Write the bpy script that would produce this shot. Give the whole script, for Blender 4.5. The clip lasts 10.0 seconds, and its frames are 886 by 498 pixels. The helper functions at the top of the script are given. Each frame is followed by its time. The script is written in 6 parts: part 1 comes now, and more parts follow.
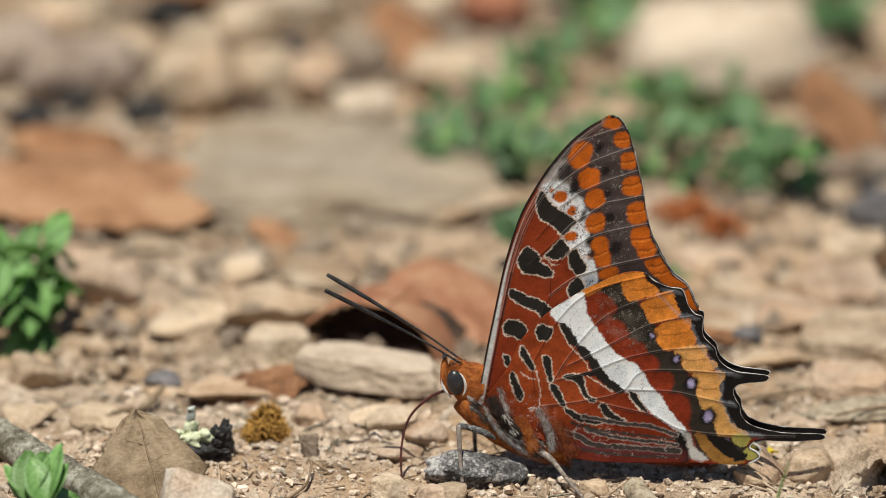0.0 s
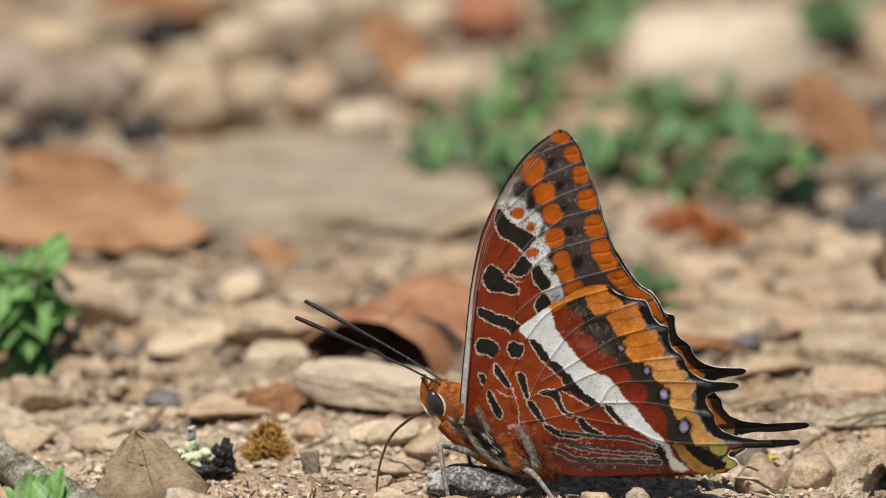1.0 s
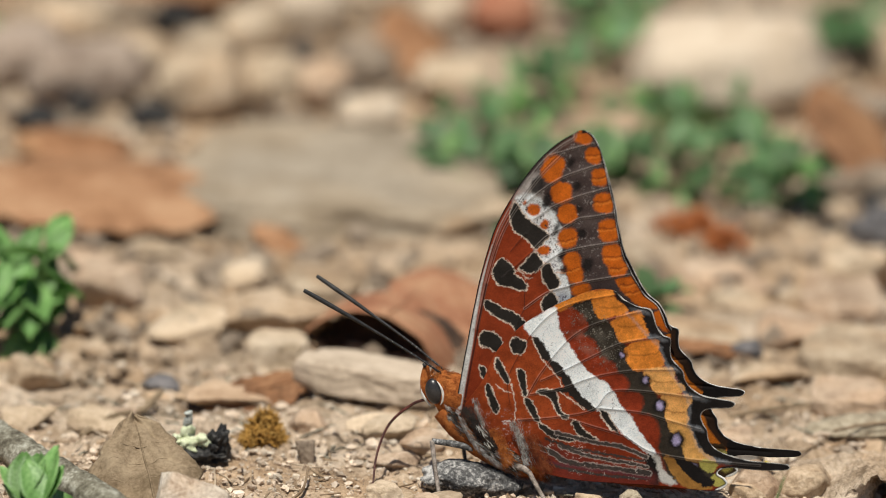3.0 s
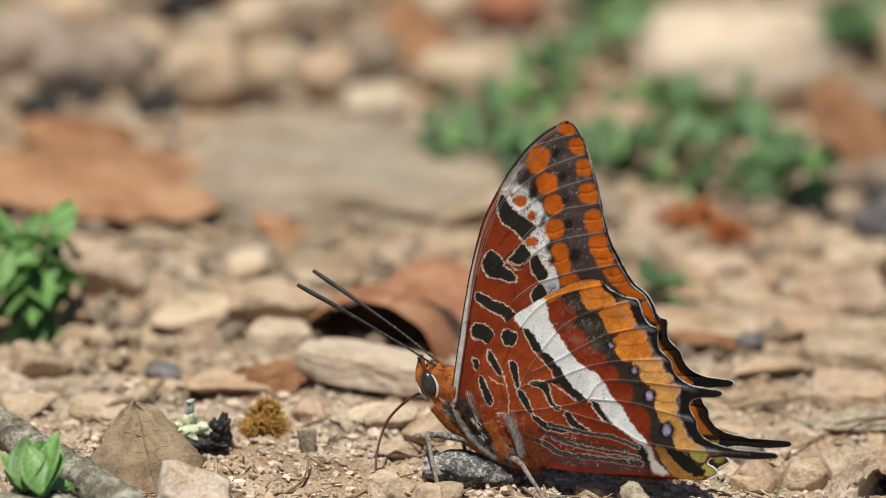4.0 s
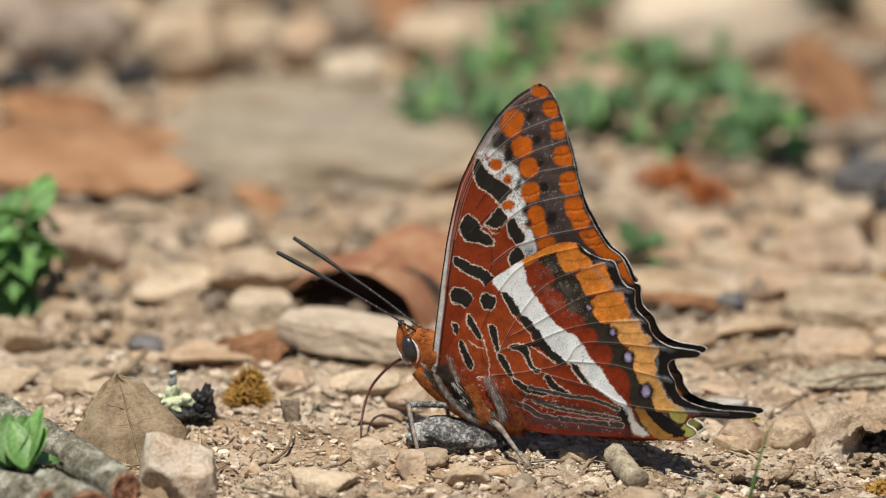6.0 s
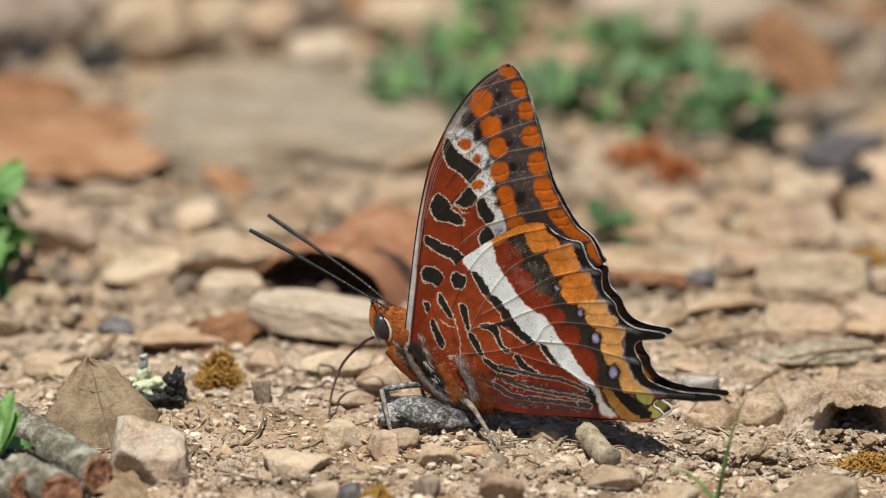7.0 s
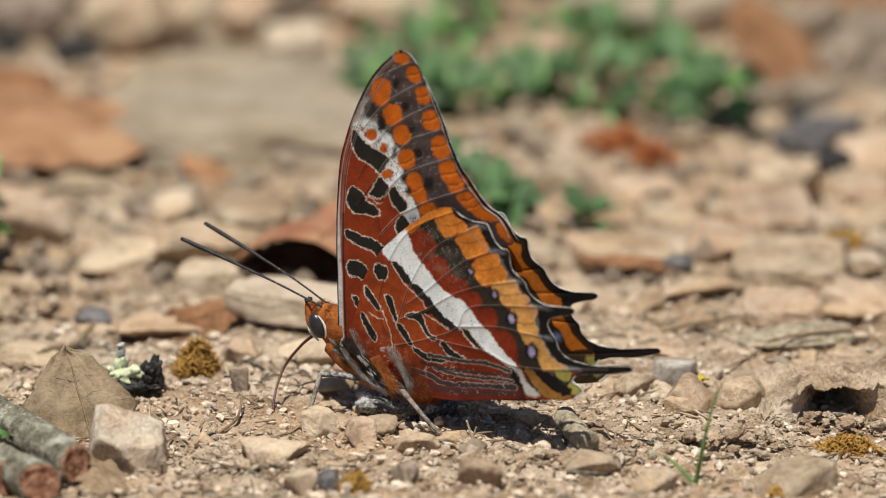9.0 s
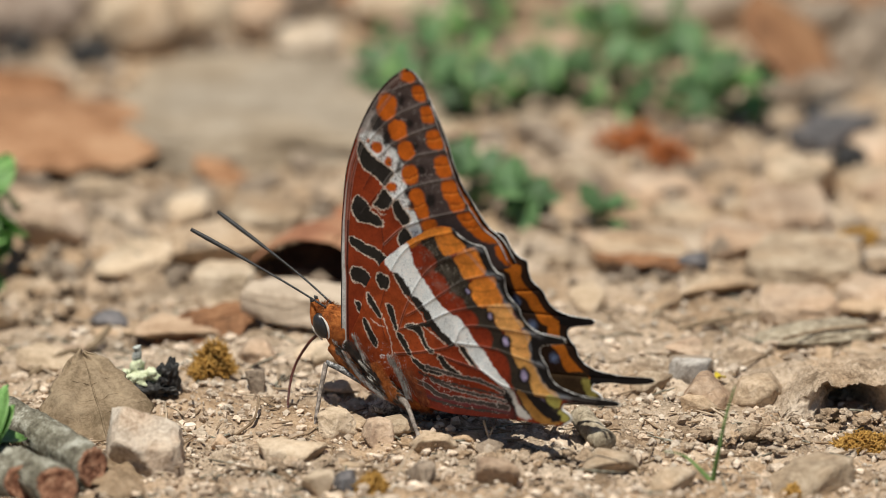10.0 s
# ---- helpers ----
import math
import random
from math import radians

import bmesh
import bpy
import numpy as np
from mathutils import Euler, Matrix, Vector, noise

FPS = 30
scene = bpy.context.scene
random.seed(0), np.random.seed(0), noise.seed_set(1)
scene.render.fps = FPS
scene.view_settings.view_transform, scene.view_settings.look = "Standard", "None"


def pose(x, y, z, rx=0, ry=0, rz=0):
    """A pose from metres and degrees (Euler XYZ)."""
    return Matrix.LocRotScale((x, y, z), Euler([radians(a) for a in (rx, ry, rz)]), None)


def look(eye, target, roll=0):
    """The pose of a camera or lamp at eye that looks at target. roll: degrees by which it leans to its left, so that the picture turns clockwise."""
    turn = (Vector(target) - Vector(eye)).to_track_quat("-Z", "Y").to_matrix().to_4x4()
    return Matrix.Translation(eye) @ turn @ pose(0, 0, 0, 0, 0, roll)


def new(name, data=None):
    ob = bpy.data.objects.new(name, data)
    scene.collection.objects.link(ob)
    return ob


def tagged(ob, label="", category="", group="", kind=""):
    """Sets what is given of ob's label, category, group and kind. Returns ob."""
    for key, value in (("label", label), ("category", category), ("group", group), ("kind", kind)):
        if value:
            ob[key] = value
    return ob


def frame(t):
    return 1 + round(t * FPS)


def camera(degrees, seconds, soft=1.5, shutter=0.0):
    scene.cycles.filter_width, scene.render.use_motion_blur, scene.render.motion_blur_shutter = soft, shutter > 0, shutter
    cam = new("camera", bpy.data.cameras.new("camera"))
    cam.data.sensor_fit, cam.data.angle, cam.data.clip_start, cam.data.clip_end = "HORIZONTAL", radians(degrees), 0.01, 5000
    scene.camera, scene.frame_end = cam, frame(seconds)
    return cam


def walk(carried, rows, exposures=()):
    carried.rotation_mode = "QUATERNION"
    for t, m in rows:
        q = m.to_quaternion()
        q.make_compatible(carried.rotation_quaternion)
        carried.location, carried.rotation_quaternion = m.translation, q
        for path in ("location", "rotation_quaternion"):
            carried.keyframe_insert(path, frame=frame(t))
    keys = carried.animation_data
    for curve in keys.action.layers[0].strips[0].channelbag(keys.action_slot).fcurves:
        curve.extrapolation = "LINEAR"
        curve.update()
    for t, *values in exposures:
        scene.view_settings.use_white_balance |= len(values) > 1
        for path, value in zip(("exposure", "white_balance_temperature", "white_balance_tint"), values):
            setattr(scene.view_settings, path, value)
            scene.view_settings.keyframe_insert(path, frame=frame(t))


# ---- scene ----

MM = 0.001

# ---------------------------------------------------------------- camera
EYE = (0.0, -1.902113, 0.618034)
cam = camera(3.5226, 10.0, soft=0.7)
cam.data.dof.use_dof = True
cam.data.dof.focus_distance = 1.926
cam.data.dof.aperture_fstop = 13.5


def view(dx, dz, yaw, pitch, roll):
    """A tele view from near EYE: shifts in millimetres, turns in degrees."""
    return pose(EYE[0] + dx * MM, EYE[1], EYE[2] + dz * MM, 90 - 18 + pitch, 0, -yaw) @ pose(0, 0, 0, 0, 0, roll)


walk(cam, [
    (0, view(-9.8448, 3.6358, 0.0043, 0.1655, 0.8773)),
    (0.5, view(-10.7148, 2.6693, 0.0197, 0.2060, 0.5132)),
    (1, view(-8.0324, 2.3268, -0.0387, 0.2585, -0.3668)),
    (1.5, view(-7.1300, 1.9220, -0.0587, 0.2753, -0.0524)),
    (2, view(-6.9573, 1.2311, -0.0938, 0.2937, 1.4921)),
    (2.5, view(-4.6815, 2.7993, -0.1740, 0.2606, 1.6014)),
    (4, view(-3.4671, 2.4491, -0.2059, 0.1951, 2.2557)),
    (4.5, view(-3.6761, 1.8888, -0.1886, 0.1964, 1.9606)),
    (5, view(-1.7945, 1.6169, -0.2278, 0.1831, 1.7586)),
    (6.5, view(-0.6314, 3.3466, -0.1332, -0.0133, 0.7085)),
    (7, view(-1.4097, 3.1871, -0.0527, -0.0349, 0.4939)),
    (7.5, view(-1.4390, -0.2985, -0.0028, 0.0536, 0.2135)),
    (8, view(-0.9287, 0.3212, 0.0322, 0.0108, 0.1350)),
    (8.5, view(0.5494, 1.2942, 0.0026, -0.0425, 0.0033)),
    (9, view(0.0644, -0.0341, 0.0, 0.0, 0.0)),
    (9.5, view(1.2871, 1.2927, -0.0632, -0.0302, -0.2647)),
    (10, view(0.8241, 0.1088, -0.0878, -0.0038, -0.5079)),
])

# ---------------------------------------------------------------- light
SUN = Vector((-0.10, -0.31, 0.945)).normalized()
world = bpy.data.worlds.new("sky")
scene.world = world
world.use_nodes = True
sky = world.node_tree.nodes.new("ShaderNodeTexSky")
sky.sky_type = "NISHITA"
sky.sun_disc = False
sky.sun_elevation = math.asin(SUN.z)
sky.sun_rotation = math.atan2(SUN.x, SUN.y)
world.node_tree.nodes["Background"].inputs["Strength"].default_value = 0.05
world.node_tree.links.new(sky.outputs[0], world.node_tree.nodes["Background"].inputs["Color"])
sun = new("sun", bpy.data.lights.new("sun", "SUN"))
sun.data.energy, sun.data.angle, sun.data.color = 5.0, radians(0.53), (1.0, 0.96, 0.85)
sun.matrix_world = look(SUN * 3, (0, 0, 0))
scene.view_settings.exposure = 0.04


# ---------------------------------------------------------------- noise and mesh helpers
class Grain:
    """Smooth value noise on a plane, for arrays."""

    def __init__(self, seed):
        self.g = np.random.RandomState(seed).rand(256, 256)

    def at(self, x, y):
        x, y = np.asarray(x, float), np.asarray(y, float)
        i, j = np.floor(x).astype(int), np.floor(y).astype(int)
        a, b = x - i, y - j
        a, b = a * a * (3 - 2 * a), b * b * (3 - 2 * b)
        i0, i1, j0, j1 = i & 255, (i + 1) & 255, j & 255, (j + 1) & 255
        g = self.g
        return (g[i0, j0] * (1 - a) + g[i1, j0] * a) * (1 - b) + (g[i0, j1] * (1 - a) + g[i1, j1] * a) * b - 0.5


GRAIN = Grain(5)


def fractal(x, y, octaves=4, gain=0.5):
    total, amp = 0, 1.0
    for o in range(octaves):
        total = total + amp * GRAIN.at(x * 2 ** o + 17 * o, y * 2 ** o + 31 * o)
        amp *= gain
    return total


def mesh_from(name, verts, faces, material=None, smooth=True):
    me = bpy.data.meshes.new(name)
    me.from_pydata([tuple(v) for v in verts], [], [tuple(f) for f in faces])
    if smooth:
        me.shade_smooth()
    if material:
        me.materials.append(material)
    return me


def piece(name, verts, faces, material, parent=None, label="", smooth=True):
    ob = new(name, mesh_from(name, verts, faces, material, smooth))
    ob.parent = parent
    if label:
        tagged(ob, label)
    return ob


def spline(points, n, closed=False):
    """n points a span on a smooth line through the given ones."""
    p = np.array(points, float)
    m = len(p)
    out = []
    for i in range(m if closed else m - 1):
        if closed:
            a, b, c, d = p[i - 1], p[i], p[(i + 1) % m], p[(i + 2) % m]
        else:
            a, b, c, d = p[max(i - 1, 0)], p[i], p[i + 1], p[min(i + 2, m - 1)]
        t = (np.arange(n) / n)[:, None]
        out.append(0.5 * (2 * b + (c - a) * t + (2 * a - 5 * b + 4 * c - d) * t ** 2 + (3 * b - a - 3 * c + d) * t ** 3))
    if not closed:
        out.append(p[-1:])
    return np.concatenate(out)


def tube_data(path, radii, sides=10, squash=1.0, rough=0.0, seed=0):
    """Vertices and faces of a round, closed tube along a path; radii follow it."""
    path = np.array(path, float)
    n = len(path)
    radii = np.interp(np.linspace(0, 1, n), np.linspace(0, 1, len(radii)), radii)
    rnd = np.random.RandomState(seed)
    tang = np.gradient(path, axis=0)
    tang /= np.linalg.norm(tang, axis=1)[:, None] + 1e-12
    ref = np.array([0, 0, 1.0]) if abs(tang[0][2]) < 0.9 else np.array([0, 1.0, 0])
    verts, faces = [], []
    side = np.cross(tang[0], ref)
    for i in range(n):
        side = side - tang[i] * side.dot(tang[i])
        side /= np.linalg.norm(side)
        up = np.cross(side, tang[i])
        for k in range(sides):
            a = 2 * math.pi * k / sides
            r = radii[i] * (1 + rough * (rnd.rand() - 0.5))
            verts.append(path[i] + side * math.cos(a) * r * squash + up * math.sin(a) * r)
    for i in range(n - 1):
        for k in range(sides):
            q = (k + 1) % sides
            faces.append((i * sides + k, i * sides + q, (i + 1) * sides + q, (i + 1) * sides + k))
    verts.append(path[0]), verts.append(path[-1])
    for k in range(sides):
        q = (k + 1) % sides
        faces.append((q, k, len(verts) - 2))
        faces.append(((n - 1) * sides + k, (n - 1) * sides + q, len(verts) - 1))
    return verts, faces


def tube(name, path, radii, material, parent=None, label="", sides=10, squash=1.0, rough=0.0, seed=0):
    v, f = tube_data(path, radii, sides, squash, rough, seed)
    return piece(name, v, f, material, parent, label)


# ---------------------------------------------------------------- materials
def surface(name, dark, mid, light, size, rough=0.85, bump=0.5, fine=None, vary=0.0, speck=None, thin=0.0, spec=0.3, drift=None):
    """A weathered surface: three tones mixed by noise of that grain (metres), finer grain, relief, and a shade of its own for each object."""
    m = bpy.data.materials.new(name)
    m.use_nodes = True
    t, link = m.node_tree.nodes, m.node_tree.links.new
    bsdf = t["Principled BSDF"]
    info = t.new("ShaderNodeObjectInfo")
    geo = t.new("ShaderNodeNewGeometry")
    shift = t.new("ShaderNodeVectorMath")
    shift.operation = "MULTIPLY_ADD"
    shift.inputs[1].default_value = (1, 1, 1)
    link(geo.outputs["Position"], shift.inputs[0])
    link(info.outputs["Random"], shift.inputs[2])
    big = t.new("ShaderNodeTexNoise")
    big.inputs["Scale"].default_value, big.inputs["Detail"].default_value, big.inputs["Roughness"].default_value = 1 / size, 6, 0.62
    small = t.new("ShaderNodeTexNoise")
    small.inputs["Scale"].default_value, small.inputs["Detail"].default_value, small.inputs["Roughness"].default_value = 1 / (fine or size / 8), 8, 0.7
    link(shift.outputs[0], big.inputs["Vector"])
    link(shift.outputs[0], small.inputs["Vector"])
    ramp = t.new("ShaderNodeValToRGB")
    e = ramp.color_ramp.elements
    e[0].position, e[0].color = 0.40, (*dark, 1)
    e[1].position, e[1].color = 0.61, (*light, 1)
    e.new(0.5).color = (*mid, 1)
    mixf = t.new("ShaderNodeMath")
    mixf.operation = "MULTIPLY_ADD"
    mixf.inputs[1].default_value = 0.45
    mixf2 = t.new("ShaderNodeMath")
    mixf2.operation = "MULTIPLY"
    mixf2.inputs[1].default_value = 0.55
    link(big.outputs["Fac"], mixf2.inputs[0])
    link(small.outputs["Fac"], mixf.inputs[0])
    link(mixf2.outputs[0], mixf.inputs[2])
    link(mixf.outputs[0], ramp.inputs["Fac"])
    toned = ramp.outputs["Color"]
    if drift:
        wide = t.new("ShaderNodeTexNoise")
        wide.inputs["Scale"].default_value, wide.inputs["Detail"].default_value = 1 / drift[1], 3
        link(shift.outputs[0], wide.inputs["Vector"])
        span = t.new("ShaderNodeMapRange")
        span.inputs["From Min"].default_value, span.inputs["From Max"].default_value = 0.42, 0.62
        link(wide.outputs["Fac"], span.inputs["Value"])
        blend = t.new("ShaderNodeMix")
        blend.data_type, blend.blend_type = "RGBA", "MULTIPLY"
        blend.inputs[7].default_value = (*drift[0], 1)
        link(span.outputs[0], blend.inputs[0])
        link(toned, blend.inputs[6])
        toned = blend.outputs[2]
    tint = t.new("ShaderNodeHueSaturation")
    rng = t.new("ShaderNodeMapRange")
    rng.inputs["To Min"].default_value, rng.inputs["To Max"].default_value = 1 - vary, 1 + vary
    both_random = t.new("ShaderNodeMath")
    both_random.operation = "ADD"
    part_random = t.new("ShaderNodeMath")
    part_random.operation = "FRACT"
    link(info.outputs["Random"], both_random.inputs[0])
    link(geo.outputs["Random Per Island"], both_random.inputs[1])
    link(both_random.outputs[0], part_random.inputs[0])
    link(part_random.outputs[0], rng.inputs["Value"])
    link(rng.outputs[0], tint.inputs["Value"])
    link(toned, tint.inputs["Color"])
    colour = tint.outputs[0]
    if speck:
        dots = t.new("ShaderNodeTexVoronoi")
        dots.inputs["Scale"].default_value = 1 / speck[1]
        link(shift.outputs[0], dots.inputs["Vector"])
        cut = t.new("ShaderNodeMapRange")
        cut.inputs["From Min"].default_value, cut.inputs["From Max"].default_value = 0.22, 0.12
        link(dots.outputs["Distance"], cut.inputs["Value"])
        mix = t.new("ShaderNodeMix")
        mix.data_type = "RGBA"
        mix.inputs[7].default_value = (*speck[0], 1)
        link(cut.outputs[0], mix.inputs[0])
        link(colour, mix.inputs[6])
        colour = mix.outputs[2]
    link(colour, bsdf.inputs["Base Color"])
    bsdf.inputs["Roughness"].default_value = rough
    bsdf.inputs["Specular IOR Level"].default_value = spec
    relief = t.new("ShaderNodeBump")
    relief.inputs["Strength"].default_value = bump
    relief.inputs["Distance"].default_value = size * 0.25
    link(mixf.outputs[0], relief.inputs["Height"])
    link(relief.outputs[0], bsdf.inputs["Normal"])
    if thin:
        glow = t.new("ShaderNodeBsdfTranslucent")
        link(colour, glow.inputs["Color"])
        both = t.new("ShaderNodeMixShader")
        both.inputs[0].default_value = thin
        link(bsdf.outputs[0], both.inputs[1])
        link(glow.outputs[0], both.inputs[2])
        link(both.outputs[0], t["Material Output"].inputs["Surface"])
    return m


soil = surface("soil", (0.245, 0.175, 0.115), (0.545, 0.42, 0.305), (0.80, 0.66, 0.52), 0.007, 0.95, 1.0, fine=0.0006, drift=((0.91, 0.81, 0.70), 0.020))
cream = surface("cream_limestone", (0.41, 0.31, 0.21), (0.60, 0.475, 0.345), (0.74, 0.62, 0.485), 0.006, 0.9, 0.9, fine=0.0008, vary=0.08, drift=((1.02, 0.97, 0.91), 0.012))
pink = surface("pink_limestone", (0.31, 0.215, 0.15), (0.495, 0.365, 0.26), (0.62, 0.485, 0.37), 0.005, 0.9, 0.9, fine=0.0007, vary=0.12, drift=((1.03, 0.95, 0.88), 0.009))
tan = surface("tan_limestone", (0.27, 0.195, 0.13), (0.47, 0.36, 0.25), (0.64, 0.52, 0.39), 0.005, 0.9, 0.9, fine=0.0007, vary=0.15, drift=((1.05, 0.95, 0.86), 0.011))
warm = surface("warm_limestone", (0.43, 0.285, 0.18), (0.58, 0.41, 0.275), (0.68, 0.52, 0.38), 0.006, 0.9, 0.7, fine=0.0008, vary=0.08)
grey = surface("grey_stone", (0.177, 0.132, 0.096), (0.296, 0.230, 0.172), (0.421, 0.341, 0.265), 0.005, 0.9, 0.9, fine=0.0006, vary=0.15)
mauve = surface("mauve_stone", (0.20, 0.145, 0.110), (0.37, 0.285, 0.225), (0.50, 0.40, 0.325), 0.007, 0.9, 0.8, fine=0.001, vary=0.06)
slate = surface("slate_stone", (0.058, 0.054, 0.057), (0.124, 0.117, 0.119), (0.223, 0.203, 0.202), 0.004, 0.7, 0.5, fine=0.0006, vary=0.1)
grey_pale = surface("pale_grey_stone", (0.26, 0.23, 0.20), (0.44, 0.40, 0.36), (0.58, 0.54, 0.49), 0.005, 0.85, 0.6, fine=0.0006, vary=0.08)
plank_stone = surface("beige_plank_stone", (0.34, 0.265, 0.195), (0.475, 0.38, 0.29), (0.58, 0.475, 0.37), 0.009, 0.9, 0.3, fine=0.0012)
red = surface("red_stone", (0.22, 0.08, 0.04), (0.36, 0.14, 0.08), (0.46, 0.22, 0.13), 0.005, 0.85, 0.5, vary=0.1)
brown_leaf = surface("brown_dead_leaf", (0.151, 0.070, 0.032), (0.322, 0.155, 0.074), (0.433, 0.246, 0.127), 0.008, 0.7, 0.35, fine=0.0008, vary=0.12, thin=0.2)
red_leaf = surface("red_dead_leaf", (0.237, 0.094, 0.048), (0.372, 0.171, 0.093), (0.474, 0.282, 0.162), 0.008, 0.65, 0.35, fine=0.0008, vary=0.08, thin=0.12)
orange_leaf = surface("orange_dead_leaf", (0.25, 0.118, 0.055), (0.41, 0.215, 0.112), (0.53, 0.32, 0.185), 0.010, 0.75, 0.35, fine=0.001, vary=0.06, thin=0.15)
beige_leaf = surface("beige_dead_leaf", (0.30, 0.20, 0.125), (0.50, 0.37, 0.25), (0.62, 0.49, 0.36), 0.008, 0.75, 0.4, fine=0.0008, thin=0.15)
# near-black tone that stands in for the shade inside a curled leaf
hollow_shade = surface("hollow_shade_black", (0.018, 0.011, 0.008), (0.045, 0.026, 0.017), (0.09, 0.052, 0.033), 0.006, 0.75, 0.4, fine=0.0008)
tan_leaf = surface("tan_dead_leaf", (0.180, 0.117, 0.068), (0.306, 0.216, 0.135), (0.414, 0.306, 0.207), 0.006, 0.75, 0.4, fine=0.0006, vary=0.08, thin=0.15)
dull_leaf = surface("dull_dead_leaf", (0.17, 0.12, 0.07), (0.28, 0.205, 0.13), (0.38, 0.29, 0.19), 0.006, 0.8, 0.4, fine=0.0006, thin=0.15)
leaf_green = surface("green_leaf", (0.085, 0.185, 0.075), (0.160, 0.295, 0.125), (0.26, 0.41, 0.18), 0.004, 0.45, 0.2, vary=0.35, thin=0.5, spec=0.5)
leaf_bright = surface("bright_green_leaf", (0.130, 0.270, 0.075), (0.220, 0.420, 0.130), (0.34, 0.54, 0.22), 0.004, 0.4, 0.2, vary=0.2, thin=0.45, spec=0.5)
sandstone = surface("grey_sandstone", (0.26, 0.20, 0.135), (0.375, 0.295, 0.21), (0.49, 0.395, 0.29), 0.012, 0.9, 0.7, fine=0.0012, drift=((0.96, 1.0, 1.06), 0.016))
stem_green = surface("green_stem", (0.06, 0.11, 0.03), (0.10, 0.18, 0.05), (0.16, 0.24, 0.08), 0.003, 0.6, 0.2)
bark = surface("lichened_bark", (0.075, 0.064, 0.046), (0.195, 0.180, 0.135), (0.46, 0.45, 0.38), 0.0026, 0.9, 0.9, fine=0.0006)
bark_pale = surface("pale_bark", (0.16, 0.125, 0.085), (0.36, 0.30, 0.215), (0.55, 0.48, 0.37), 0.003, 0.9, 0.9, fine=0.0005)
cut_wood = surface("cut_wood", (0.075, 0.030, 0.018), (0.24, 0.105, 0.060), (0.42, 0.25, 0.16), 0.0016, 0.85, 0.6, fine=0.0004)
moss_gold = surface("golden_moss", (0.20, 0.10, 0.02), (0.40, 0.22, 0.05), (0.55, 0.34, 0.10), 0.002, 0.9, 0.4, vary=0.2)
moss_rust = surface("rusty_moss", (0.22, 0.07, 0.02), (0.42, 0.13, 0.04), (0.54, 0.22, 0.08), 0.003, 0.9, 0.4, vary=0.2)
lichen_pale = surface("pale_green_lichen", (0.40, 0.44, 0.28), (0.60, 0.64, 0.44), (0.74, 0.76, 0.58), 0.0016, 0.9, 0.4)
lichen_grey = surface("grey_lichen", (0.22, 0.23, 0.22), (0.48, 0.50, 0.46), (0.70, 0.72, 0.66), 0.0014, 0.9, 0.5)
yellow_petal = surface("yellow_petal", (0.55, 0.42, 0.03), (0.70, 0.56, 0.05), (0.80, 0.68, 0.10), 0.001, 0.6, 0.2, thin=0.3)
char = surface("black_crust", (0.010, 0.010, 0.011), (0.025, 0.024, 0.024), (0.09, 0.085, 0.08), 0.0016, 0.55, 0.9, fine=0.0003)
tan_grit = surface("tan_grit", (0.38, 0.285, 0.205), (0.61, 0.485, 0.37), (0.79, 0.67, 0.55), 0.004, 0.9, 0.9, fine=0.0006, vary=0.38)
pale_grit = surface("pale_grit", (0.46, 0.37, 0.28), (0.64, 0.54, 0.43), (0.78, 0.69, 0.59), 0.004, 0.9, 0.9, fine=0.0006, vary=0.22)
soil_crumb = surface("soil_crumb", (0.27, 0.195, 0.135), (0.51, 0.385, 0.28), (0.72, 0.58, 0.45), 0.004, 0.95, 1.0, fine=0.0005, vary=0.4)
chalk = surface("pale_chalk", (0.44, 0.34, 0.24), (0.56, 0.45, 0.34), (0.66, 0.55, 0.43), 0.008, 0.9, 0.5, fine=0.001)
straw = surface("dry_straw", (0.34, 0.25, 0.17), (0.46, 0.36, 0.26), (0.56, 0.46, 0.35), 0.002, 0.85, 0.3)
speckled = surface("speckled_limestone", (0.36, 0.27, 0.20), (0.62, 0.52, 0.42), (0.78, 0.69, 0.58), 0.0042, 0.9, 1.0, fine=0.00045, drift=((1.03, 0.96, 0.90), 0.005))
dropping = surface("black_and_white_dropping", (0.030, 0.029, 0.030), (0.12, 0.118, 0.118), (0.55, 0.53, 0.51), 0.0040, 0.85, 0.9, fine=0.0005)


# ---------------------------------------------------------------- ground
def rise(x, y):
    """Height of the bare ground in metres, at places in metres."""
    x, y = np.asarray(x, float), np.asarray(y, float)
    calm = 1 - 0.75 * np.exp(-(((x + 0.006) / 0.022) ** 2 + ((y + 0.076) / 0.014) ** 2))
    r = (fractal(x / 0.045, y / 0.045, 2) * 2.4 + fractal(x / 0.011 + 9, y / 0.011, 3) * 1.1) * calm + np.abs(fractal(x / 0.0026 + 3, y / 0.0026, 3)) * 2.1 - 0.45
    return r * MM


def axis(lo, hi, fine, reach, more=()):
    """Grid lines: even between lo and hi, wider and wider out to reach."""
    mid = list(np.arange(lo, hi, fine))
    step, up = fine, []
    v = hi
    while v < reach:
        up.append(v)
        step *= 1.16
        v += step
    step, v, down = fine, lo, []
    while v > -reach:
        step *= 1.16
        v -= step
        down.append(v)
    return np.array(down[::-1] + mid + up)


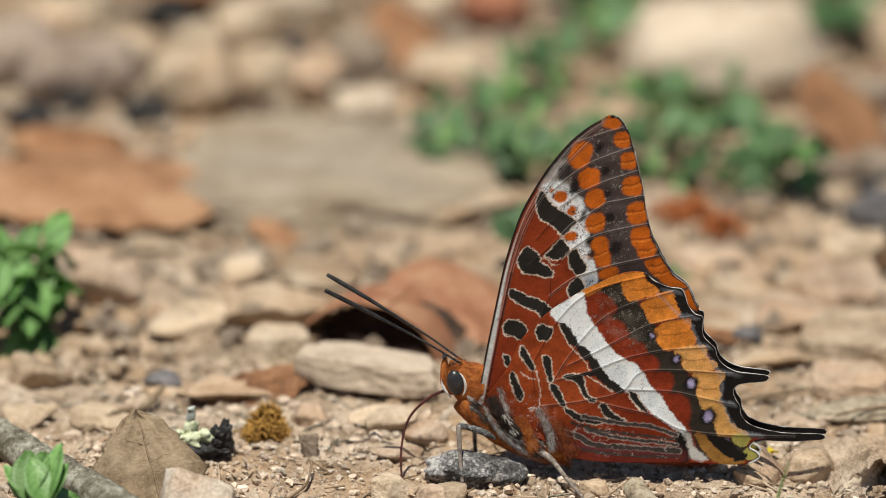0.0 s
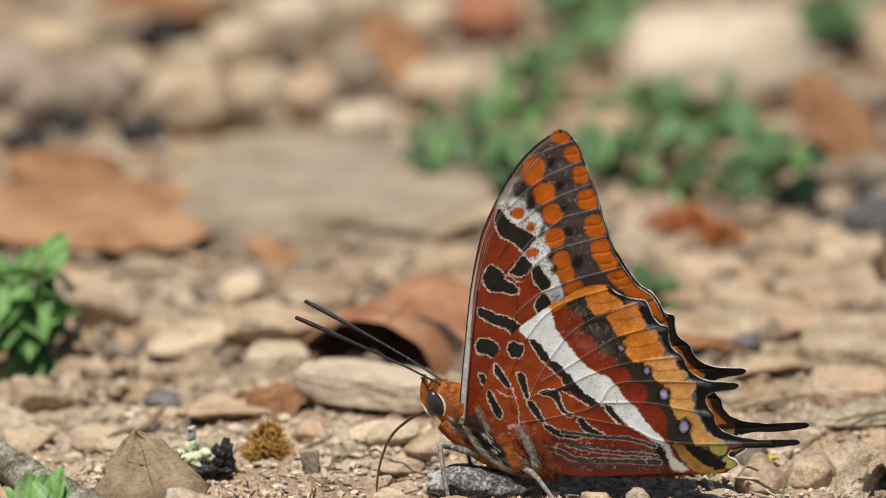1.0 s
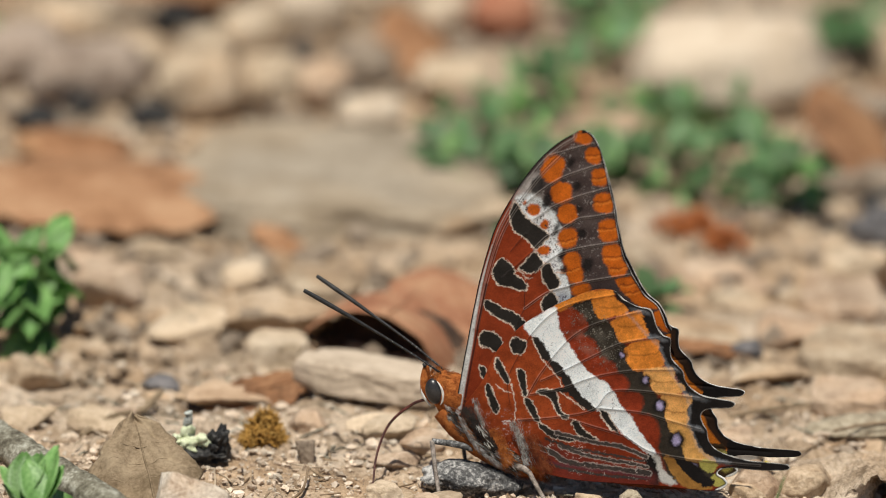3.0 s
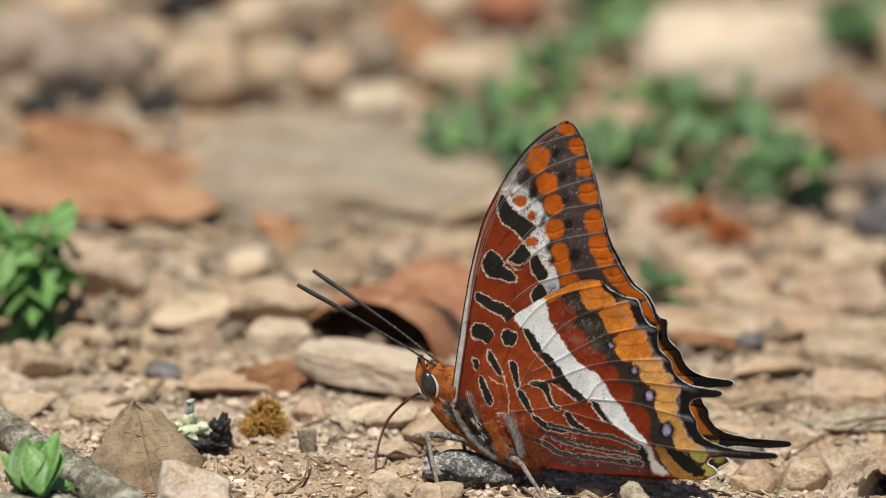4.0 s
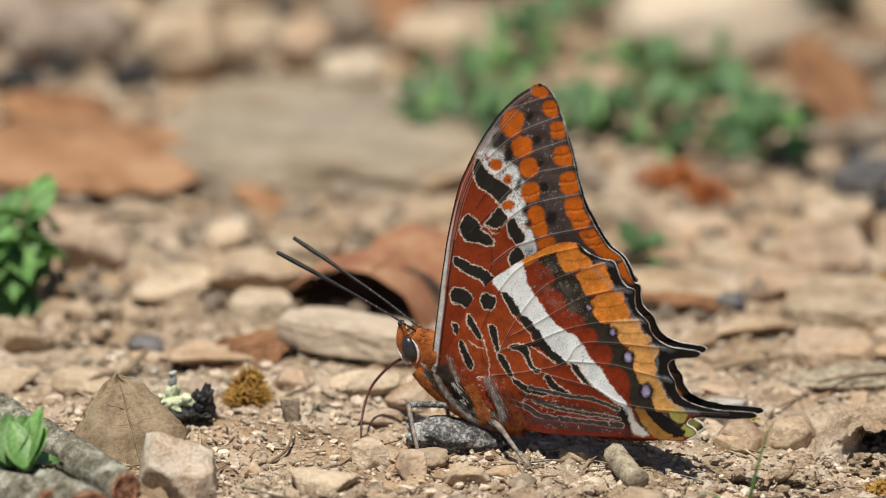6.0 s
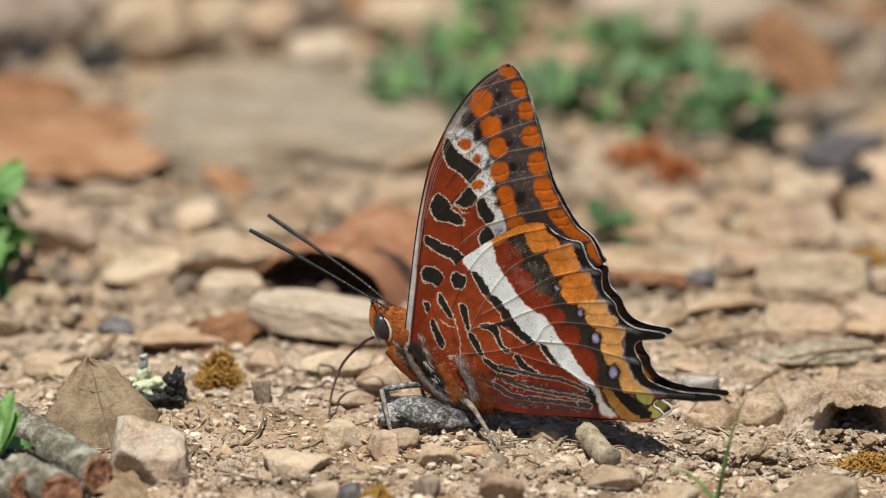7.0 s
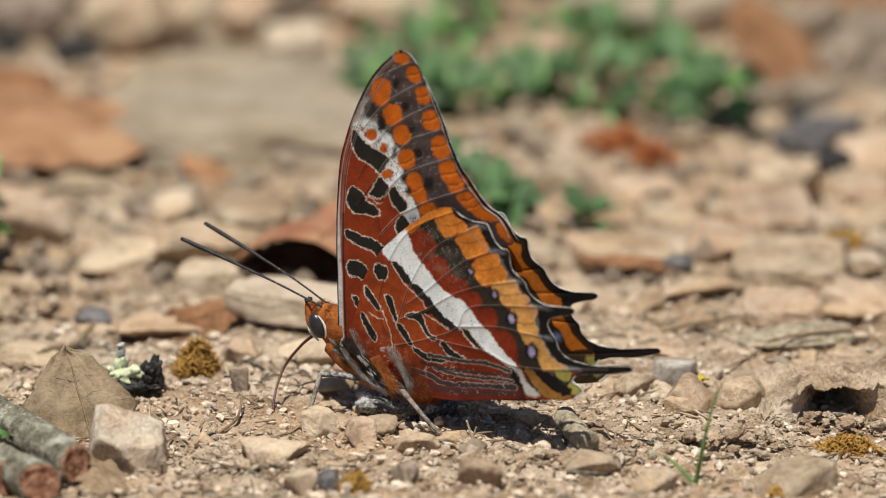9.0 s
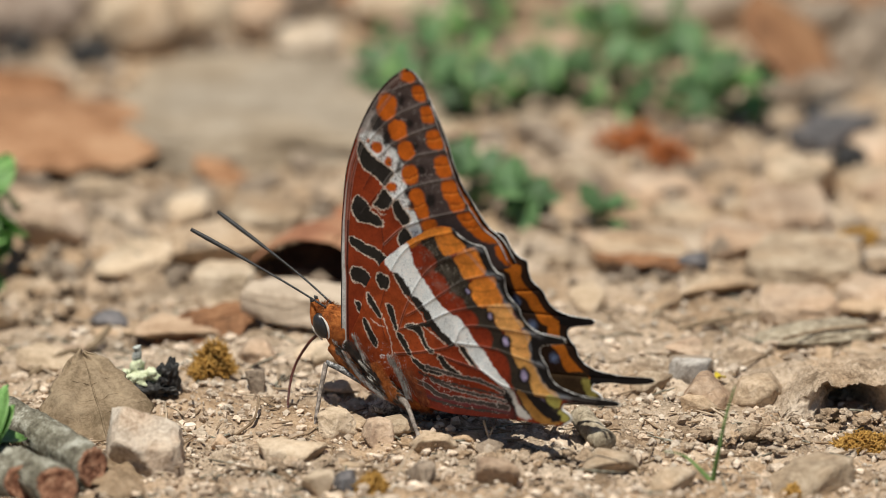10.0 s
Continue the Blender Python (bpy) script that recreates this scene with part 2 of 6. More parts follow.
def build_ground():
    xs = axis(-0.075, 0.075, 0.0005, 60)
    ys = np.concatenate([axis(-0.115, -0.02, 0.00045, 60)[:-62], np.arange(-0.02, 0.24, 0.0014)])
    ys = ys[ys < 0.24]
    step, v = 0.0014, 0.24
    far = []
    while v < 60:
        far.append(v)
        step *= 1.16
        v += step
    ys = np.unique(np.concatenate([ys[ys < -0.0201], np.arange(-0.02, 0.24, 0.0014), far]))
    gx, gy = np.meshgrid(xs, ys)
    gz = rise(gx, gy) + 0.4 * fractal(gx / 4, gy / 4, 3) * np.clip((np.hypot(gx, gy) - 1.0) / 12, 0, 1)
    verts = np.stack([gx, gy, gz], -1).reshape(-1, 3)
    nx, ny = len(xs), len(ys)
    i = (np.arange(ny - 1)[:, None] * nx + np.arange(nx - 1)[None]).ravel()
    faces = np.stack([i, i + 1, i + nx + 1, i + nx], -1)
    ob = new("ground", mesh_from("ground", verts.tolist(), faces.tolist(), soil))
    return tagged(ob, "dry sandy soil strewn with grit and stones", "ground", kind="structure")


build_ground()


# ---------------------------------------------------------------- stones
def rock_mesh(seed, detail=4, facets=13, soft=18.0, planes=None):
    """A broken, worn stone of unit size; planes: the normals and distances of its faces."""
    rnd = np.random.RandomState(seed + 40)
    bm = bmesh.new()
    bmesh.ops.create_icosphere(bm, subdivisions=detail, radius=1)
    d = np.array([v.co[:] for v in bm.verts])
    n = rnd.normal(size=(facets, 3))
    n = np.concatenate([n / np.linalg.norm(n, axis=1)[:, None], [[0, 0, 1], [0.1, 0, -1]]])
    off = np.concatenate([0.62 + 0.38 * rnd.rand(facets), [0.75, 0.6]])
    if planes:
        n, off = np.array([q[:3] for q in planes], float), np.array([q[3] for q in planes])
        n /= np.linalg.norm(n, axis=1)[:, None]
    dots = np.maximum(d @ n.T / off, 1e-3)
    r = 1 / (np.sum(dots ** (soft * 2), axis=1) ** (1 / (soft * 2)))
    r *= 1 + 0.07 * fractal(d[:, 0] * 2.3 + seed, d[:, 1] * 2.3 + d[:, 2] * 1.7, 4) + 0.05 * fractal(d[:, 2] * 6 + seed, d[:, 0] * 6 + d[:, 1] * 5, 3)
    p = d * r[:, None]
    p -= (p.max(0) + p.min(0)) / 2
    p /= (p.max(0) - p.min(0))
    for v, q in zip(bm.verts, p):
        v.co = q
    me = bpy.data.meshes.new("stone")
    bm.to_mesh(me)
    bm.free()
    me.shade_smooth()
    return me


ROCKS = [rock_mesh(i) for i in range(14)] + [rock_mesh(103, 5, 8, 60.0, ((0.05, -0.72, 0.70, 0.52), (0.3, 0.2, 1, 0.74), (1, -0.15, 0.15, 0.80), (-0.95, 0.0, 0.1, 0.80), (0.55, -0.8, -0.25, 0.78), (-0.55, -0.62, -0.62, 0.62),
                                                                        (0, 1, 0, 0.8), (0, 0, -1, 0.8), (-0.8, -0.25, 0.5, 0.84), (0.5, 0.1, 0.85, 0.8), (0.1, -1, -0.15, 0.72))), rock_mesh(200, 4, 40, 5.0),
         rock_mesh(305, 5, 8, 30.0, ((0, 0.05, 1, 0.5), (0, 0, -1, 0.5), (1, 0.15, 0.1, 0.9), (-1, 0.2, 0, 0.9), (0.1, 1, 0, 0.8), (0, -1, 0.12, 0.75), (0.7, -0.7, 0.1, 0.97), (-0.7, -0.75, 0, 1.0), (-0.6, 0.7, 0.1, 1.0)))]
TAGS = {"pale_grey_stone": "pale grey stone chip on soil", "mauve_stone": "rounded mauve grey stone on rubble", "pale_chalk": "smooth pale cream stone on rubble", "cream_limestone": "pale cream limestone lump lying on dry soil", "pink_limestone": "pinkish beige limestone chip lying on dry soil",
        "tan_limestone": "sandy tan limestone piece half sunk in soil", "grey_stone": "grey brown weathered stone half sunk in soil",
        "grey_sandstone": "flat sandy grey stone slab", "slate_stone": "small dark grey stone lying on soil", "warm_limestone": "warm orange tan flat stone lying on soil", "speckled_limestone": "pale speckled limestone block", "black_crust": "blackish lump standing in for shade in a gap between stones", "red_stone": "reddish brown stone lying on pale rubble"}
ROCK_OF = {}


def stone(x, y, w, d, h, shape, turn, material, sink=0.22, name="stone", label="", tilt=(0, 0)):
    """A stone: place and size in millimetres."""
    key = (shape, material.name)
    if key not in ROCK_OF:
        ROCK_OF[key] = ROCKS[shape].copy()
        ROCK_OF[key].materials.append(material)
    ob = new(name, ROCK_OF[key])
    c, q = math.cos(radians(turn)) * w * 0.3, math.sin(radians(turn)) * w * 0.3
    under = [float(rise((x + a) * MM, (y + b) * MM)) / MM for a, b in ((0, 0), (c, q), (-c, -q), (-q * d / w, c * d / w), (q * d / w, -c * d / w))]
    z = (sum(under) / 5 + max(under)) / 2 + h * (0.5 - sink)
    ob.matrix_basis = pose(x * MM, y * MM, z * MM, tilt[0], tilt[1], turn) @ Matrix.Diagonal((w * MM, d * MM, h * MM / (1 - sink) , 1))
    return tagged(ob, label or TAGS[material.name], "stone", group="stones on the ground")


stone(30.5, 108, 30, 22, 14, 15, -6, chalk, sink=0.12, label="large rounded pale cream limestone among weeds")
stone(-56.3, 2.2, 10.2, 8.2, 5.3, 1, 180, pink)
stone(-18.0, -48.8, 8.4, 8.0, 1.8, 13, 172, cream)
stone(-27.2, -48.7, 5.9, 4.7, 2.7, 12, 180, pink)
stone(-47.6, -31.9, 5.9, 4.7, 1.6, 12, 180, slate)
stone(-64.5, -30.5, 9.0, 7.2, 3.6, 3, 0, tan)
stone(-65.1, -47.4, 7.9, 7.5, 2.5, 4, 180, cream)
stone(40.2, -67.3, 7.4, 5.9, 3.5, 10, 190, tan)
stone(31.5, -57.7, 6.3, 5.1, 2.3, 11, 190, grey)
stone(25.9, -62.8, 5.9, 4.7, 2.7, 13, 180, tan)
stone(32.3, -71.3, 5.3, 4.2, 2.2, 9, 180, tan)
stone(32.4, -14.1, 4.9, 3.9, 2.3, 1, 190, slate)
stone(28.2, -103.1, 6.2, 6.2, 3.4, 13, 180, tan)
stone(5.0, -101.5, 6.3, 5.0, 3.3, 0, 180, pink)
stone(12.5, 44.5, 8.8, 7.0, 4.0, 9, 172, grey)
stone(5.0, 39.5, 5.0, 4.0, 2.5, 4, 190, cream)
stone(16.0, 27.0, 10.4, 8.3, 3.6, 12, -12, tan)
stone(56.0, 72.6, 15.1, 12.1, 3.9, 3, 10, grey)
stone(47.2, 22.6, 12.0, 18.7, 6.6, 6, -12, tan)
stone(58.4, 19.6, 7.2, 11.5, 4.0, 4, 10, pink)
stone(30.1, 23.8, 14.8, 13.1, 2.8, 7, 0, pink)
stone(-15.0, -77.8, 6.0, 5.7, 1.6, 3, 180, tan)
stone(-10.0, -81.7, 4.5, 3.6, 2.0, 4, 190, grey)
stone(-15.1, -102.7, 3.7, 6.0, 2.0, 12, 0, slate)
stone(-18.8, -104.1, 4.6, 3.7, 2.5, 1, 0, cream)
stone(-5.3, -99.9, 4.8, 7.2, 2.7, 7, 172, grey)
stone(-27.4, -63.7, 2.7, 1.6, 3.7, 4, -12, grey)
stone(0.9, -82.3, 5.3, 5.0, 1.2, 8, 172, tan)
stone(-24.3, -84.6, 3.0, 2.4, 1.4, 7, 172, cream)
stone(11.1, -75.8, 4.5, 3.6, 1.4, 5, 0, tan)
stone(20.0, -95.4, 7.5, 7.1, 2.1, 10, 0, tan)

# ---------------------------------------------------------------- butterfly
def on_board(x, y, fore):
    """The wings are drawn on a board of about 0.08 mm units, y down. Gives millimetres back from the root, up, and out."""
    if fore:
        x, y = np.asarray(x, float) - 826.4, 670.2 - np.asarray(y, float)
        u, v = 0.07975 * x - 0.00001 * y, 0.00796 * x + 0.07853 * y
        return u, v, 1.5 - 0.02 * u - 0.03 * v
    x, y = np.asarray(x, float) - 824.5, 671.97 - np.asarray(y, float)
    u, v = 0.08133 * x, 0.00949 * x + 0.07848 * y
    return u, v, 1.75 + np.where(u > 0, 0.04, -0.03) * u - 0.03 * v


def to_polygon(px, py, poly):
    """Signed distance to a polygon, negative inside."""
    poly = np.asarray(poly, float)
    best, inside = np.full(px.shape, 1e9), np.zeros(px.shape, bool)
    for (ax, ay), (bx, by) in zip(poly, np.roll(poly, -1, 0)):
        ex, ey = bx - ax, by - ay
        t = np.clip(((px - ax) * ex + (py - ay) * ey) / (ex * ex + ey * ey + 1e-9), 0, 1)
        best = np.minimum(best, np.hypot(px - ax - t * ex, py - ay - t * ey))
        cross = (ay > py) != (by > py)
        inside ^= cross & (px < ex * (py - ay) / (ey + (1e-9 if ey == 0 else 0)) + ax)
    return np.where(inside, -best, best)


def to_line(px, py, line):
    line = np.asarray(line, float)
    best = np.full(px.shape, 1e9)
    for (ax, ay), (bx, by) in zip(line[:-1], line[1:]):
        ex, ey = bx - ax, by - ay
        t = np.clip(((px - ax) * ex + (py - ay) * ey) / (ex * ex + ey * ey + 1e-9), 0, 1)
        best = np.minimum(best, np.hypot(px - ax - t * ex, py - ay - t * ey))
    return best


class Painter:
    """Lays wing scales of several colours over one another, at points of the board."""

    def __init__(self, x, y, base):
        self.x, self.y = x, y
        self.col = np.tile(np.array(base, float), (len(x), 1))
        self.wx = x + 2.6 * fractal(x / 6, y / 6, 3) + 2.4 * GRAIN.at(x / 1.7, y / 1.7)
        self.wy = y + 2.6 * fractal(x / 6 + 50, y / 6, 3) + 2.4 * GRAIN.at(x / 1.7 + 9, y / 1.7)
        self.vein = np.full(len(x), 1e9)
        self.pale = 0.3

    def lay(self, dist, colour, soft=1.0, strength=1.0):
        a = np.clip(0.5 - dist / (2 * soft), 0, 1)[:, None] * strength
        self.col = self.col * (1 - a) + np.array(colour) * a

    def patch(self, colour, *pts, soft=1.0, strength=1.0, rim=None, rim_width=2.0, grow=1.6, smooth=True):
        poly = spline(pts, 4, True) if smooth else pts
        lo, hi = np.min(poly, 0) - 8, np.max(poly, 0) + 8
        near = (self.x > lo[0]) & (self.x < hi[0]) & (self.y > lo[1]) & (self.y < hi[1])
        dist = np.full(len(self.x), 1e3)
        if near.any():
            dist[near] = to_polygon(self.wx[near], self.wy[near], poly) - grow
        if rim is not None:
            self.lay(dist - rim_width * (0.85 + 1.0 * GRAIN.at(self.x / 4 + 11, self.y / 4)), rim, 0.8)
        self.lay(dist, colour, soft, strength)

    def spot(self, colour, cx, cy, rx, ry, turn=0, soft=1.5, strength=1.0, power=2.0):
        a = radians(turn)
        dx, dy = self.wx - cx, self.wy - cy
        p, q = dx * math.cos(a) + dy * math.sin(a), -dx * math.sin(a) + dy * math.cos(a)
        self.lay(((np.abs(p / rx) ** power + np.abs(q / ry) ** power) ** (1 / power) - 1) * min(rx, ry), colour, soft, strength)

    def line(self, colour, width, *pts, rim=None, rim_width=2.0, soft=0.8, strength=1.0, wobble=True):
        dist = to_line(self.wx if wobble else self.x, self.wy if wobble else self.y, spline(pts, 6))
        if rim is not None:
            self.lay(dist - width - rim_width, rim, 0.8)
        self.lay(dist - width, colour, soft, strength)

    def nerve(self, *pts, pale=True):
        """A wing vein: a dark thread between pale edges, standing up from the membrane."""
        dist = to_line(self.x, self.y, spline(pts, 6))
        if pale:
            self.lay(np.abs(dist - 1.8) - 0.3, (0.55, 0.49, 0.45), 0.6, self.pale)
        self.lay(dist - 0.45, (0.022, 0.016, 0.014), 0.7, 0.9)
        self.vein = np.minimum(self.vein, dist)

    def dust(self, colour, *pts, size=1.6, amount=0.3, soft=8):
        """Loose pale scales strewn over a zone."""
        d = to_polygon(self.x, self.y, pts)
        grain = GRAIN.at(self.x / size + 40, self.y / size) + 0.6 * GRAIN.at(self.x / 7 + 3, self.y / 7)
        a = np.clip(0.5 - d / (2 * soft), 0, 1) * np.clip((grain - 0.5 + amount) * 4, 0, 1)
        self.col = self.col * (1 - a[:, None]) + np.array(colour) * a[:, None]

    def scales(self, amount=0.24):
        g = 1 + amount * 2 * GRAIN.at(self.x / 1.1, self.y / 1.1) + amount * 1.2 * fractal(self.x / 14, self.y / 14, 3)
        self.col = np.clip(self.col * g[:, None], 0.004, 0.97)


BLACK, SOOT, CREAM_LINE, WHITE = (0.012, 0.010, 0.010), (0.022, 0.019, 0.017), (0.74, 0.63, 0.53), (0.86, 0.92, 0.95)
RUST, ORANGE, AMBER, OCHRE = (0.222, 0.031, 0.009), (0.53, 0.118, 0.009), (0.70, 0.235, 0.034), (0.74, 0.375, 0.115)
SMOKE, UMBER, VIOLET, LIME = (0.060, 0.042, 0.040), (0.036, 0.029, 0.022), (0.40, 0.35, 0.56), (0.43, 0.39, 0.10)

FORE_EDGE = [(733, 628), (738, 580), (743, 536), (749, 488), (755, 440), (761, 396), (770, 350), (781, 306), (793, 276), (808, 245), (830, 207), (854, 174),
             (880, 149), (902, 134), (917, 125), (929, 126), (941, 135), (951, 152), (960, 175), (968, 200), (976, 228), (984, 256), (990, 288), (997, 316), (1005, 342),
             (1017, 365), (1030, 388), (1046, 412), (1068, 430), (1079, 448), (1086, 466), (1092, 478), (1070, 484), (990, 500), (905, 555), (835, 612), (778, 640), (744, 640)]
HIND_EDGE = [(749, 618), (764, 594), (779, 569), (797, 522), (821, 491), (849, 464), (887, 439), (913, 425), (950, 408), (974, 404), (994, 407),
             (1009, 421), (1031, 432), (1054, 437), (1062, 451), (1068, 468), (1080, 482), (1092, 488), (1093, 506), (1096, 522), (1107, 535), (1117, 546),
             (1122, 562), (1134, 576), (1154, 587), (1181, 592), (1201, 595), (1209, 600), (1202, 607), (1181, 609), (1160, 612), (1152, 622), (1156, 636), (1164, 649), (1168, 666),
             (1179, 680), (1200, 691), (1239, 700), (1286, 703), (1305, 705)]
HIND_TAIL = [(1309, 710), (1301, 715), (1257, 717), (1214, 714), (1192, 718), (1187, 726), (1198, 733), (1204, 744), (1187, 755), (1146, 755), (1095, 751), (1018, 750),
             (947, 746), (891, 735), (855, 711), (809, 680), (773, 652)]


def paint_forewing(p):
    p.pale = 0.5
    p.spot((0.27, 0.045, 0.012), 820, 420, 110, 160, 10, soft=60, strength=0.5)
    # smoky outer third
    p.patch(SMOKE, (800, 250), (812, 232), (838, 236), (858, 258), (878, 278), (888, 300), (893, 330), (900, 365), (910, 400), (918, 440), (1110, 500), (1060, 300), (970, 90), (870, 100), (800, 190), soft=3)
    p.spot((0.028, 0.018, 0.018), 884, 157, 12, 7, -30, soft=5, strength=0.8)
    p.spot((0.13, 0.05, 0.03), 898, 145, 26, 7, -32, soft=8, strength=0.6)
    for x, y, a, b in ((925, 195, 20, 8), (935, 240, 18, 8), (945, 285, 16, 9), (955, 330, 15, 12), (925, 160, 18, 7)):
        p.spot((0.12, 0.095, 0.09), x, y, a, b, -14, soft=8, strength=0.55)
    # grey white bar across the middle, broken by veins
    p.patch((0.42, 0.39, 0.37), (812, 247), (826, 226), (846, 204), (856, 212), (850, 232), (862, 250), (846, 258), (828, 262), soft=6, strength=0.85)
    p.patch(WHITE, (816, 248), (832, 240), (850, 244), (864, 258), (880, 270), (888, 288), (896, 302), (884, 310), (874, 306), (858, 296), (842, 284), (828, 270), soft=3, strength=0.8)
    p.patch(WHITE, (874, 312), (892, 310), (899, 330), (897, 342), (882, 350), (868, 358), (854, 348), (862, 328), soft=2.5, strength=0.85)
    p.patch(WHITE, (876, 360), (890, 346), (899, 356), (905, 376), (912, 392), (917, 410), (915, 428), (904, 438), (892, 430), (889, 414), (897, 398), (886, 378), soft=2, strength=0.88)
    p.spot((0.26, 0.29, 0.38), 903, 420, 12, 11, soft=8, strength=0.7)
    for x, y, a, b in ((847, 267, 12, 11), (867, 293, 8, 9), (868, 338, 12, 9), (831, 255, 4, 4)):
        p.spot((0.50, 0.105, 0.010), x, y, a, b, soft=2.0)
    p.dust((0.16, 0.15, 0.19), (876, 360), (898, 352), (918, 430), (892, 436), amount=0.36, soft=3)
    p.dust((0.05, 0.04, 0.04), (812, 240), (860, 245), (896, 310), (897, 346), (860, 352), (828, 272), amount=0.3, soft=3)
    p.dust((0.30, 0.27, 0.26), (815, 225), (880, 150), (940, 135), (985, 230), (1005, 345), (930, 410), (890, 300), amount=0.16)
    # two rows of orange spots
    for x, y, a, b, r in ((875, 193, 19, 25, 14), (892, 236, 19, 19, 0), (905, 272, 17, 17, 0), (908, 315, 17, 18, 0), (918, 355, 15, 16, -8), (925, 378, 15, 17, -8), (936, 405, 17, 11, -20)):
        p.spot(ORANGE, x, y, a * 0.97, b * 0.98, r, soft=2.2, power=2.5)
    for x, y, a, b, r in ((924, 139, 15, 9, 12), (944, 168, 15, 14, 10), (957, 206, 15, 16, 0), (966, 251, 17, 18, 0), (978, 299, 18, 20, -6), (986, 342, 16, 20, -12), (997, 366, 16, 14, -12)):
        p.spot(ORANGE, x, y, a, b, r, soft=2.0, power=3.0)
    p.patch(ORANGE, (996, 387), (1020, 380), (1034, 400), (1050, 418), (1068, 430), (1062, 436), (1040, 432), (1018, 416), (1004, 402), soft=1.6, grow=0.6)
    p.patch(ORANGE, (1064, 444), (1075, 438), (1083, 458), (1091, 476), (1080, 472), (1068, 460), soft=1.6, grow=0.6)
    for x, y, a, b in ((905, 183, 5, 9), (918, 223, 6, 8), (924, 264, 6, 7), (931, 306, 8, 8), (945, 362, 9, 13), (850, 223, 11, 17), (869, 250, 8, 15), (888, 300, 5, 12), (900, 345, 5, 11), (905, 372, 5, 9)):
        p.spot(BLACK, x, y, a, b, 18, soft=2.6, strength=0.9)
    # dark bars with cream rims
    for bar in (((814, 256), (824, 268), (834, 281), (850, 293), (864, 302), (875, 311), (864, 327), (854, 336), (842, 322), (830, 314), (816, 306), (810, 292), (808, 272)),
                ((796, 356), (806, 359), (816, 369), (822, 376), (820, 383), (830, 388), (840, 397), (843, 408), (832, 409), (815, 405), (799, 402), (788, 394), (784, 380), (788, 366)),
                ((852, 342), (864, 355), (869, 362), (860, 374), (846, 379), (836, 374), (828, 371), (840, 358)),
                ((868, 372), (878, 360), (888, 376), (899, 393), (898, 400), (886, 408), (880, 404), (873, 392)),
                ((873, 425), (885, 413), (893, 418), (897, 430), (886, 443), (877, 446), (871, 435)),
                ((773, 431), (787, 434), (804, 444), (820, 449), (836, 459), (846, 467), (836, 480), (831, 483), (823, 471), (806, 464), (791, 455), (777, 446)),
                ((770, 488), (783, 486), (797, 491), (807, 505), (800, 520), (786, 515), (770, 509)),
                ((772, 548), (778, 549), (783, 560), (780, 569), (774, 562))):
        p.patch(SOOT, *bar, rim=CREAM_LINE, grow=0.4)
    p.line((0.20, 0.035, 0.012), 2.2, (828, 381), (838, 384), (848, 386))
    p.line(CREAM_LINE, 0.8, (820, 374), (832, 377), (842, 388), (852, 388), strength=0.8)
    p.line((0.06, 0.05, 0.047), 0.9, (800, 388), (808, 380), (818, 372), strength=0.7)
    # veins
    p.nerve((870, 170), (895, 162), (918, 154), (942, 147))
    p.nerve((832, 256), (852, 238), (885, 213), (920, 197), (962, 182))
    p.nerve((848, 284), (862, 274), (880, 261), (920, 242), (974, 224))
    p.nerve((852, 336), (872, 314), (900, 297), (925, 281), (950, 276), (988, 268))
    p.nerve((864, 370), (884, 351), (905, 340), (940, 330), (1000, 319))
    p.nerve((816, 374), (838, 352), (852, 338), pale=False)
    p.nerve((812, 342), (826, 322), (836, 310), pale=False)
    p.nerve((842, 442), (841, 402), (850, 384), (866, 368), pale=False)
    p.nerve((842, 442), (878, 414), (910, 402), (950, 390), (1022, 376))
    p.nerve((824, 500), (833, 466), (842, 442), pale=False)
    p.nerve((757, 480), (769, 390), (794, 300), (846, 215), (884, 167), pale=False)
    p.nerve((763, 480), (776, 390), (800, 300), (850, 215), (892, 166))
    # fine pleats across the outer cells, their bright and shaded sides painted as lines
    for a, b in (((930, 168), (958, 164)), ((943, 208), (971, 202)), ((950, 250), (982, 243)), ((961, 296), (994, 292)), ((972, 346), (1005, 343)), ((985, 366), (1014, 360)), ((1004, 394), (1032, 390)), ((1012, 408), (1042, 402)), ((893, 372), (930, 367)), ((890, 322), (922, 314))):
        p.line((0.85, 0.30, 0.05), 1.0, (a[0], a[1] + 4), ((a[0] + b[0]) / 2, (a[1] + b[1]) / 2 + 6), (b[0], b[1] + 4), soft=1.6, strength=0.5)
        p.line((0.10, 0.02, 0.006), 0.9, a, ((a[0] + b[0]) / 2, (a[1] + b[1]) / 2 + 2), b, soft=1.2, strength=0.8)
    # pale front edge and black outer edge
    front = spline(FORE_EDGE[:14], 6)
    d = to_line(p.x, p.y, front)
    p.lay(np.where(p.y > 330, np.abs(d - 5) - 5.5 * np.clip((p.y - 330) / 200, 0, 1), 9), (0.66, 0.68, 0.67), 1.4, 0.9)
    p.lay(d - 2.2, BLACK, 1.0)
    p.lay(np.where(p.y < 440, np.abs(d - 6) - 0.8, 9), (0.42, 0.39, 0.37), 0.8, 0.7)
    p.lay(np.where(p.y < 440, np.abs(d - 10) - 0.6, 9), (0.34, 0.30, 0.28), 0.8, 0.5)
    p.lay(np.where(p.y > 400, np.abs(d - 14) - 1.6, 9), (0.05, 0.014, 0.010), 1.2)
    p.lay(to_line(p.x, p.y, spline(FORE_EDGE[14:32], 6)) - 2.2 - 2.4 * GRAIN.at(p.x / 9, p.y / 9), BLACK, 1.2)
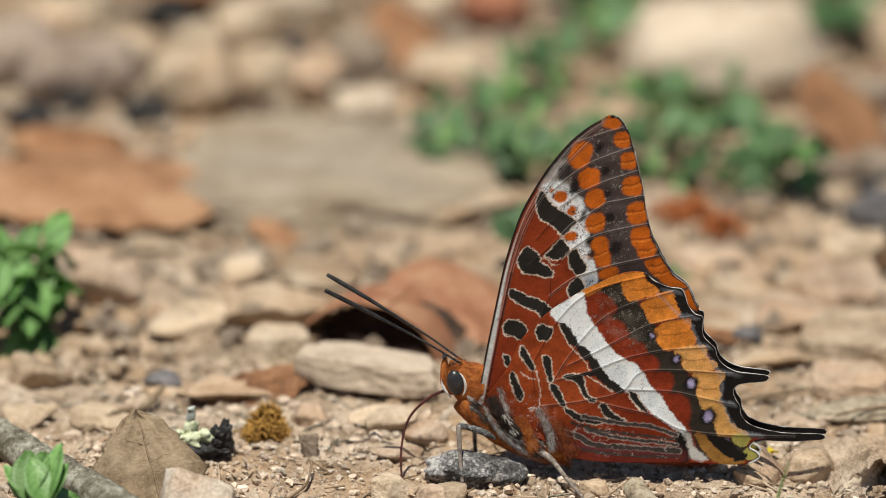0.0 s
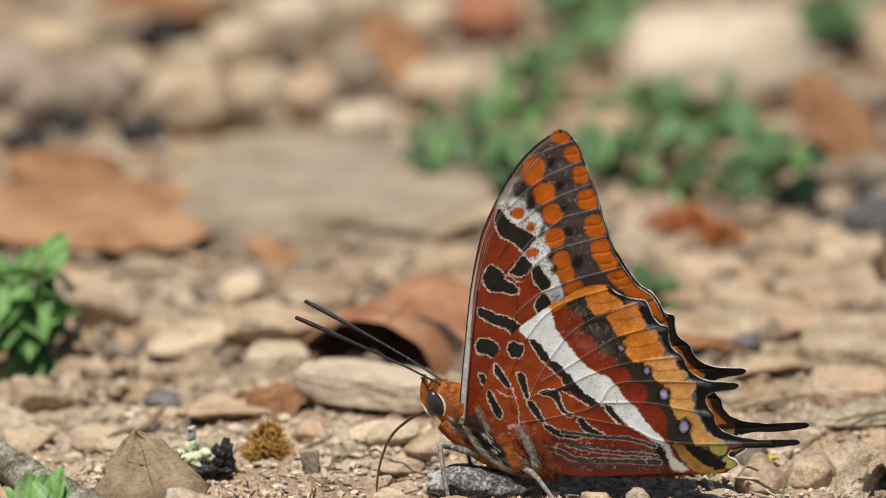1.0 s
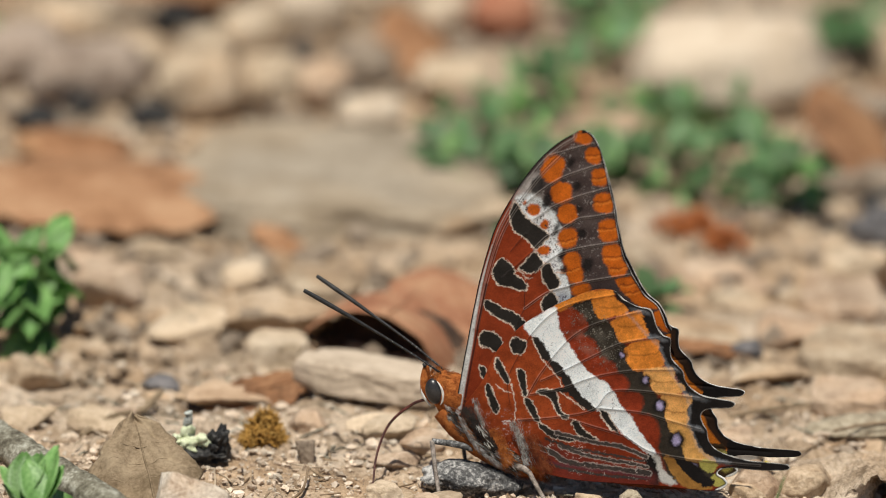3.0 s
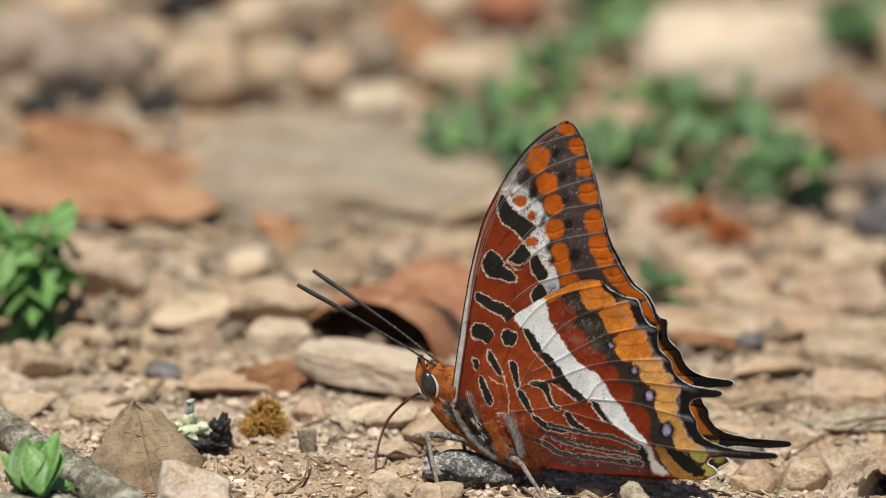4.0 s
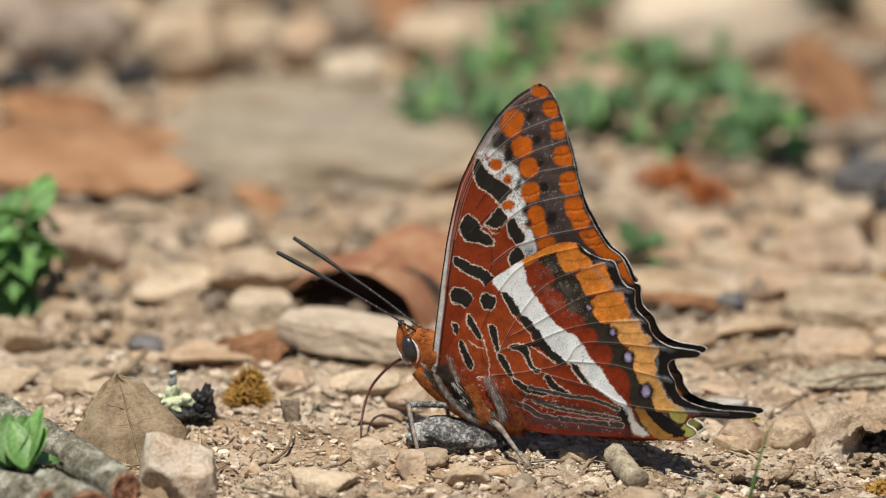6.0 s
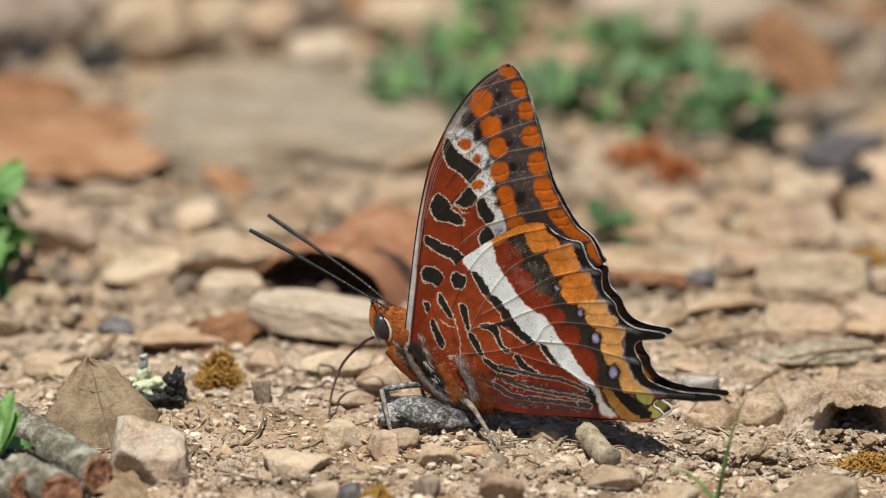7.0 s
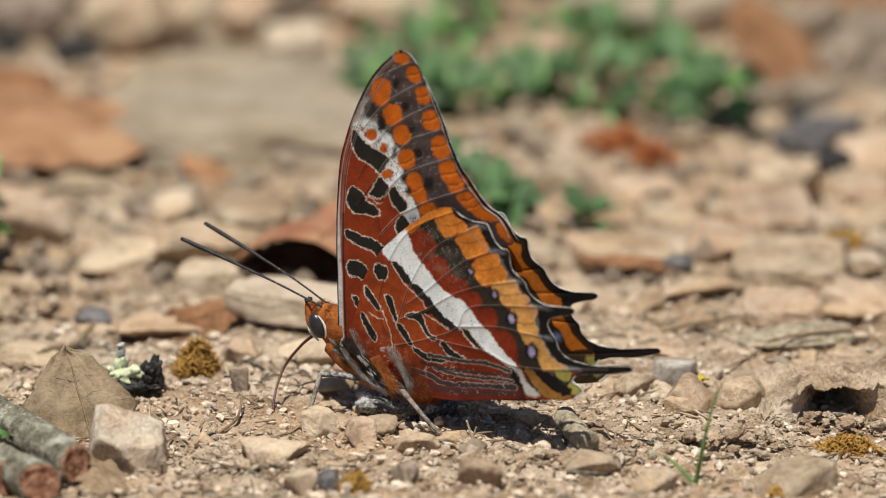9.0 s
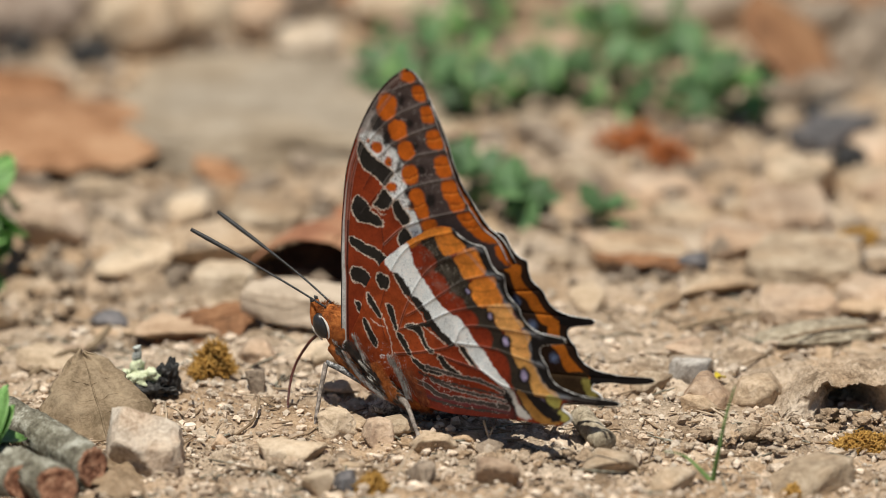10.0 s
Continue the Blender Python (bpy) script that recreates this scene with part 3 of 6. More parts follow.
    p.lay(to_line(p.x, p.y, spline(FORE_EDGE[18:32], 6)) - 0.2 - 2.0 * GRAIN.at(p.x / 14, p.y / 14), (0.88, 0.84, 0.80), 0.6, 0.6)


def paint_hindwing(p):
    p.spot((0.37, 0.072, 0.017), 850, 590, 90, 90, 30, soft=50, strength=0.75)
    # smoky zone, its rusty patches and the amber band
    p.patch(UMBER, (913, 427), (958, 419), (971, 445), (998, 476), (1017, 507), (1042, 538), (1058, 567), (1079, 597), (1094, 627), (1126, 668), (1145, 706), (1202, 741), (1115, 742), (1092, 699),
            (1075, 659), (1048, 619), (1024, 588), (996, 553), (965, 523), (941, 493), (953, 470), (938, 448), soft=3)
    for x, y, a, b, r in ((913, 464, 19, 22, -35), (947, 509, 30, 19, 35), (982, 545, 28, 18, 35), (1011, 570, 18, 14, 30), (1032, 606, 21, 22, 30), (1063, 652, 20, 31, -25)):
        p.spot((0.25, 0.034, 0.011), x, y, a, b, r, soft=3)
    for i, (x, y) in enumerate(((934, 487), (954, 513), (971, 486), (985, 520), (944, 453))):
        p.spot((0.20, 0.18, 0.15), x, y, 9, 5, 30 * i, soft=6, strength=0.35)
    p.patch(BLACK, (992, 403), (1001, 427), (1016, 440), (1040, 443), (1056, 487), (1071, 496), (1084, 531), (1103, 544), (1121, 581), (1136, 594), (1126, 616), (1132, 642), (1157, 688), (1184, 704),
            (1319, 729), (1317, 563), (1162, 404), soft=1.5, smooth=False)
    p.patch(AMBER, (913, 427), (950, 410), (993, 406), (991, 413), (958, 419), (928, 429), (901, 445), (893, 437), soft=1.6)
    p.patch(AMBER, (959, 421), (984, 415), (999, 428), (1014, 440), (994, 448), (971, 454), (962, 440), grow=3.4)
    p.patch(AMBER, (995, 460), (1034, 443), (1041, 459), (1052, 482), (1027, 492), (1008, 494), (1000, 478), grow=3.4)
    p.patch(AMBER, (1019, 508), (1065, 492), (1072, 512), (1082, 532), (1054, 543), (1032, 540), grow=3.4)
    p.patch(OCHRE, (1054, 548), (1096, 542), (1103, 562), (1119, 577), (1080, 584), (1065, 567), grow=3.4)
    p.patch(OCHRE, (1088, 589), (1132, 592), (1125, 612), (1129, 636), (1100, 636), (1093, 612), grow=3.4)
    p.patch((0.64, 0.34, 0.10), (1100, 639), (1131, 643), (1141, 666), (1157, 688), (1180, 703), (1137, 701), (1125, 676), grow=3.4)
    p.col = p.col * (1 + 0.3 * np.clip(fractal(p.x / 9 + 7, p.y / 9, 3), -0.5, 0.5))[:, None]
    p.dust((0.22, 0.20, 0.17), (913, 434), (959, 428), (995, 478), (1021, 527), (996, 548), (939, 509), amount=0.26)
    # grey blue dusting at the ends of the veins
    for x, y in ((1042, 441), (1075, 488), (1103, 542), (1142, 591), (1149, 646), (1188, 703)):
        p.spot((0.30, 0.32, 0.36), x, y, 12, 3, 12, soft=4, strength=0.6)
    for x, y, a, b in ((1054, 563, 5, 6), (1081, 608, 8, 9), (1114, 668, 9, 12), (1144, 712, 8, 4), (1011, 520, 4, 4)):
        p.spot(BLACK, x, y, a + 5, b + 4, soft=3)
        p.spot(VIOLET, x, y, a * 0.75, b * 0.8, soft=2.5)
    p.line((0.42, 0.45, 0.50), 1.2, (1016, 444), (1045, 475), (1074, 502), (1090, 536), (1119, 578), (1132, 606), (1134, 640), (1161, 690), (1206, 705), soft=3.5, strength=0.45)
    # corner by the tails
    p.patch(LIME, (1158, 703), (1184, 706), (1178, 722), (1162, 718))
    p.patch(LIME, (1182, 728), (1197, 734), (1199, 744), (1189, 748), (1178, 738))
    p.patch((0.36, 0.175, 0.042), (1095, 697), (1115, 706), (1146, 736), (1178, 751), (1138, 752), (1111, 729))
    p.patch(BLACK, (1116, 703), (1145, 710), (1166, 730), (1182, 740), (1166, 748), (1141, 732), (1127, 719))
    p.patch((0.52, 0.50, 0.47), (1069, 698), (1083, 697), (1095, 725), (1117, 745), (1091, 743), (1082, 719), soft=2)
    p.patch(BLACK, (1060, 700), (1072, 699), (1082, 722), (1087, 747), (1072, 746), (1070, 723), soft=2)
    # white band
    p.patch(WHITE, (843, 473), (867, 455), (891, 440), (896, 459), (904, 484), (921, 509), (939, 534), (960, 557), (985, 570), (1001, 588), (1012, 608), (1032, 630), (1044, 649), (1059, 670), (1078, 691),
            (1070, 695), (1051, 681), (1022, 658), (998, 633), (977, 619), (961, 609), (940, 589), (922, 569), (909, 549), (888, 530), (873, 507), (857, 490), soft=1.6)
    p.dust((0.30, 0.30, 0.32), (850, 480), (890, 445), (1000, 590), (1070, 694), (980, 620), amount=0.10, soft=3)
    # darker folds along the body
    p.patch((0.135, 0.022, 0.016), (868, 690), (900, 684), (960, 706), (1064, 724), (1072, 752), (960, 752), (905, 730), soft=8, strength=0.75)
    # dark marks with cream rims
    for bar in (((822, 500), (830, 495), (838, 500), (847, 503), (845, 515), (838, 524), (828, 522), (822, 512)),
                ((798, 532), (804, 538), (812, 552), (820, 566), (822, 576), (815, 574), (806, 562), (797, 548)),
                ((786, 578), (791, 583), (797, 598), (804, 612), (807, 625), (803, 632), (796, 624), (789, 605), (784, 590)),
                ((834, 553), (842, 551), (848, 560), (851, 580), (854, 596), (848, 598), (842, 582), (838, 566)),
                ((870, 590), (885, 586), (900, 588), (906, 600), (909, 615), (918, 627), (927, 633), (921, 636), (908, 627), (900, 612), (892, 600), (880, 595)),
                ((850, 603), (858, 604), (866, 615), (874, 630), (879, 640), (874, 642), (864, 633), (856, 620)),
                ((876, 646), (888, 650), (904, 660), (925, 670), (940, 676), (920, 676), (898, 668), (884, 658)),
                ((934, 641), (943, 641), (952, 652), (962, 662), (978, 672), (964, 672), (948, 664), (938, 652)),
                ((987, 623), (994, 626), (1001, 640), (1012, 655), (1000, 651), (990, 637))):
        p.patch(SOOT, *bar, rim=CREAM_LINE, rim_width=1.9, grow=0.2)
    for bar in (((858, 495), (868, 495), (879, 509), (889, 525), (891, 535), (882, 534), (870, 518)),
                ((890, 537), (904, 539), (916, 556), (914, 564), (904, 560), (895, 550)),
                ((910, 560), (924, 562), (936, 582), (952, 600), (972, 616), (968, 622), (952, 616), (936, 602), (922, 588)),
                ((898, 586), (912, 582), (924, 584), (922, 590), (908, 590)),
                ((981, 619), (991, 627), (1004, 646), (1016, 661), (1001, 650), (987, 635))):
        p.patch(SOOT, *bar, grow=0.8)
    p.line(CREAM_LINE, 0.9, (857, 496), (868, 518), (880, 536), (893, 552), (903, 563), (913, 578))
    p.line(CREAM_LINE, 0.9, (910, 590), (930, 603), (953, 619))
    p.line(CREAM_LINE, 0.9, (979, 621), (986, 637), (1002, 653))
    p.line(CREAM_LINE, 0.9, (826, 578), (832, 600), (836, 622), (835, 646))
    p.line(CREAM_LINE, 0.8, (800, 578), (810, 588), (826, 594))
    # soft striped folds along the body
    for width, pts in ((3.4, ((908, 662), (972, 677), (1023, 684), (1064, 702))), (4.2, ((868, 687), (896, 696), (931, 715), (972, 720), (1070, 730))), (2.6, ((878, 705), (901, 718), (942, 729), (1013, 738), (1070, 739))),
                       (3.0, ((916, 686), (962, 701), (1013, 710), (1066, 718))), (2.2, ((890, 674), (941, 689), (1003, 699), (1060, 708)))):
        p.line((0.040, 0.030, 0.027), width, *pts, rim=(0.50, 0.43, 0.39) if width > 2.8 else None, rim_width=1.1, soft=1.2)
        p.line((0.10, 0.085, 0.075), width * 0.25, *pts, soft=2.5, strength=0.5)
    p.dust((0.55, 0.48, 0.44), (870, 691), (910, 670), (1064, 708), (1070, 743), (942, 735), amount=0.14, soft=3)
    p.dust((0.45, 0.40, 0.37), (783, 637), (808, 621), (859, 651), (868, 701), (834, 701), amount=0.22, soft=8)
    # pleats across the amber cells, their crease shade painted as dark lines
    for a, b in (((971, 436), (1010, 431)), ((1002, 469), (1046, 463)), ((1027, 519), (1076, 512)), ((1062, 564), (1111, 562)), ((1093, 615), (1126, 618))):
        p.line((0.22, 0.07, 0.012), 0.9, a, ((a[0] + b[0]) / 2, (a[1] + b[1]) / 2 + 3), b, soft=1.5, strength=0.75)
    p.line((0.12, 0.03, 0.035), 2.5, (891, 715), (942, 723), (1013, 731), (1069, 737), soft=2)
    # veins
    p.nerve((826, 613), (820, 571), (833, 533), (857, 486), (890, 449), (933, 428), (994, 413), pale=False)
    p.nerve((855, 599), (877, 555), (914, 502), (954, 471), (1010, 450), (1046, 440))
    p.nerve((877, 570), (909, 554), (960, 525), (1010, 499), (1077, 486))
    p.nerve((859, 596), (915, 582), (965, 561), (1031, 547), (1105, 543))
    p.nerve((841, 643), (910, 634), (969, 619), (996, 586), (1052, 583), (1154, 592))
    p.nerve((915, 632), (971, 649), (1027, 664), pale=True)
    p.nerve((969, 615), (1053, 622), (1104, 635), (1153, 647))
    p.nerve((1027, 664), (1064, 688), (1104, 697), (1166, 703), (1257, 708))
    edge = to_line(p.x, p.y, np.concatenate([spline(HIND_EDGE[10:], 6), spline(HIND_TAIL[:9], 6)]))
    p.lay(edge - 4.0, BLACK, 1.2)
    p.lay(edge - 0.25 - 1.8 * GRAIN.at(p.x / 12, p.y / 12), (0.90, 0.88, 0.84), 0.6, 0.8)
    p.lay(to_line(p.x, p.y, spline(HIND_TAIL[4:9], 6)) - 2.2, (0.92, 0.92, 0.90), 0.8, 0.9)


def paint_upper(p, fore):
    """The upper side: dark brown with an orange border."""
    p.spot((0.10, 0.03, 0.012), 828, 611, 160, 160, soft=60, strength=0.7)
    edge = to_line(p.x, p.y, spline(FORE_EDGE[15:32] if fore else HIND_EDGE[10:38], 6))
    p.lay(np.abs(edge - (18 if fore else 27)) - (11 if fore else 11) - 6 * GRAIN.at(p.x / 14, p.y / 14), ORANGE if fore else (0.56, 0.165, 0.018), 1.8)
    for x, y in ((1054, 563), (1081, 608), (1114, 668)):
        if not fore:
            p.spot((0.20, 0.28, 0.50), x + 6, y, 7, 8, soft=5, strength=0.8)
    for pts in (((914, 502), (954, 471), (1046, 440)), ((960, 525), (1010, 499), (1077, 486)), ((965, 561), (1031, 547), (1105, 543)), ((1052, 583), (1154, 592)), ((1053, 622), (1153, 647)),
                ((1027, 664), (1104, 697), (1257, 708))):
        p.nerve(*pts, pale=False)
    if not fore:
        p.patch((0.05, 0.03, 0.015), (1099, 697), (1176, 696), (1212, 765), (1075, 768), smooth=False)
        p.patch((0.36, 0.32, 0.085), (1170, 710), (1192, 714), (1195, 730), (1188, 744), (1176, 736), soft=3)
        p.patch(BLACK, (1139, 581), (1215, 574), (1215, 611), (1139, 606), smooth=False)
        p.patch(BLACK, (1186, 686), (1318, 693), (1319, 719), (1186, 718), smooth=False)
    p.lay(edge - 5, BLACK, 1.2)
    p.lay(edge - 0.4 - 1.8 * GRAIN.at(p.x / 12, p.y / 12), (0.92, 0.90, 0.88), 0.6, 0.9)
    if not fore:
        p.lay(to_line(p.x, p.y, spline(HIND_TAIL[4:9], 6)) - 3.0, (0.92, 0.92, 0.90), 0.8, 0.95)


def scale_material(name, thin):
    m = bpy.data.materials.new(name)
    m.use_nodes = True
    t, link = m.node_tree.nodes, m.node_tree.links.new
    bsdf = t["Principled BSDF"]
    col = t.new("ShaderNodeVertexColor")
    col.layer_name = "scales"
    link(col.outputs["Color"], bsdf.inputs["Base Color"])
    bsdf.inputs["Roughness"].default_value = 0.7
    bsdf.inputs["Specular IOR Level"].default_value = 0.15
    grain = t.new("ShaderNodeTexNoise")
    grain.inputs["Scale"].default_value, grain.inputs["Detail"].default_value = 6000, 3
    geo = t.new("ShaderNodeNewGeometry")
    link(geo.outputs["Position"], grain.inputs["Vector"])
    relief = t.new("ShaderNodeBump")
    relief.inputs["Strength"].default_value, relief.inputs["Distance"].default_value = 0.35, 0.0001
    link(grain.outputs["Fac"], relief.inputs["Height"])
    link(relief.outputs[0], bsdf.inputs["Normal"])
    glow = t.new("ShaderNodeBsdfTranslucent")
    link(col.outputs["Color"], glow.inputs["Color"])
    both = t.new("ShaderNodeMixShader")
    both.inputs[0].default_value = thin
    link(bsdf.outputs[0], both.inputs[1])
    link(glow.outputs[0], both.inputs[2])
    link(both.outputs[0], t["Material Output"].inputs["Surface"])
    return m


wing_scales = scale_material("wing_scales", 0.20)


def wing_mesh(name, outline, fore, step=1.05):
    """A thin closed membrane: painted underside outwards, upper side inwards. Gives the near mesh and its mirror image."""
    from mathutils import geometry
    outline = np.array(outline)
    keep = [outline[0]]
    for q in outline[1:]:
        if np.hypot(*(q - keep[-1])) > 0.9:
            keep.append(q)
    outline = np.array(keep)
    lo, hi = outline.min(0), outline.max(0)
    gx, gy = np.meshgrid(np.arange(lo[0], hi[0], step), np.arange(lo[1], hi[1], step * 0.87))
    gx[1::2] += step / 2
    gx, gy = gx.ravel(), gy.ravel()
    inner = to_polygon(gx, gy, outline) < -0.6 * step
    pts = np.vstack([outline, np.stack([gx[inner], gy[inner]], -1)])
    n = len(outline)
    edges = [(i, (i + 1) % n) for i in range(n)]
    verts, _, faces, *_ = geometry.delaunay_2d_cdt([Vector(p) for p in pts], edges, [], 1, 1e-5)
    xy = np.array([v[:] for v in verts])
    tri = np.array([f for f in faces if len(f) == 3])
    a, b, c = xy[tri[:, 0]], xy[tri[:, 1]], xy[tri[:, 2]]
    turn = (b[:, 0] - a[:, 0]) * (c[:, 1] - a[:, 1]) - (b[:, 1] - a[:, 1]) * (c[:, 0] - a[:, 0])
    tri[turn > 0] = tri[turn > 0][:, ::-1]
    under, upper = Painter(xy[:, 0], xy[:, 1], RUST), Painter(xy[:, 0], xy[:, 1], (0.035, 0.018, 0.011))
    (paint_forewing if fore else paint_hindwing)(under)
    paint_upper(upper, fore)
    under.scales(), upper.scales()
    u, v, out = on_board(xy[:, 0], xy[:, 1], fore)
    out = out + 0.05 * np.exp(-(under.vein / 2.5) ** 2) + 0.08 * np.exp(-under.vein / 9) + 0.30 * fractal(xy[:, 0] / 60, xy[:, 1] / 60, 2)
    half = 0.05
    count = {}
    for f in tri:
        for i, j in ((f[0], f[1]), (f[1], f[2]), (f[2], f[0])):
            count[(i, j)] = count.get((i, j), 0) + 1
    border = [(i, j) for (i, j) in count if (j, i) not in count]
    m = len(xy)
    meshes = []
    for sign in (1, -1):
        front = np.stack([-u, sign * (out + half), v], -1) * MM
        back = np.stack([-u, sign * (out - half), v], -1) * MM
        if sign > 0:
            polys = tri.tolist() + (tri[:, ::-1] + m).tolist() + [(j, i, i + m, j + m) for i, j in border]
        else:
            polys = tri[:, ::-1].tolist() + (tri + m).tolist() + [(i, j, j + m, i + m) for i, j in border]
        me = mesh_from(name, np.vstack([front, back]).tolist(), polys, wing_scales)
        att = me.color_attributes.new("scales", "FLOAT_COLOR", "POINT")
        rgba = np.ones((2 * m, 4))
        rgba[:m, :3], rgba[m:, :3] = under.col, upper.col
        att.data.foreach_set("color", rgba.astype(np.float32).ravel())
        meshes.append(me)
    return meshes


butterfly = new("butterfly")
tagged(butterfly, "two-tailed butterfly with closed rust, white and orange wings", "butterfly")
fore_near, fore_far = wing_mesh("forewing", spline(FORE_EDGE, 6, True), True)
hind_near, hind_far = wing_mesh("hindwing", np.concatenate([spline(HIND_EDGE, 6), spline(HIND_TAIL, 6)]), False)
for nm, me in (("forewing", fore_near), ("forewing", fore_far), ("hindwing", hind_near), ("hindwing", hind_far)):
    ob = new(nm, me)
    ob.parent = butterfly
    if me == hind_far:
        far_hindwing = ob
    if me == hind_near:
        near_hindwing = ob
    tagged(ob, "rust forewing with cream-edged dark bars and orange spots" if nm == "forewing" else "rust hindwing with a white band, amber border and two black tails")


def stand(yaw, pitch, lean, x, y, z=8.5):
    """The butterfly's pose: its root in millimetres, tail turned to the viewer by yaw degrees."""
    return pose(x * MM, y * MM, z * MM) @ Euler((0, 0, math.pi - radians(yaw))).to_matrix().to_4x4() @ Euler((0, radians(pitch), 0)).to_matrix().to_4x4() @ Euler((radians(lean), 0, 0)).to_matrix().to_4x4()


# ---- its body
fuzz_orange = surface("orange_fuzz", (0.17, 0.042, 0.009), (0.34, 0.095, 0.018), (0.50, 0.18, 0.045), 0.0012, 0.9, 0.8, fine=0.0002)
fuzz_rust = surface("rust_fuzz", (0.085, 0.020, 0.008), (0.19, 0.044, 0.014), (0.29, 0.085, 0.028), 0.0012, 0.9, 0.8, fine=0.0002)
fuzz_grey = surface("grey_fuzz", (0.05, 0.045, 0.042), (0.22, 0.20, 0.18), (0.55, 0.52, 0.49), 0.0010, 0.9, 0.8, fine=0.0002)
fuzz_dark = surface("dark_fuzz", (0.012, 0.010, 0.009), (0.03, 0.024, 0.02), (0.07, 0.05, 0.04), 0.0010, 0.9, 0.6)
eye_black = surface("dark_eye", (0.012, 0.012, 0.014), (0.022, 0.021, 0.023), (0.045, 0.042, 0.042), 0.002, 0.32, 0.05, spec=0.5)
fuzz_silver = surface("silver_fuzz", (0.09, 0.08, 0.074), (0.25, 0.23, 0.215), (0.52, 0.50, 0.48), 0.0008, 0.55, 0.6, fine=0.0002, spec=0.5)
ivory = surface("ivory_scales", (0.50, 0.48, 0.45), (0.66, 0.64, 0.60), (0.78, 0.76, 0.73), 0.0006, 0.7, 0.2)
horn_black = surface("black_antenna", (0.010, 0.010, 0.011), (0.018, 0.018, 0.019), (0.040, 0.040, 0.042), 0.0012, 0.5, 0.2)
tongue_red = surface("dark_red_tongue", (0.03, 0.008, 0.006), (0.07, 0.016, 0.010), (0.12, 0.03, 0.02), 0.001, 0.4, 0.2, spec=0.5)
leg_grey = surface("speckled_leg", (0.08, 0.065, 0.055), (0.21, 0.175, 0.15), (0.36, 0.31, 0.275), 0.0007, 0.7, 0.5, fine=0.0002)
leg_dark = surface("black_and_white_leg", (0.03, 0.03, 0.03), (0.10, 0.10, 0.10), (0.45, 0.45, 0.45), 0.0006, 0.65, 0.5, fine=0.0002)


def mm(points):
    return [tuple(c * MM for c in p) for p in points]


def soft_body(name, centres, heights, widths, material, parent, label="", sides=28):
    """A lofted, slightly lumpy body part; all in millimetres."""
    path = spline(centres, 8)
    n = len(path)
    s = np.linspace(0, 1, n)
    hs = np.interp(s, np.linspace(0, 1, len(heights)), heights)
    ws = np.interp(s, np.linspace(0, 1, len(widths)), widths)
    tang = np.gradient(path, axis=0)
    tang /= np.linalg.norm(tang, axis=1)[:, None]
    verts, faces = [], []
    for i in range(n):
        side = np.array([0, 1.0, 0])
        up = np.cross(tang[i], side) * (1 if tang[i][0] < 0 else -1)
        for j in range(sides):
            a = 2 * math.pi * j / sides
            lump = 1 + 0.06 * float(GRAIN.at(i * 0.6, j * 0.7)) + 0.05 * float(GRAIN.at(i * 1.7 + 5, j * 1.9))
            verts.append((path[i] + side * math.cos(a) * ws[i] * lump + up * math.sin(a) * hs[i] * lump) * MM)
    for i in range(n - 1):
        for j in range(sides):
            q = (j + 1) % sides
            faces.append((i * sides + j, i * sides + q, (i + 1) * sides + q, (i + 1) * sides + j))
    faces.append(tuple(range(sides))[::-1])
    faces.append(tuple((n - 1) * sides + j for j in range(sides)))
    return piece(name, verts, faces, material, parent, label)


def fur(name, centres, heights, widths, count, length, lean, material, parent, label, seed, arc=(-180, 180), span=(0, 1)):
    """Fine tapered hairs on a lofted body, combed backwards; arc 0 is the near side, -90 below."""
    rnd = np.random.RandomState(seed)
    path = spline(centres, 8)
    n = len(path)
    verts, faces = [], []
    for _ in range(count):
        s = span[0] + (span[1] - span[0]) * rnd.rand()
        c = np.array([np.interp(s, np.linspace(0, 1, n), path[:, k]) for k in range(3)])
        h, w = np.interp(s, np.linspace(0, 1, len(heights)), heights), np.interp(s, np.linspace(0, 1, len(widths)), widths)
        a = radians(arc[0] + (arc[1] - arc[0]) * rnd.rand())
        out = np.array([0, math.cos(a), math.sin(a)])
        root = c + np.array([0, math.cos(a) * w, math.sin(a) * h]) * 0.96
        way = out * (0.12 + 0.22 * rnd.rand()) + np.array(lean) + 0.15 * rnd.normal(size=3)
        way /= np.linalg.norm(way)
        long = length * (0.6 + 0.8 * rnd.rand())
        tip = root + way * long + np.array([-0.25, 0, -0.15]) * long * 0.5
        mid = root + way * long * 0.5
        side = np.cross(way, out)
        side /= np.linalg.norm(side) + 1e-9
        b = len(verts)
        t = 0.022 + 0.016 * rnd.rand()
        verts += [(root - side * t) * MM, (root + side * t) * MM, (mid + side * t * 0.8 + out * 0.03) * MM, (mid - side * t * 0.8 + out * 0.03) * MM, tip * MM, (root - out * t) * MM]
        faces += [(b, b + 1, b + 2, b + 3), (b + 3, b + 2, b + 4), (b + 1, b + 5, b + 2), (b + 5, b, b + 3)]
    return piece(name, verts, faces, material, parent, label)


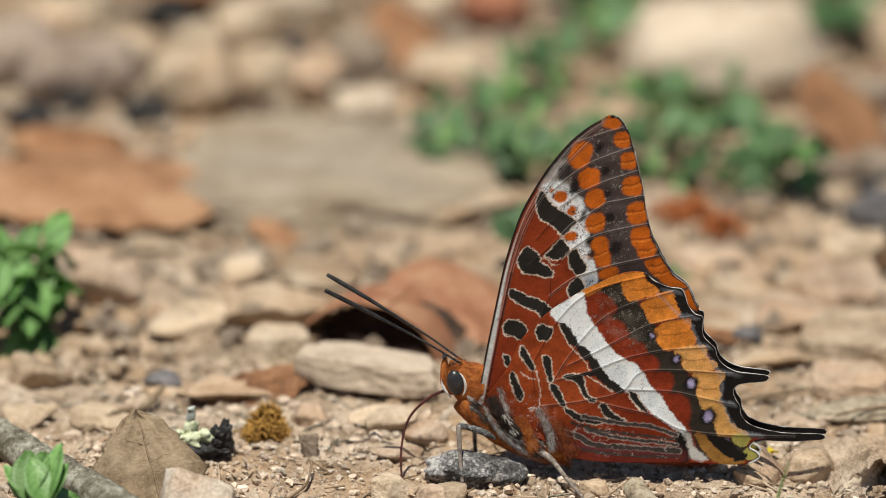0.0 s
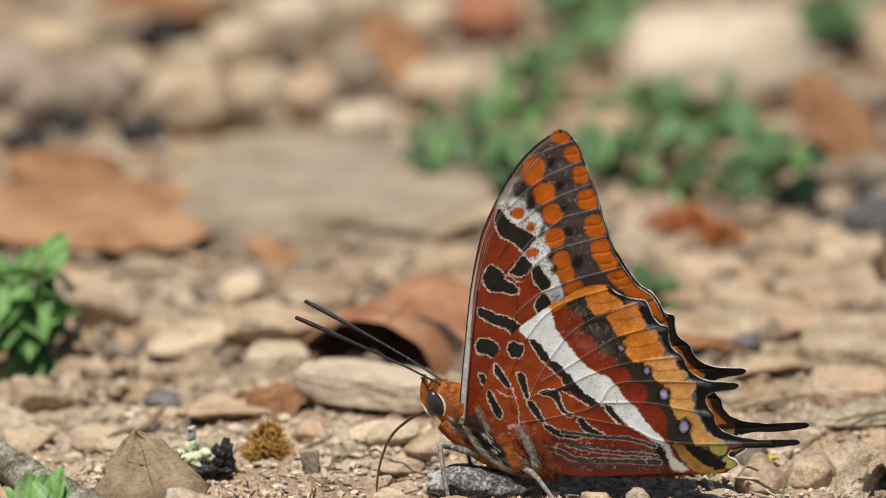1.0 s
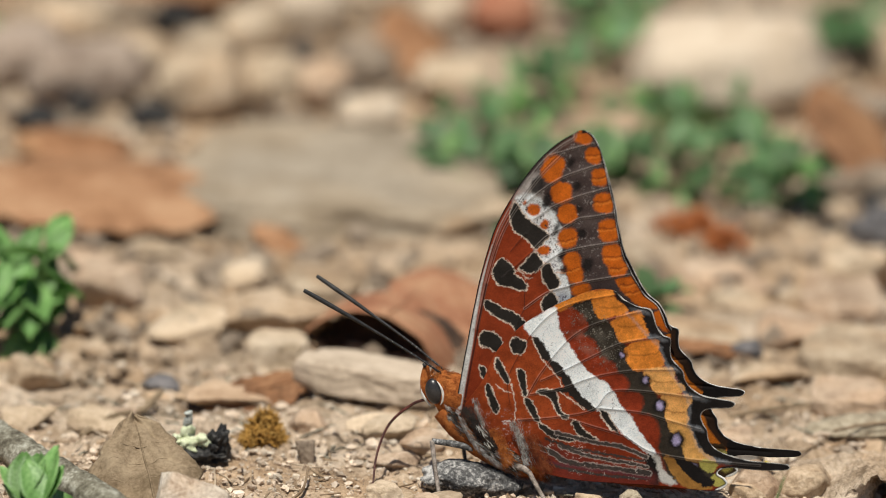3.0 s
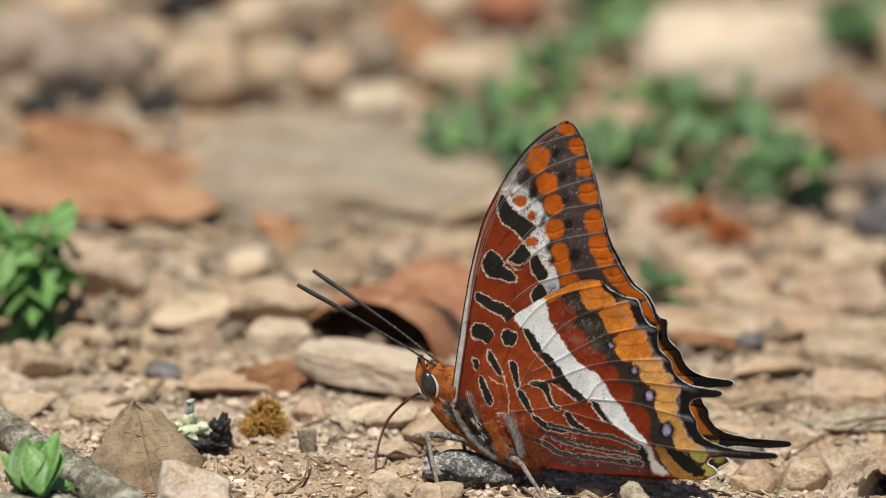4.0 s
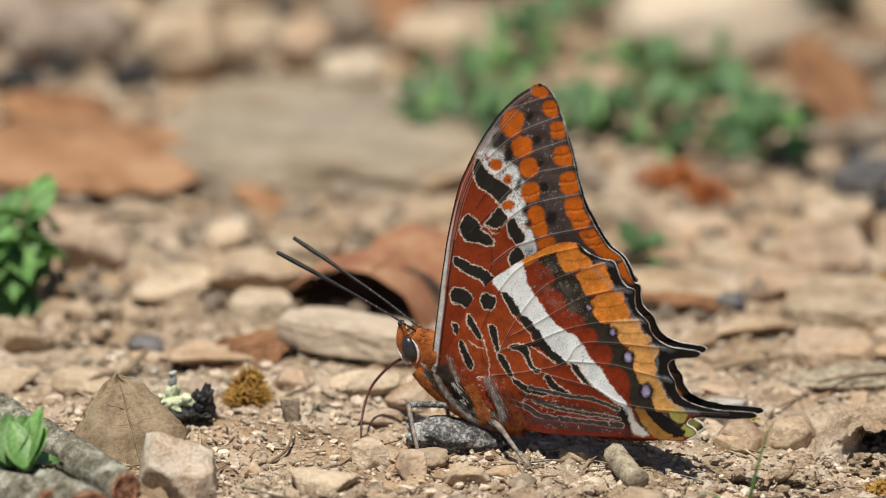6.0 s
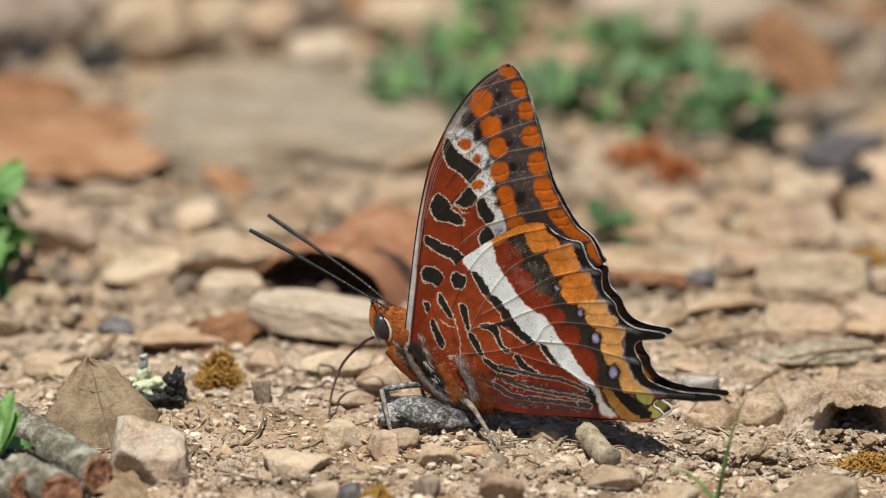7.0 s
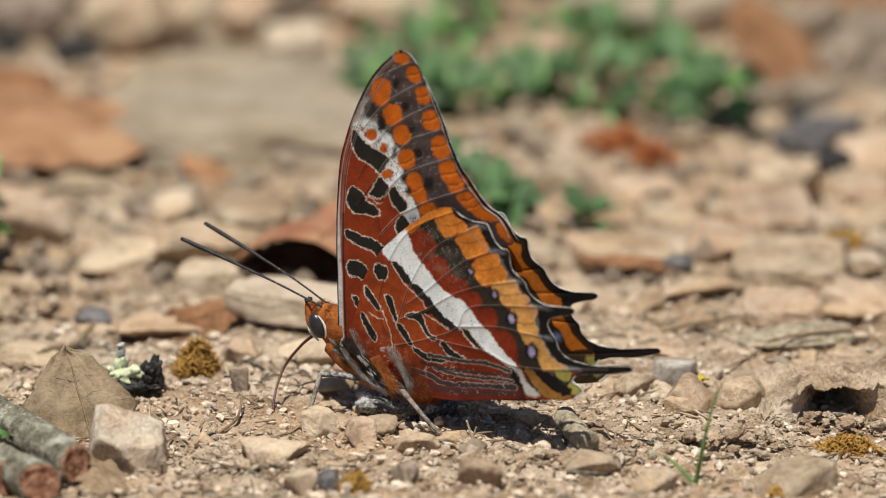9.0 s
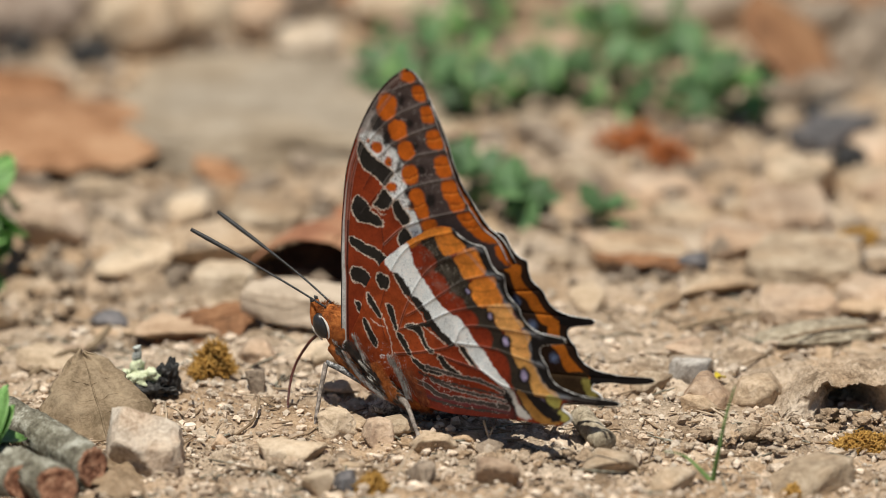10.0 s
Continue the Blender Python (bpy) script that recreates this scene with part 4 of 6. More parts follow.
def combed(parent, label, material, count, start, end, wide, out, length, seed, thick=0.019, curve=0.0):
    """Fine hairs that lie on the wing root, combed along a line of the wing's board."""
    rnd = np.random.RandomState(seed)
    p, q = np.array(start, float), np.array(end, float)
    way = (q - p) / np.linalg.norm(q - p)
    verts, faces = [], []
    for _ in range(count):
        t, w = rnd.rand(), rnd.normal() * 0.5
        w = max(-1, min(1, w))
        root = p + (q - p) * t + np.array([-way[1], way[0]]) * (w * wide + curve * math.sin(math.pi * t))
        lean = way + np.array([-way[1], way[0]]) * (0.09 * rnd.normal() + 0.12 * w)
        long = length * (0.6 + 0.8 * rnd.rand())
        line = []
        for k, rise_by in ((0, 0), (0.5, 0.07), (1, 0.0)):
            x, y = root + lean * long * k / 0.08 + np.array([0, 2.0 * k * k])
            u, v, _ = on_board(x, y, False)
            line.append(np.array([-float(u), out + rise_by + 0.08 * rnd.rand() + 0.25 * (1 - w * w), float(v)]))
        side = np.cross(line[1] - line[0], (0, 1.0, 0))
        side = side / (np.linalg.norm(side) + 1e-9) * thick * (0.7 + 0.6 * rnd.rand())
        b = len(verts)
        verts += [c * MM for c in (line[0] - side, line[0] + side, line[1] + side * 0.8, line[1] - side * 0.8, line[2], line[0] - np.array([0, 0.05, 0]))]
        faces += [(b, b + 1, b + 2, b + 3), (b + 3, b + 2, b + 4), (b + 1, b + 5, b + 2), (b + 5, b, b + 3)]
    return piece("fur", verts, faces, material, parent, label)


COLLAR = ((10.4, 0, 4.6), (9.0, 0, 4.3), (7.4, 0, 3.6), (5.6, 0, 2.6))
CH, CW = (2.0, 3.1, 3.3, 2.2), (1.4, 1.85, 1.8, 1.2)
THORAX = ((9.5, 0, 2.2), (7.0, 0, 0.3), (3.6, 0, -1.8), (-0.6, 0, -3.6), (-5.0, 0, -4.4))
TH, TW = (1.8, 2.2, 2.4, 2.2, 1.5), (1.5, 2.2, 2.5, 2.3, 1.6)
ABDOMEN = ((-4.0, 0, -1.2), (-10.0, 0, -2.6), (-17.0, 0, -3.6), (-24.0, 0, -3.8))
HEAD = ((8.4, 0, 4.4), (9.4, 0, 4.7), (10.4, 0, 5.0), (11.2, 0, 5.3), (11.8, 0, 5.7))
thorax = soft_body("thorax", THORAX, TH, TW, fuzz_orange, butterfly, "furry orange brown thorax with grey streaks")
fur("fur", THORAX, TH, TW, 2400, 0.9, (-0.9, 0, -0.4), fuzz_orange, thorax, "orange brown hair", 3, arc=(-180, -22))
fur("fur", THORAX, TH, TW, 2600, 0.9, (-1.0, 0, -0.35), fuzz_dark, thorax, "blackish hair", 14, arc=(-26, 70), span=(0.10, 0.80))
fur("fur", THORAX, TH, TW, 330, 0.8, (-1.0, 0, -0.3), fuzz_grey, thorax, "grey hair streak", 20, arc=(2, 9), span=(0.10, 0.70))
fur("fur", THORAX, TH, TW, 420, 1.0, (-1.0, 0, -0.2), fuzz_orange, thorax, "orange hair under the wing roots", 18, arc=(24, 80), span=(0.2, 0.9))
fur("fur", THORAX, TH, TW, 160, 1.2, (-0.9, 0.1, -0.5), fuzz_grey, thorax, "long grey hair", 5, arc=(-40, 40), span=(0.58, 0.80))
fur("fur", THORAX, TH, TW, 60, 1.0, (-0.9, 0.15, 0.25), fuzz_grey, thorax, "long grey hair over the wing roots", 19, arc=(25, 70), span=(0.3, 0.85))
combed(thorax, "black hair at the wing roots", fuzz_dark, 1500, (750, 618), (806, 690), 11, 2.35, 0.7, 31)
combed(thorax, "brown hair at the wing roots", fuzz_orange, 900, (800, 655), (830, 716), 11, 2.3, 0.9, 32)
combed(thorax, "silver hair along the thorax", fuzz_silver, 340, (742, 632), (812, 716), 4, 2.5, 1.0, 33, curve=9)
combed(thorax, "silver hair over the wing root", fuzz_silver, 330, (830, 640), (860, 716), 6, 2.25, 1.0, 34, curve=-5)
combed(thorax, "grey hair over the wing root", fuzz_grey, 200, (836, 640), (866, 716), 9, 2.2, 1.0, 35)
combed(thorax, "white scale tufts", ivory, 45, (776, 648), (790, 666), 5, 2.75, 0.5, 36)
combed(thorax, "white scale tufts", ivory, 26, (790, 678), (800, 686), 4, 2.75, 0.4, 37)
combed(thorax, "white scale tufts", ivory, 30, (818, 646), (828, 640), 4, 2.6, 0.4, 38)
combed(thorax, "pale hair below the front mark", fuzz_grey, 160, (766, 600), (784, 648), 5, 2.35, 0.9, 39)
combed(thorax, "rust hair on the hind folds", fuzz_rust, 700, (858, 664), (896, 730), 14, 2.1, 0.9, 40)
collar = soft_body("collar", COLLAR, CH, CW, fuzz_orange, butterfly, "orange furry collar behind the head")
fur("fur", COLLAR, CH, CW, 1500, 0.7, (-0.8, 0, 0.1), fuzz_orange, collar, "short orange hair", 16)
fur("fur", COLLAR, CH, CW, 60, 0.9, (-0.8, 0, -0.4), ivory, collar, "white hair spots", 17, arc=(-40, -18), span=(0.3, 0.5))
abdomen = soft_body("abdomen", ABDOMEN, (2.2, 2.0, 1.7, 0.9), (1.5, 1.3, 1.1, 0.6), fuzz_rust, butterfly, "rust brown abdomen between the wings")
fur("fur", ABDOMEN, (2.2, 2.0, 1.7, 0.9), (1.5, 1.3, 1.1, 0.6), 500, 1.4, (-1.0, 0, -0.2), fuzz_rust, abdomen, "rust brown hair", 6, arc=(-170, 10))
head = soft_body("head", HEAD, (1.6, 2.3, 2.6, 2.0, 0.8), (1.4, 1.75, 1.75, 1.3, 0.6), fuzz_orange, butterfly, "small orange head")
fur("fur", HEAD, (1.6, 2.3, 2.6, 2.0, 0.8), (1.4, 1.75, 1.75, 1.3, 0.6), 420, 0.8, (-0.4, 0, 0.5), fuzz_orange, head, "short orange hair", 7, arc=(20, 160))


def ball(name, centre, size, material, parent, label="", turn=0):
    bm = bmesh.new()
    bmesh.ops.create_uvsphere(bm, u_segments=28, v_segments=18, radius=1)
    m = Matrix.Translation([c * MM for c in centre]) @ Euler((0, radians(turn), 0)).to_matrix().to_4x4() @ Matrix.Diagonal((*[s * MM for s in size], 1))
    bmesh.ops.transform(bm, matrix=m, verts=bm.verts)
    me = bpy.data.meshes.new(name)
    bm.to_mesh(me)
    bm.free()
    me.shade_smooth()
    me.materials.append(material)
    ob = new(name, me)
    ob.parent = parent
    return tagged(ob, label) if label else ob


for side in (1, -1):
    ball("eye", (10.55, 1.35 * side, 4.75), (1.18, 1.0, 1.8), eye_black, head, "glossy dark compound eye", 14)
    ring = [(10.5 + 1.28 * math.cos(a) + 0.42 * math.sin(a), side * 1.75, 4.75 + 1.9 * math.sin(a)) for a in np.linspace(radians(125), radians(240), 16)]
    tube("eye_ring", mm(ring), [0.05 * MM, 0.15 * MM, 0.2 * MM, 0.16 * MM, 0.05 * MM], ivory, head, "white crescent behind the eye", sides=8)
    palp = spline([(11.2, 0.6 * side, 2.9), (12.0, 0.6 * side, 4.4), (12.2, 0.55 * side, 6.2), (12.2, 0.5 * side, 7.7)], 6)
    tube("palp", mm(palp), [0.35 * MM, 0.6 * MM, 0.55 * MM, 0.25 * MM], fuzz_orange, head, "orange palp with a pale front", sides=10)
    tube("palp_tip", mm([(12.2, 0.5 * side, 7.5), (12.25, 0.5 * side, 7.9), (12.55, 0.5 * side, 8.1)]), [0.25 * MM, 0.28 * MM, 0.1 * MM], horn_black, head, "black palp tip", sides=8)
    tube("palp_stripe", mm(spline([(11.0, 0.95 * side, 2.4), (12.1, 0.95 * side, 3.8), (12.5, 0.85 * side, 5.6)], 5)), [0.1 * MM, 0.26 * MM, 0.1 * MM], ivory, head, "white stripe", sides=8)
    stem = spline([(9.9, 0.7 * side, 7.2), (15.0, 1.5 * side, 10.2), (22.2, 2.4 * side, 13.9), (28.8, 3.2 * side, 17.1)], 10)
    antenna = tube("antenna", mm(stem), [0.16 * MM, 0.14 * MM, 0.14 * MM, 0.15 * MM, 0.20 * MM, 0.29 * MM, 0.33 * MM, 0.26 * MM], horn_black, butterfly, "thin black antenna thickening into a club", sides=10)
    rings = []
    for i in range(2, len(stem) - 4):
        p, q = stem[i], stem[i + 1]
        v, f = tube_data(mm([p + (q - p) * 0.3, p + (q - p) * 0.42]), [0.165 * MM] * 2, 8)
        rings.append((v, f))
    vv, ff = [], []
    for v, f in rings:
        b = len(vv)
        vv += v
        ff += [tuple(i + b for i in g) for g in f]
    piece("antenna_rings", vv, ff, leg_dark, antenna, "fine pale rings")

TONGUE_ROOT = (11.8, 0.0, 3.0)
tongue = tube("proboscis", mm(spline([(0, 0, 0), (2.0, 0.3, -1.3), (4.3, 1.6, -4.3), (4.6, 4.3, -7.9), (3.57, 7.24, -11.6)], 8)), [0.22 * MM, 0.20 * MM, 0.17 * MM, 0.13 * MM], tongue_red, butterfly, "dark red proboscis touching the soil", sides=8)
tongue.location = [v * MM for v in TONGUE_ROOT]


def leg(hip, knee, ankle, foot, dark):
    """A leg whose joint with the body is its origin: thigh, shin and foot."""
    hip, knee, ankle, foot = (np.array(p, float) for p in (hip, knee, ankle, foot))
    a, b, c = knee - hip, ankle - hip, foot - hip
    thigh = tube("leg", mm(spline([np.zeros(3), a * 0.5 + np.array([0, 0, 0.15]), a], 6)), [0.40 * MM, 0.46 * MM, 0.36 * MM], leg_dark if dark else leg_grey, butterfly, "grey speckled leg", sides=10, rough=0.08)
    thigh.location = [v * MM for v in hip]
    shin = tube("shin", mm(spline([np.zeros(3), (b - a) * 0.5 + np.array([0.1, 0, 0]), b - a], 6)), [0.36 * MM, 0.30 * MM, 0.27 * MM], leg_grey, thigh, sides=10, rough=0.08)
    shin.location = [v * MM for v in a]
    toe = spline([b - a, (b + c) / 2 - a + np.array([0, 0, 0.1]), c - a], 5)
    v, f = tube_data(mm(toe), [0.26 * MM, 0.20 * MM, 0.16 * MM, 0.08 * MM], 8)
    me = shin.data
    old = [tuple(q.co) for q in me.vertices]
    of = [tuple(q.vertices) for q in me.polygons]
    shin.data = mesh_from("shin", old + [tuple(q) for q in v], of + [tuple(i + len(old) for i in g) for g in f], leg_grey)
    return thigh, shin


front_leg, front_shin = leg((4.6, 1.9, -2.4), (9.8, 4.0, -1.8), (6.4, 8.0, -7.7), (5.9, 8.6, -8.5), True)
mid_leg, mid_shin = leg((-1.4, 1.9, -4.0), (-3.6, 3.6, -4.6), (-9.0, 6.7, -8.0), (-9.8, 7.2, -8.5), False)
far_front_leg, far_front_shin = leg((4.6, -1.9, -2.4), (7.6, -3.6, -2.4), (7.2, -5.2, -7.6), (8.0, -5.6, -8.4), True)
far_mid_leg, far_mid_shin = leg((-1.2, -1.9, -4.0), (-2.6, -3.8, -4.3), (-5.6, -6.2, -7.8), (-6.6, -6.8, -8.4), False)


# ---------------------------------------------------------------- leaf litter, plants and other things on the ground
def height(x, y):
    return float(rise(x * MM, y * MM)) / MM


def shell(name, grid, thick, material, parent=None, label=""):
    """A closed thin shell from a grid of points (rows, columns, 3) in millimetres."""
    g = np.array(grid, float)
    r, c = g.shape[:2]
    nu = np.cross(np.gradient(g, axis=0), np.gradient(g, axis=1))
    nu /= np.linalg.norm(nu, axis=2)[..., None] + 1e-9
    top, bot = (g + nu * thick / 2).reshape(-1, 3), (g - nu * thick / 2).reshape(-1, 3)
    n = r * c
    faces = []
    for i in range(r - 1):
        for j in range(c - 1):
            a = i * c + j
            faces.append((a, a + c, a + c + 1, a + 1))
            faces.append((a + n, a + 1 + n, a + c + 1 + n, a + c + n))
    rim = [j for j in range(c)] + [i * c + c - 1 for i in range(1, r)] + [(r - 1) * c + j for j in range(c - 2, -1, -1)] + [i * c for i in range(r - 2, 0, -1)]
    for a, b in zip(rim, rim[1:] + rim[:1]):
        faces.append((a, b, b + n, a + n))
    return piece(name, np.vstack([top, bot]) * MM, faces, material, parent, label)


def dead_leaf(x, y, long, wide, curl, bend, turn, material, label, lift=0.0, tilt=(0, 0), seed=0, wavy=0.4, blunt=0.55, ragged=0.08, veins=True, cut=0.0, hood=0.0, cupped=False):
    """A dry leaf: rolled by curl degrees about its midrib, bent along it. Millimetres."""
    rows, cols = 44, 26
    s, q = np.linspace(cut, 1, rows)[:, None], np.linspace(-1, 1, cols)[None]
    half = wide / 2 * np.clip(np.sin(math.pi * np.clip(s, 0.012, 0.99)), 0, 1) ** blunt
    half = half * (1 + ragged * 2 * fractal(s * 9 + seed, q * 0 + np.sign(q) * 3, 3))
    a = radians(curl) * q / 2
    rad = half / max(radians(curl) / 2, 0.05)
    px = np.sin(a) * rad
    pz = (np.cos(a) - 1) * rad + bend * (1 - (2 * s - 1) ** 2) + wavy * fractal(s * 5 + seed, q * 2 + seed, 3) * 2
    py = (s - 0.5) * long - hood * (pz - pz.min()) * (1 - s)
    grid = np.stack([px, py, pz], -1)
    low = grid[..., 2].min()
    thing = new("dead_leaf")
    thing.matrix_basis = pose(x * MM, y * MM, (height(x, y) + lift - low * 0.85) * MM, tilt[0], tilt[1], turn)
    if cupped:
        thing.matrix_basis = pose(x * MM, y * MM, (height(x, y) + lift + grid[..., 2].max()) * MM, tilt[0], tilt[1], turn) @ pose(0, 0, 0, 0, 180, 0)
    tagged(thing, label, "leaf", group="dead leaves")
    shell("blade", grid, 0.16, material, thing)
    c = cols // 2
    rib = (grid[1:-1, c - 1] + grid[1:-1, c]) / 2 + np.array([0, 0, 0.12])
    tube("midrib", rib * MM, [0.22 * MM, 0.16 * MM, 0.07 * MM], material, thing, sides=6)
    if veins:
        for k in range(6, rows - 8, 6):
            for sgn in (-1, 1):
                line = []
                for i in range(9):
                    col = min(max(int(round(c + sgn * i * (cols / 2 - 1) / 8.5)), 0), cols - 1)
                    row = min(k + int(i * 0.6), rows - 1)
                    line.append(grid[row, col] + np.array([0, 0, 0.07]))
                tube("leaf_vein", np.array(line) * MM, [0.06 * MM, 0.03 * MM], material, thing, sides=5)
    return thing


def leaf_mesh(name, long, wide, material, cup=0.12, notch=0.0, point=0.6):
    rows, cols = 11, 7
    s, q = np.linspace(0, 1, rows)[:, None], np.linspace(-1, 1, cols)[None]
    half = wide / 2 * np.clip(np.sin(math.pi * np.clip(s ** point, 0.02, 0.985)), 0, 1) ** 0.75
    px, py = q * half, s * long - notch * long * (1 - np.abs(q)) * s ** 6
    pz = cup * wide * (np.abs(q) ** 1.5) - 0.25 * long * s ** 2 + 0 * q
    g = np.stack([px, py, pz], -1)
    ob = shell(name, g, 0.09, material)
    me = ob.data
    bpy.data.objects.remove(ob)
    return me


OVAL = leaf_mesh("leaf", 5.6, 3.7, leaf_green, notch=0.06, point=1.35)
OVAL_SMALL = leaf_mesh("leaf", 4.0, 2.9, leaf_green, notch=0.05, point=1.3)
OVAL_YOUNG = leaf_mesh("leaf", 3.6, 2.4, leaf_bright, notch=0.05, point=1.3)
LANCE = leaf_mesh("leaf", 6.5, 3.3, leaf_bright, cup=0.2, point=0.95)
BROAD = leaf_mesh("leaf", 9.0, 6.0, leaf_bright, cup=0.1, point=0.9)


def weed(x, y, shoots, spread, tall, meshes, label, seed, trefoil=True, scale=1.0, lean=(0, 0), pitch=(0, 38), facing=0.0):
    """A low plant: thin shoots that carry small leaves."""
    rnd = random.Random(seed)
    thing = new("weed")
    thing.matrix_basis = pose(x * MM, y * MM, (height(x, y) - 0.2) * MM)
    tagged(thing, label, "weed", group="green weeds")
    for i in range(shoots):
        ang = rnd.uniform(0, 2 * math.pi)
        out = spread * math.sqrt(rnd.random())
        top = np.array([math.cos(ang) * out + lean[0], math.sin(ang) * out + lean[1], tall * rnd.uniform(0.45, 1.0)])
        base = np.array([rnd.uniform(-0.4, 0.4) * spread * 0.6, rnd.uniform(-0.4, 0.4) * spread * 0.6, 0])
        line = spline([base, base * 0.6 + top * 0.4 + np.array([0, 0, tall * 0.25]), top], 5)
        tube("stem", line * MM, [0.3 * MM, 0.2 * MM, 0.14 * MM], stem_green, thing, sides=6)
        if trefoil:
            spots = [(top, ang + a + rnd.uniform(-0.3, 0.3)) for a in (-2.1, 0, 2.1)]
            mid = line[len(line) // 2]
            spots += [(mid, rnd.uniform(0, 6.28))] if rnd.random() < 0.6 else []
        else:
            spots = []
            for k in range(2, len(line), 2):
                for a in (0, math.pi):
                    spots.append((line[k], ang + a + k * 1.57 + rnd.uniform(-0.3, 0.3)))
        for p, a in spots:
            leaf = new("leaf", rnd.choice(meshes))
            leaf.parent = thing
            size = scale * rnd.uniform(0.7, 1.15)
            tip, side = rnd.uniform(*pitch), math.degrees(a) - 90
            if rnd.random() < facing:
                tip, side = rnd.uniform(35, 75), rnd.uniform(-60, 60)
            leaf.matrix_basis = pose(*(c * MM for c in p), tip, rnd.uniform(-28, 28), side) @ Matrix.Diagonal((size, size, size, 1))
    return thing


def clod(name, x, y, w, d, h, material, label, category, seed, turn=0, rough=0.28, sink=0.2, detail=5):
    """A crumbling lump."""
    bm = bmesh.new()
    bmesh.ops.create_icosphere(bm, subdivisions=detail, radius=0.5)
    for v in bm.verts:
        q = Vector((v.co.x * w, v.co.y * d, v.co.z * h)) / 3.2
        r = 1 + rough * (noise.fractal(v.co * 2.2 + Vector((seed, 0, 0)), 0.9, 2.1, 3) + 0.55 * noise.fractal(q + Vector((0, seed, 0)), 0.75, 2.2, 5))
        v.co = Vector((v.co.x * w, v.co.y * d, max(v.co.z, -0.32) * h)) * r * MM
    me = bpy.data.meshes.new(name)
    bm.to_mesh(me)
    bm.free()
    me.shade_smooth()
    me.materials.append(material)
    ob = new(name, me)
    ob.matrix_basis = pose(x * MM, y * MM, (height(x, y) + h * (0.32 - sink)) * MM, 0, 0, turn)
    return tagged(ob, label, category)


def moss(x, y, w, d, h, material, label, seed, count=1100, long=0.6):
    """A cushion of short curled tufts."""
    rnd = np.random.RandomState(seed)
    verts, faces = [], []
    for _ in range(count):
        a, r = rnd.rand() * 2 * math.pi, math.sqrt(rnd.rand())
        edge = 0.75 + 0.5 * float(GRAIN.at(math.cos(a) * 2 + seed, math.sin(a) * 2))
        px, py = math.cos(a) * r * w / 2 * edge, math.sin(a) * r * d / 2 * edge
        base = np.array([px, py, h * max(0, 1 - r * r) * (0.5 + 0.5 * rnd.rand())])
        way = np.array([px / w, py / d, 0.5]) + 0.55 * rnd.normal(size=3)
        way /= np.linalg.norm(way)
        ln = long * (0.5 + rnd.rand())
        curl = np.cross(way, rnd.normal(size=3)) * 0.5
        v, f = tube_data(mm([base, base + way * ln * 0.5, base + (way + curl) * ln]), [0.15 * MM, 0.13 * MM, 0.04 * MM], 4)
        b = len(verts)
        verts += v
        faces += [tuple(i + b for i in g) for g in f]
    ob = piece("moss", verts, faces, material)
    ob.matrix_basis = pose(x * MM, y * MM, (height(x, y) + 0.1) * MM)
    return tagged(ob, label, "moss")


def rod(name, points, radii, material, label, category="twig", group="", rough=0.1, sides=14, seed=0, n=10):
    path = [(p[0], p[1], p[2] + height(p[0], p[1])) for p in points]
    ob = tube(name, mm(spline(path, n)), [r * MM for r in radii], material, None, "", sides=sides, rough=rough, seed=seed)
    return tagged(ob, label, category, group=group)


# large stones of the middle distance
stone(-24.5, 58, 50, 47, 4.6, 16, 3, sandstone, sink=0.3, label="broad flat grey stone slab bedded in rubble")
stone(-19.3, -35.5, 20.5, 10, 4.8, 16, -14, plank_stone, sink=-0.15, label="flat beige stone plank leaning on small chips", tilt=(0, 3))
stone(-41.2, -92.5, 12.0, 9.0, 9.0, 14, 6, speckled, sink=0.15, label="angular pale limestone block with a speckled face", tilt=(-15, 4))
stone(-21.6, -89.5, 9.5, 9.5, 3.2, 3, 35, cream, sink=0.12, label="flat pinkish stone chip on dry soil", tilt=(0, -10))
stone(-5.0, 44, 16, 12, 3.6, 10, 20, tan)
stone(60, 128, 16, 12, 8, 2, 0, tan)
for x, y, w, d, h, turn, m in ((-62.5, 98, 19, 13, 9, 10, mauve), (-46.5, 92, 13, 11, 9.5, -15, tan), (-36, 99, 12, 11, 8, 20, tan), (-28.5, 101, 9.5, 9, 6.5, 5, pink), (-21.5, 91, 10.5, 9, 4.6, 8, chalk),
                               (-31.3, 133, 11, 9, 8, 0, chalk), (-72, 108, 16, 12, 9, 40, mauve), (-9.5, 106, 12, 10, 6, 0, cream), (-45.5, 112, 9, 9, 6, 60, cream), (-22.5, 112, 9, 9, 6.5, -30, grey), (-54.5, 112, 9, 8, 5, 30, tan),
                               (-39, 118, 12, 9, 8, 12, tan), (-2.5, 134, 11, 11, 7, 0, red), (-12, 136, 10, 8, 6, 50, cream), (-66, 124, 14, 10, 7, 15, tan), (-20, 144, 14, 10, 8, 30, cream), (-45, 144, 14, 10, 8, 70, tan)):
    stone(x, y, w, d, h, 15, turn, m, sink=0.02)

# the char and slate lumps are added as the shade of a crevice
for x, y, w, d, h, turn, m in ((51.5, 55, 6, 6, 5.0, 10, char), (54.5, 36, 6, 6, 3.6, 60, char), (50, 45, 6, 5, 3.5, 120, slate), (60, 62, 12, 10, 3, 40, tan), (62, 44, 13, 11, 3.5, 15, pink), (56.5, 52, 9, 7, 5.5, 150, grey)):
    stone(x, y, w, d, h, 2 if m is not char else 4, turn, m, sink=0.25)

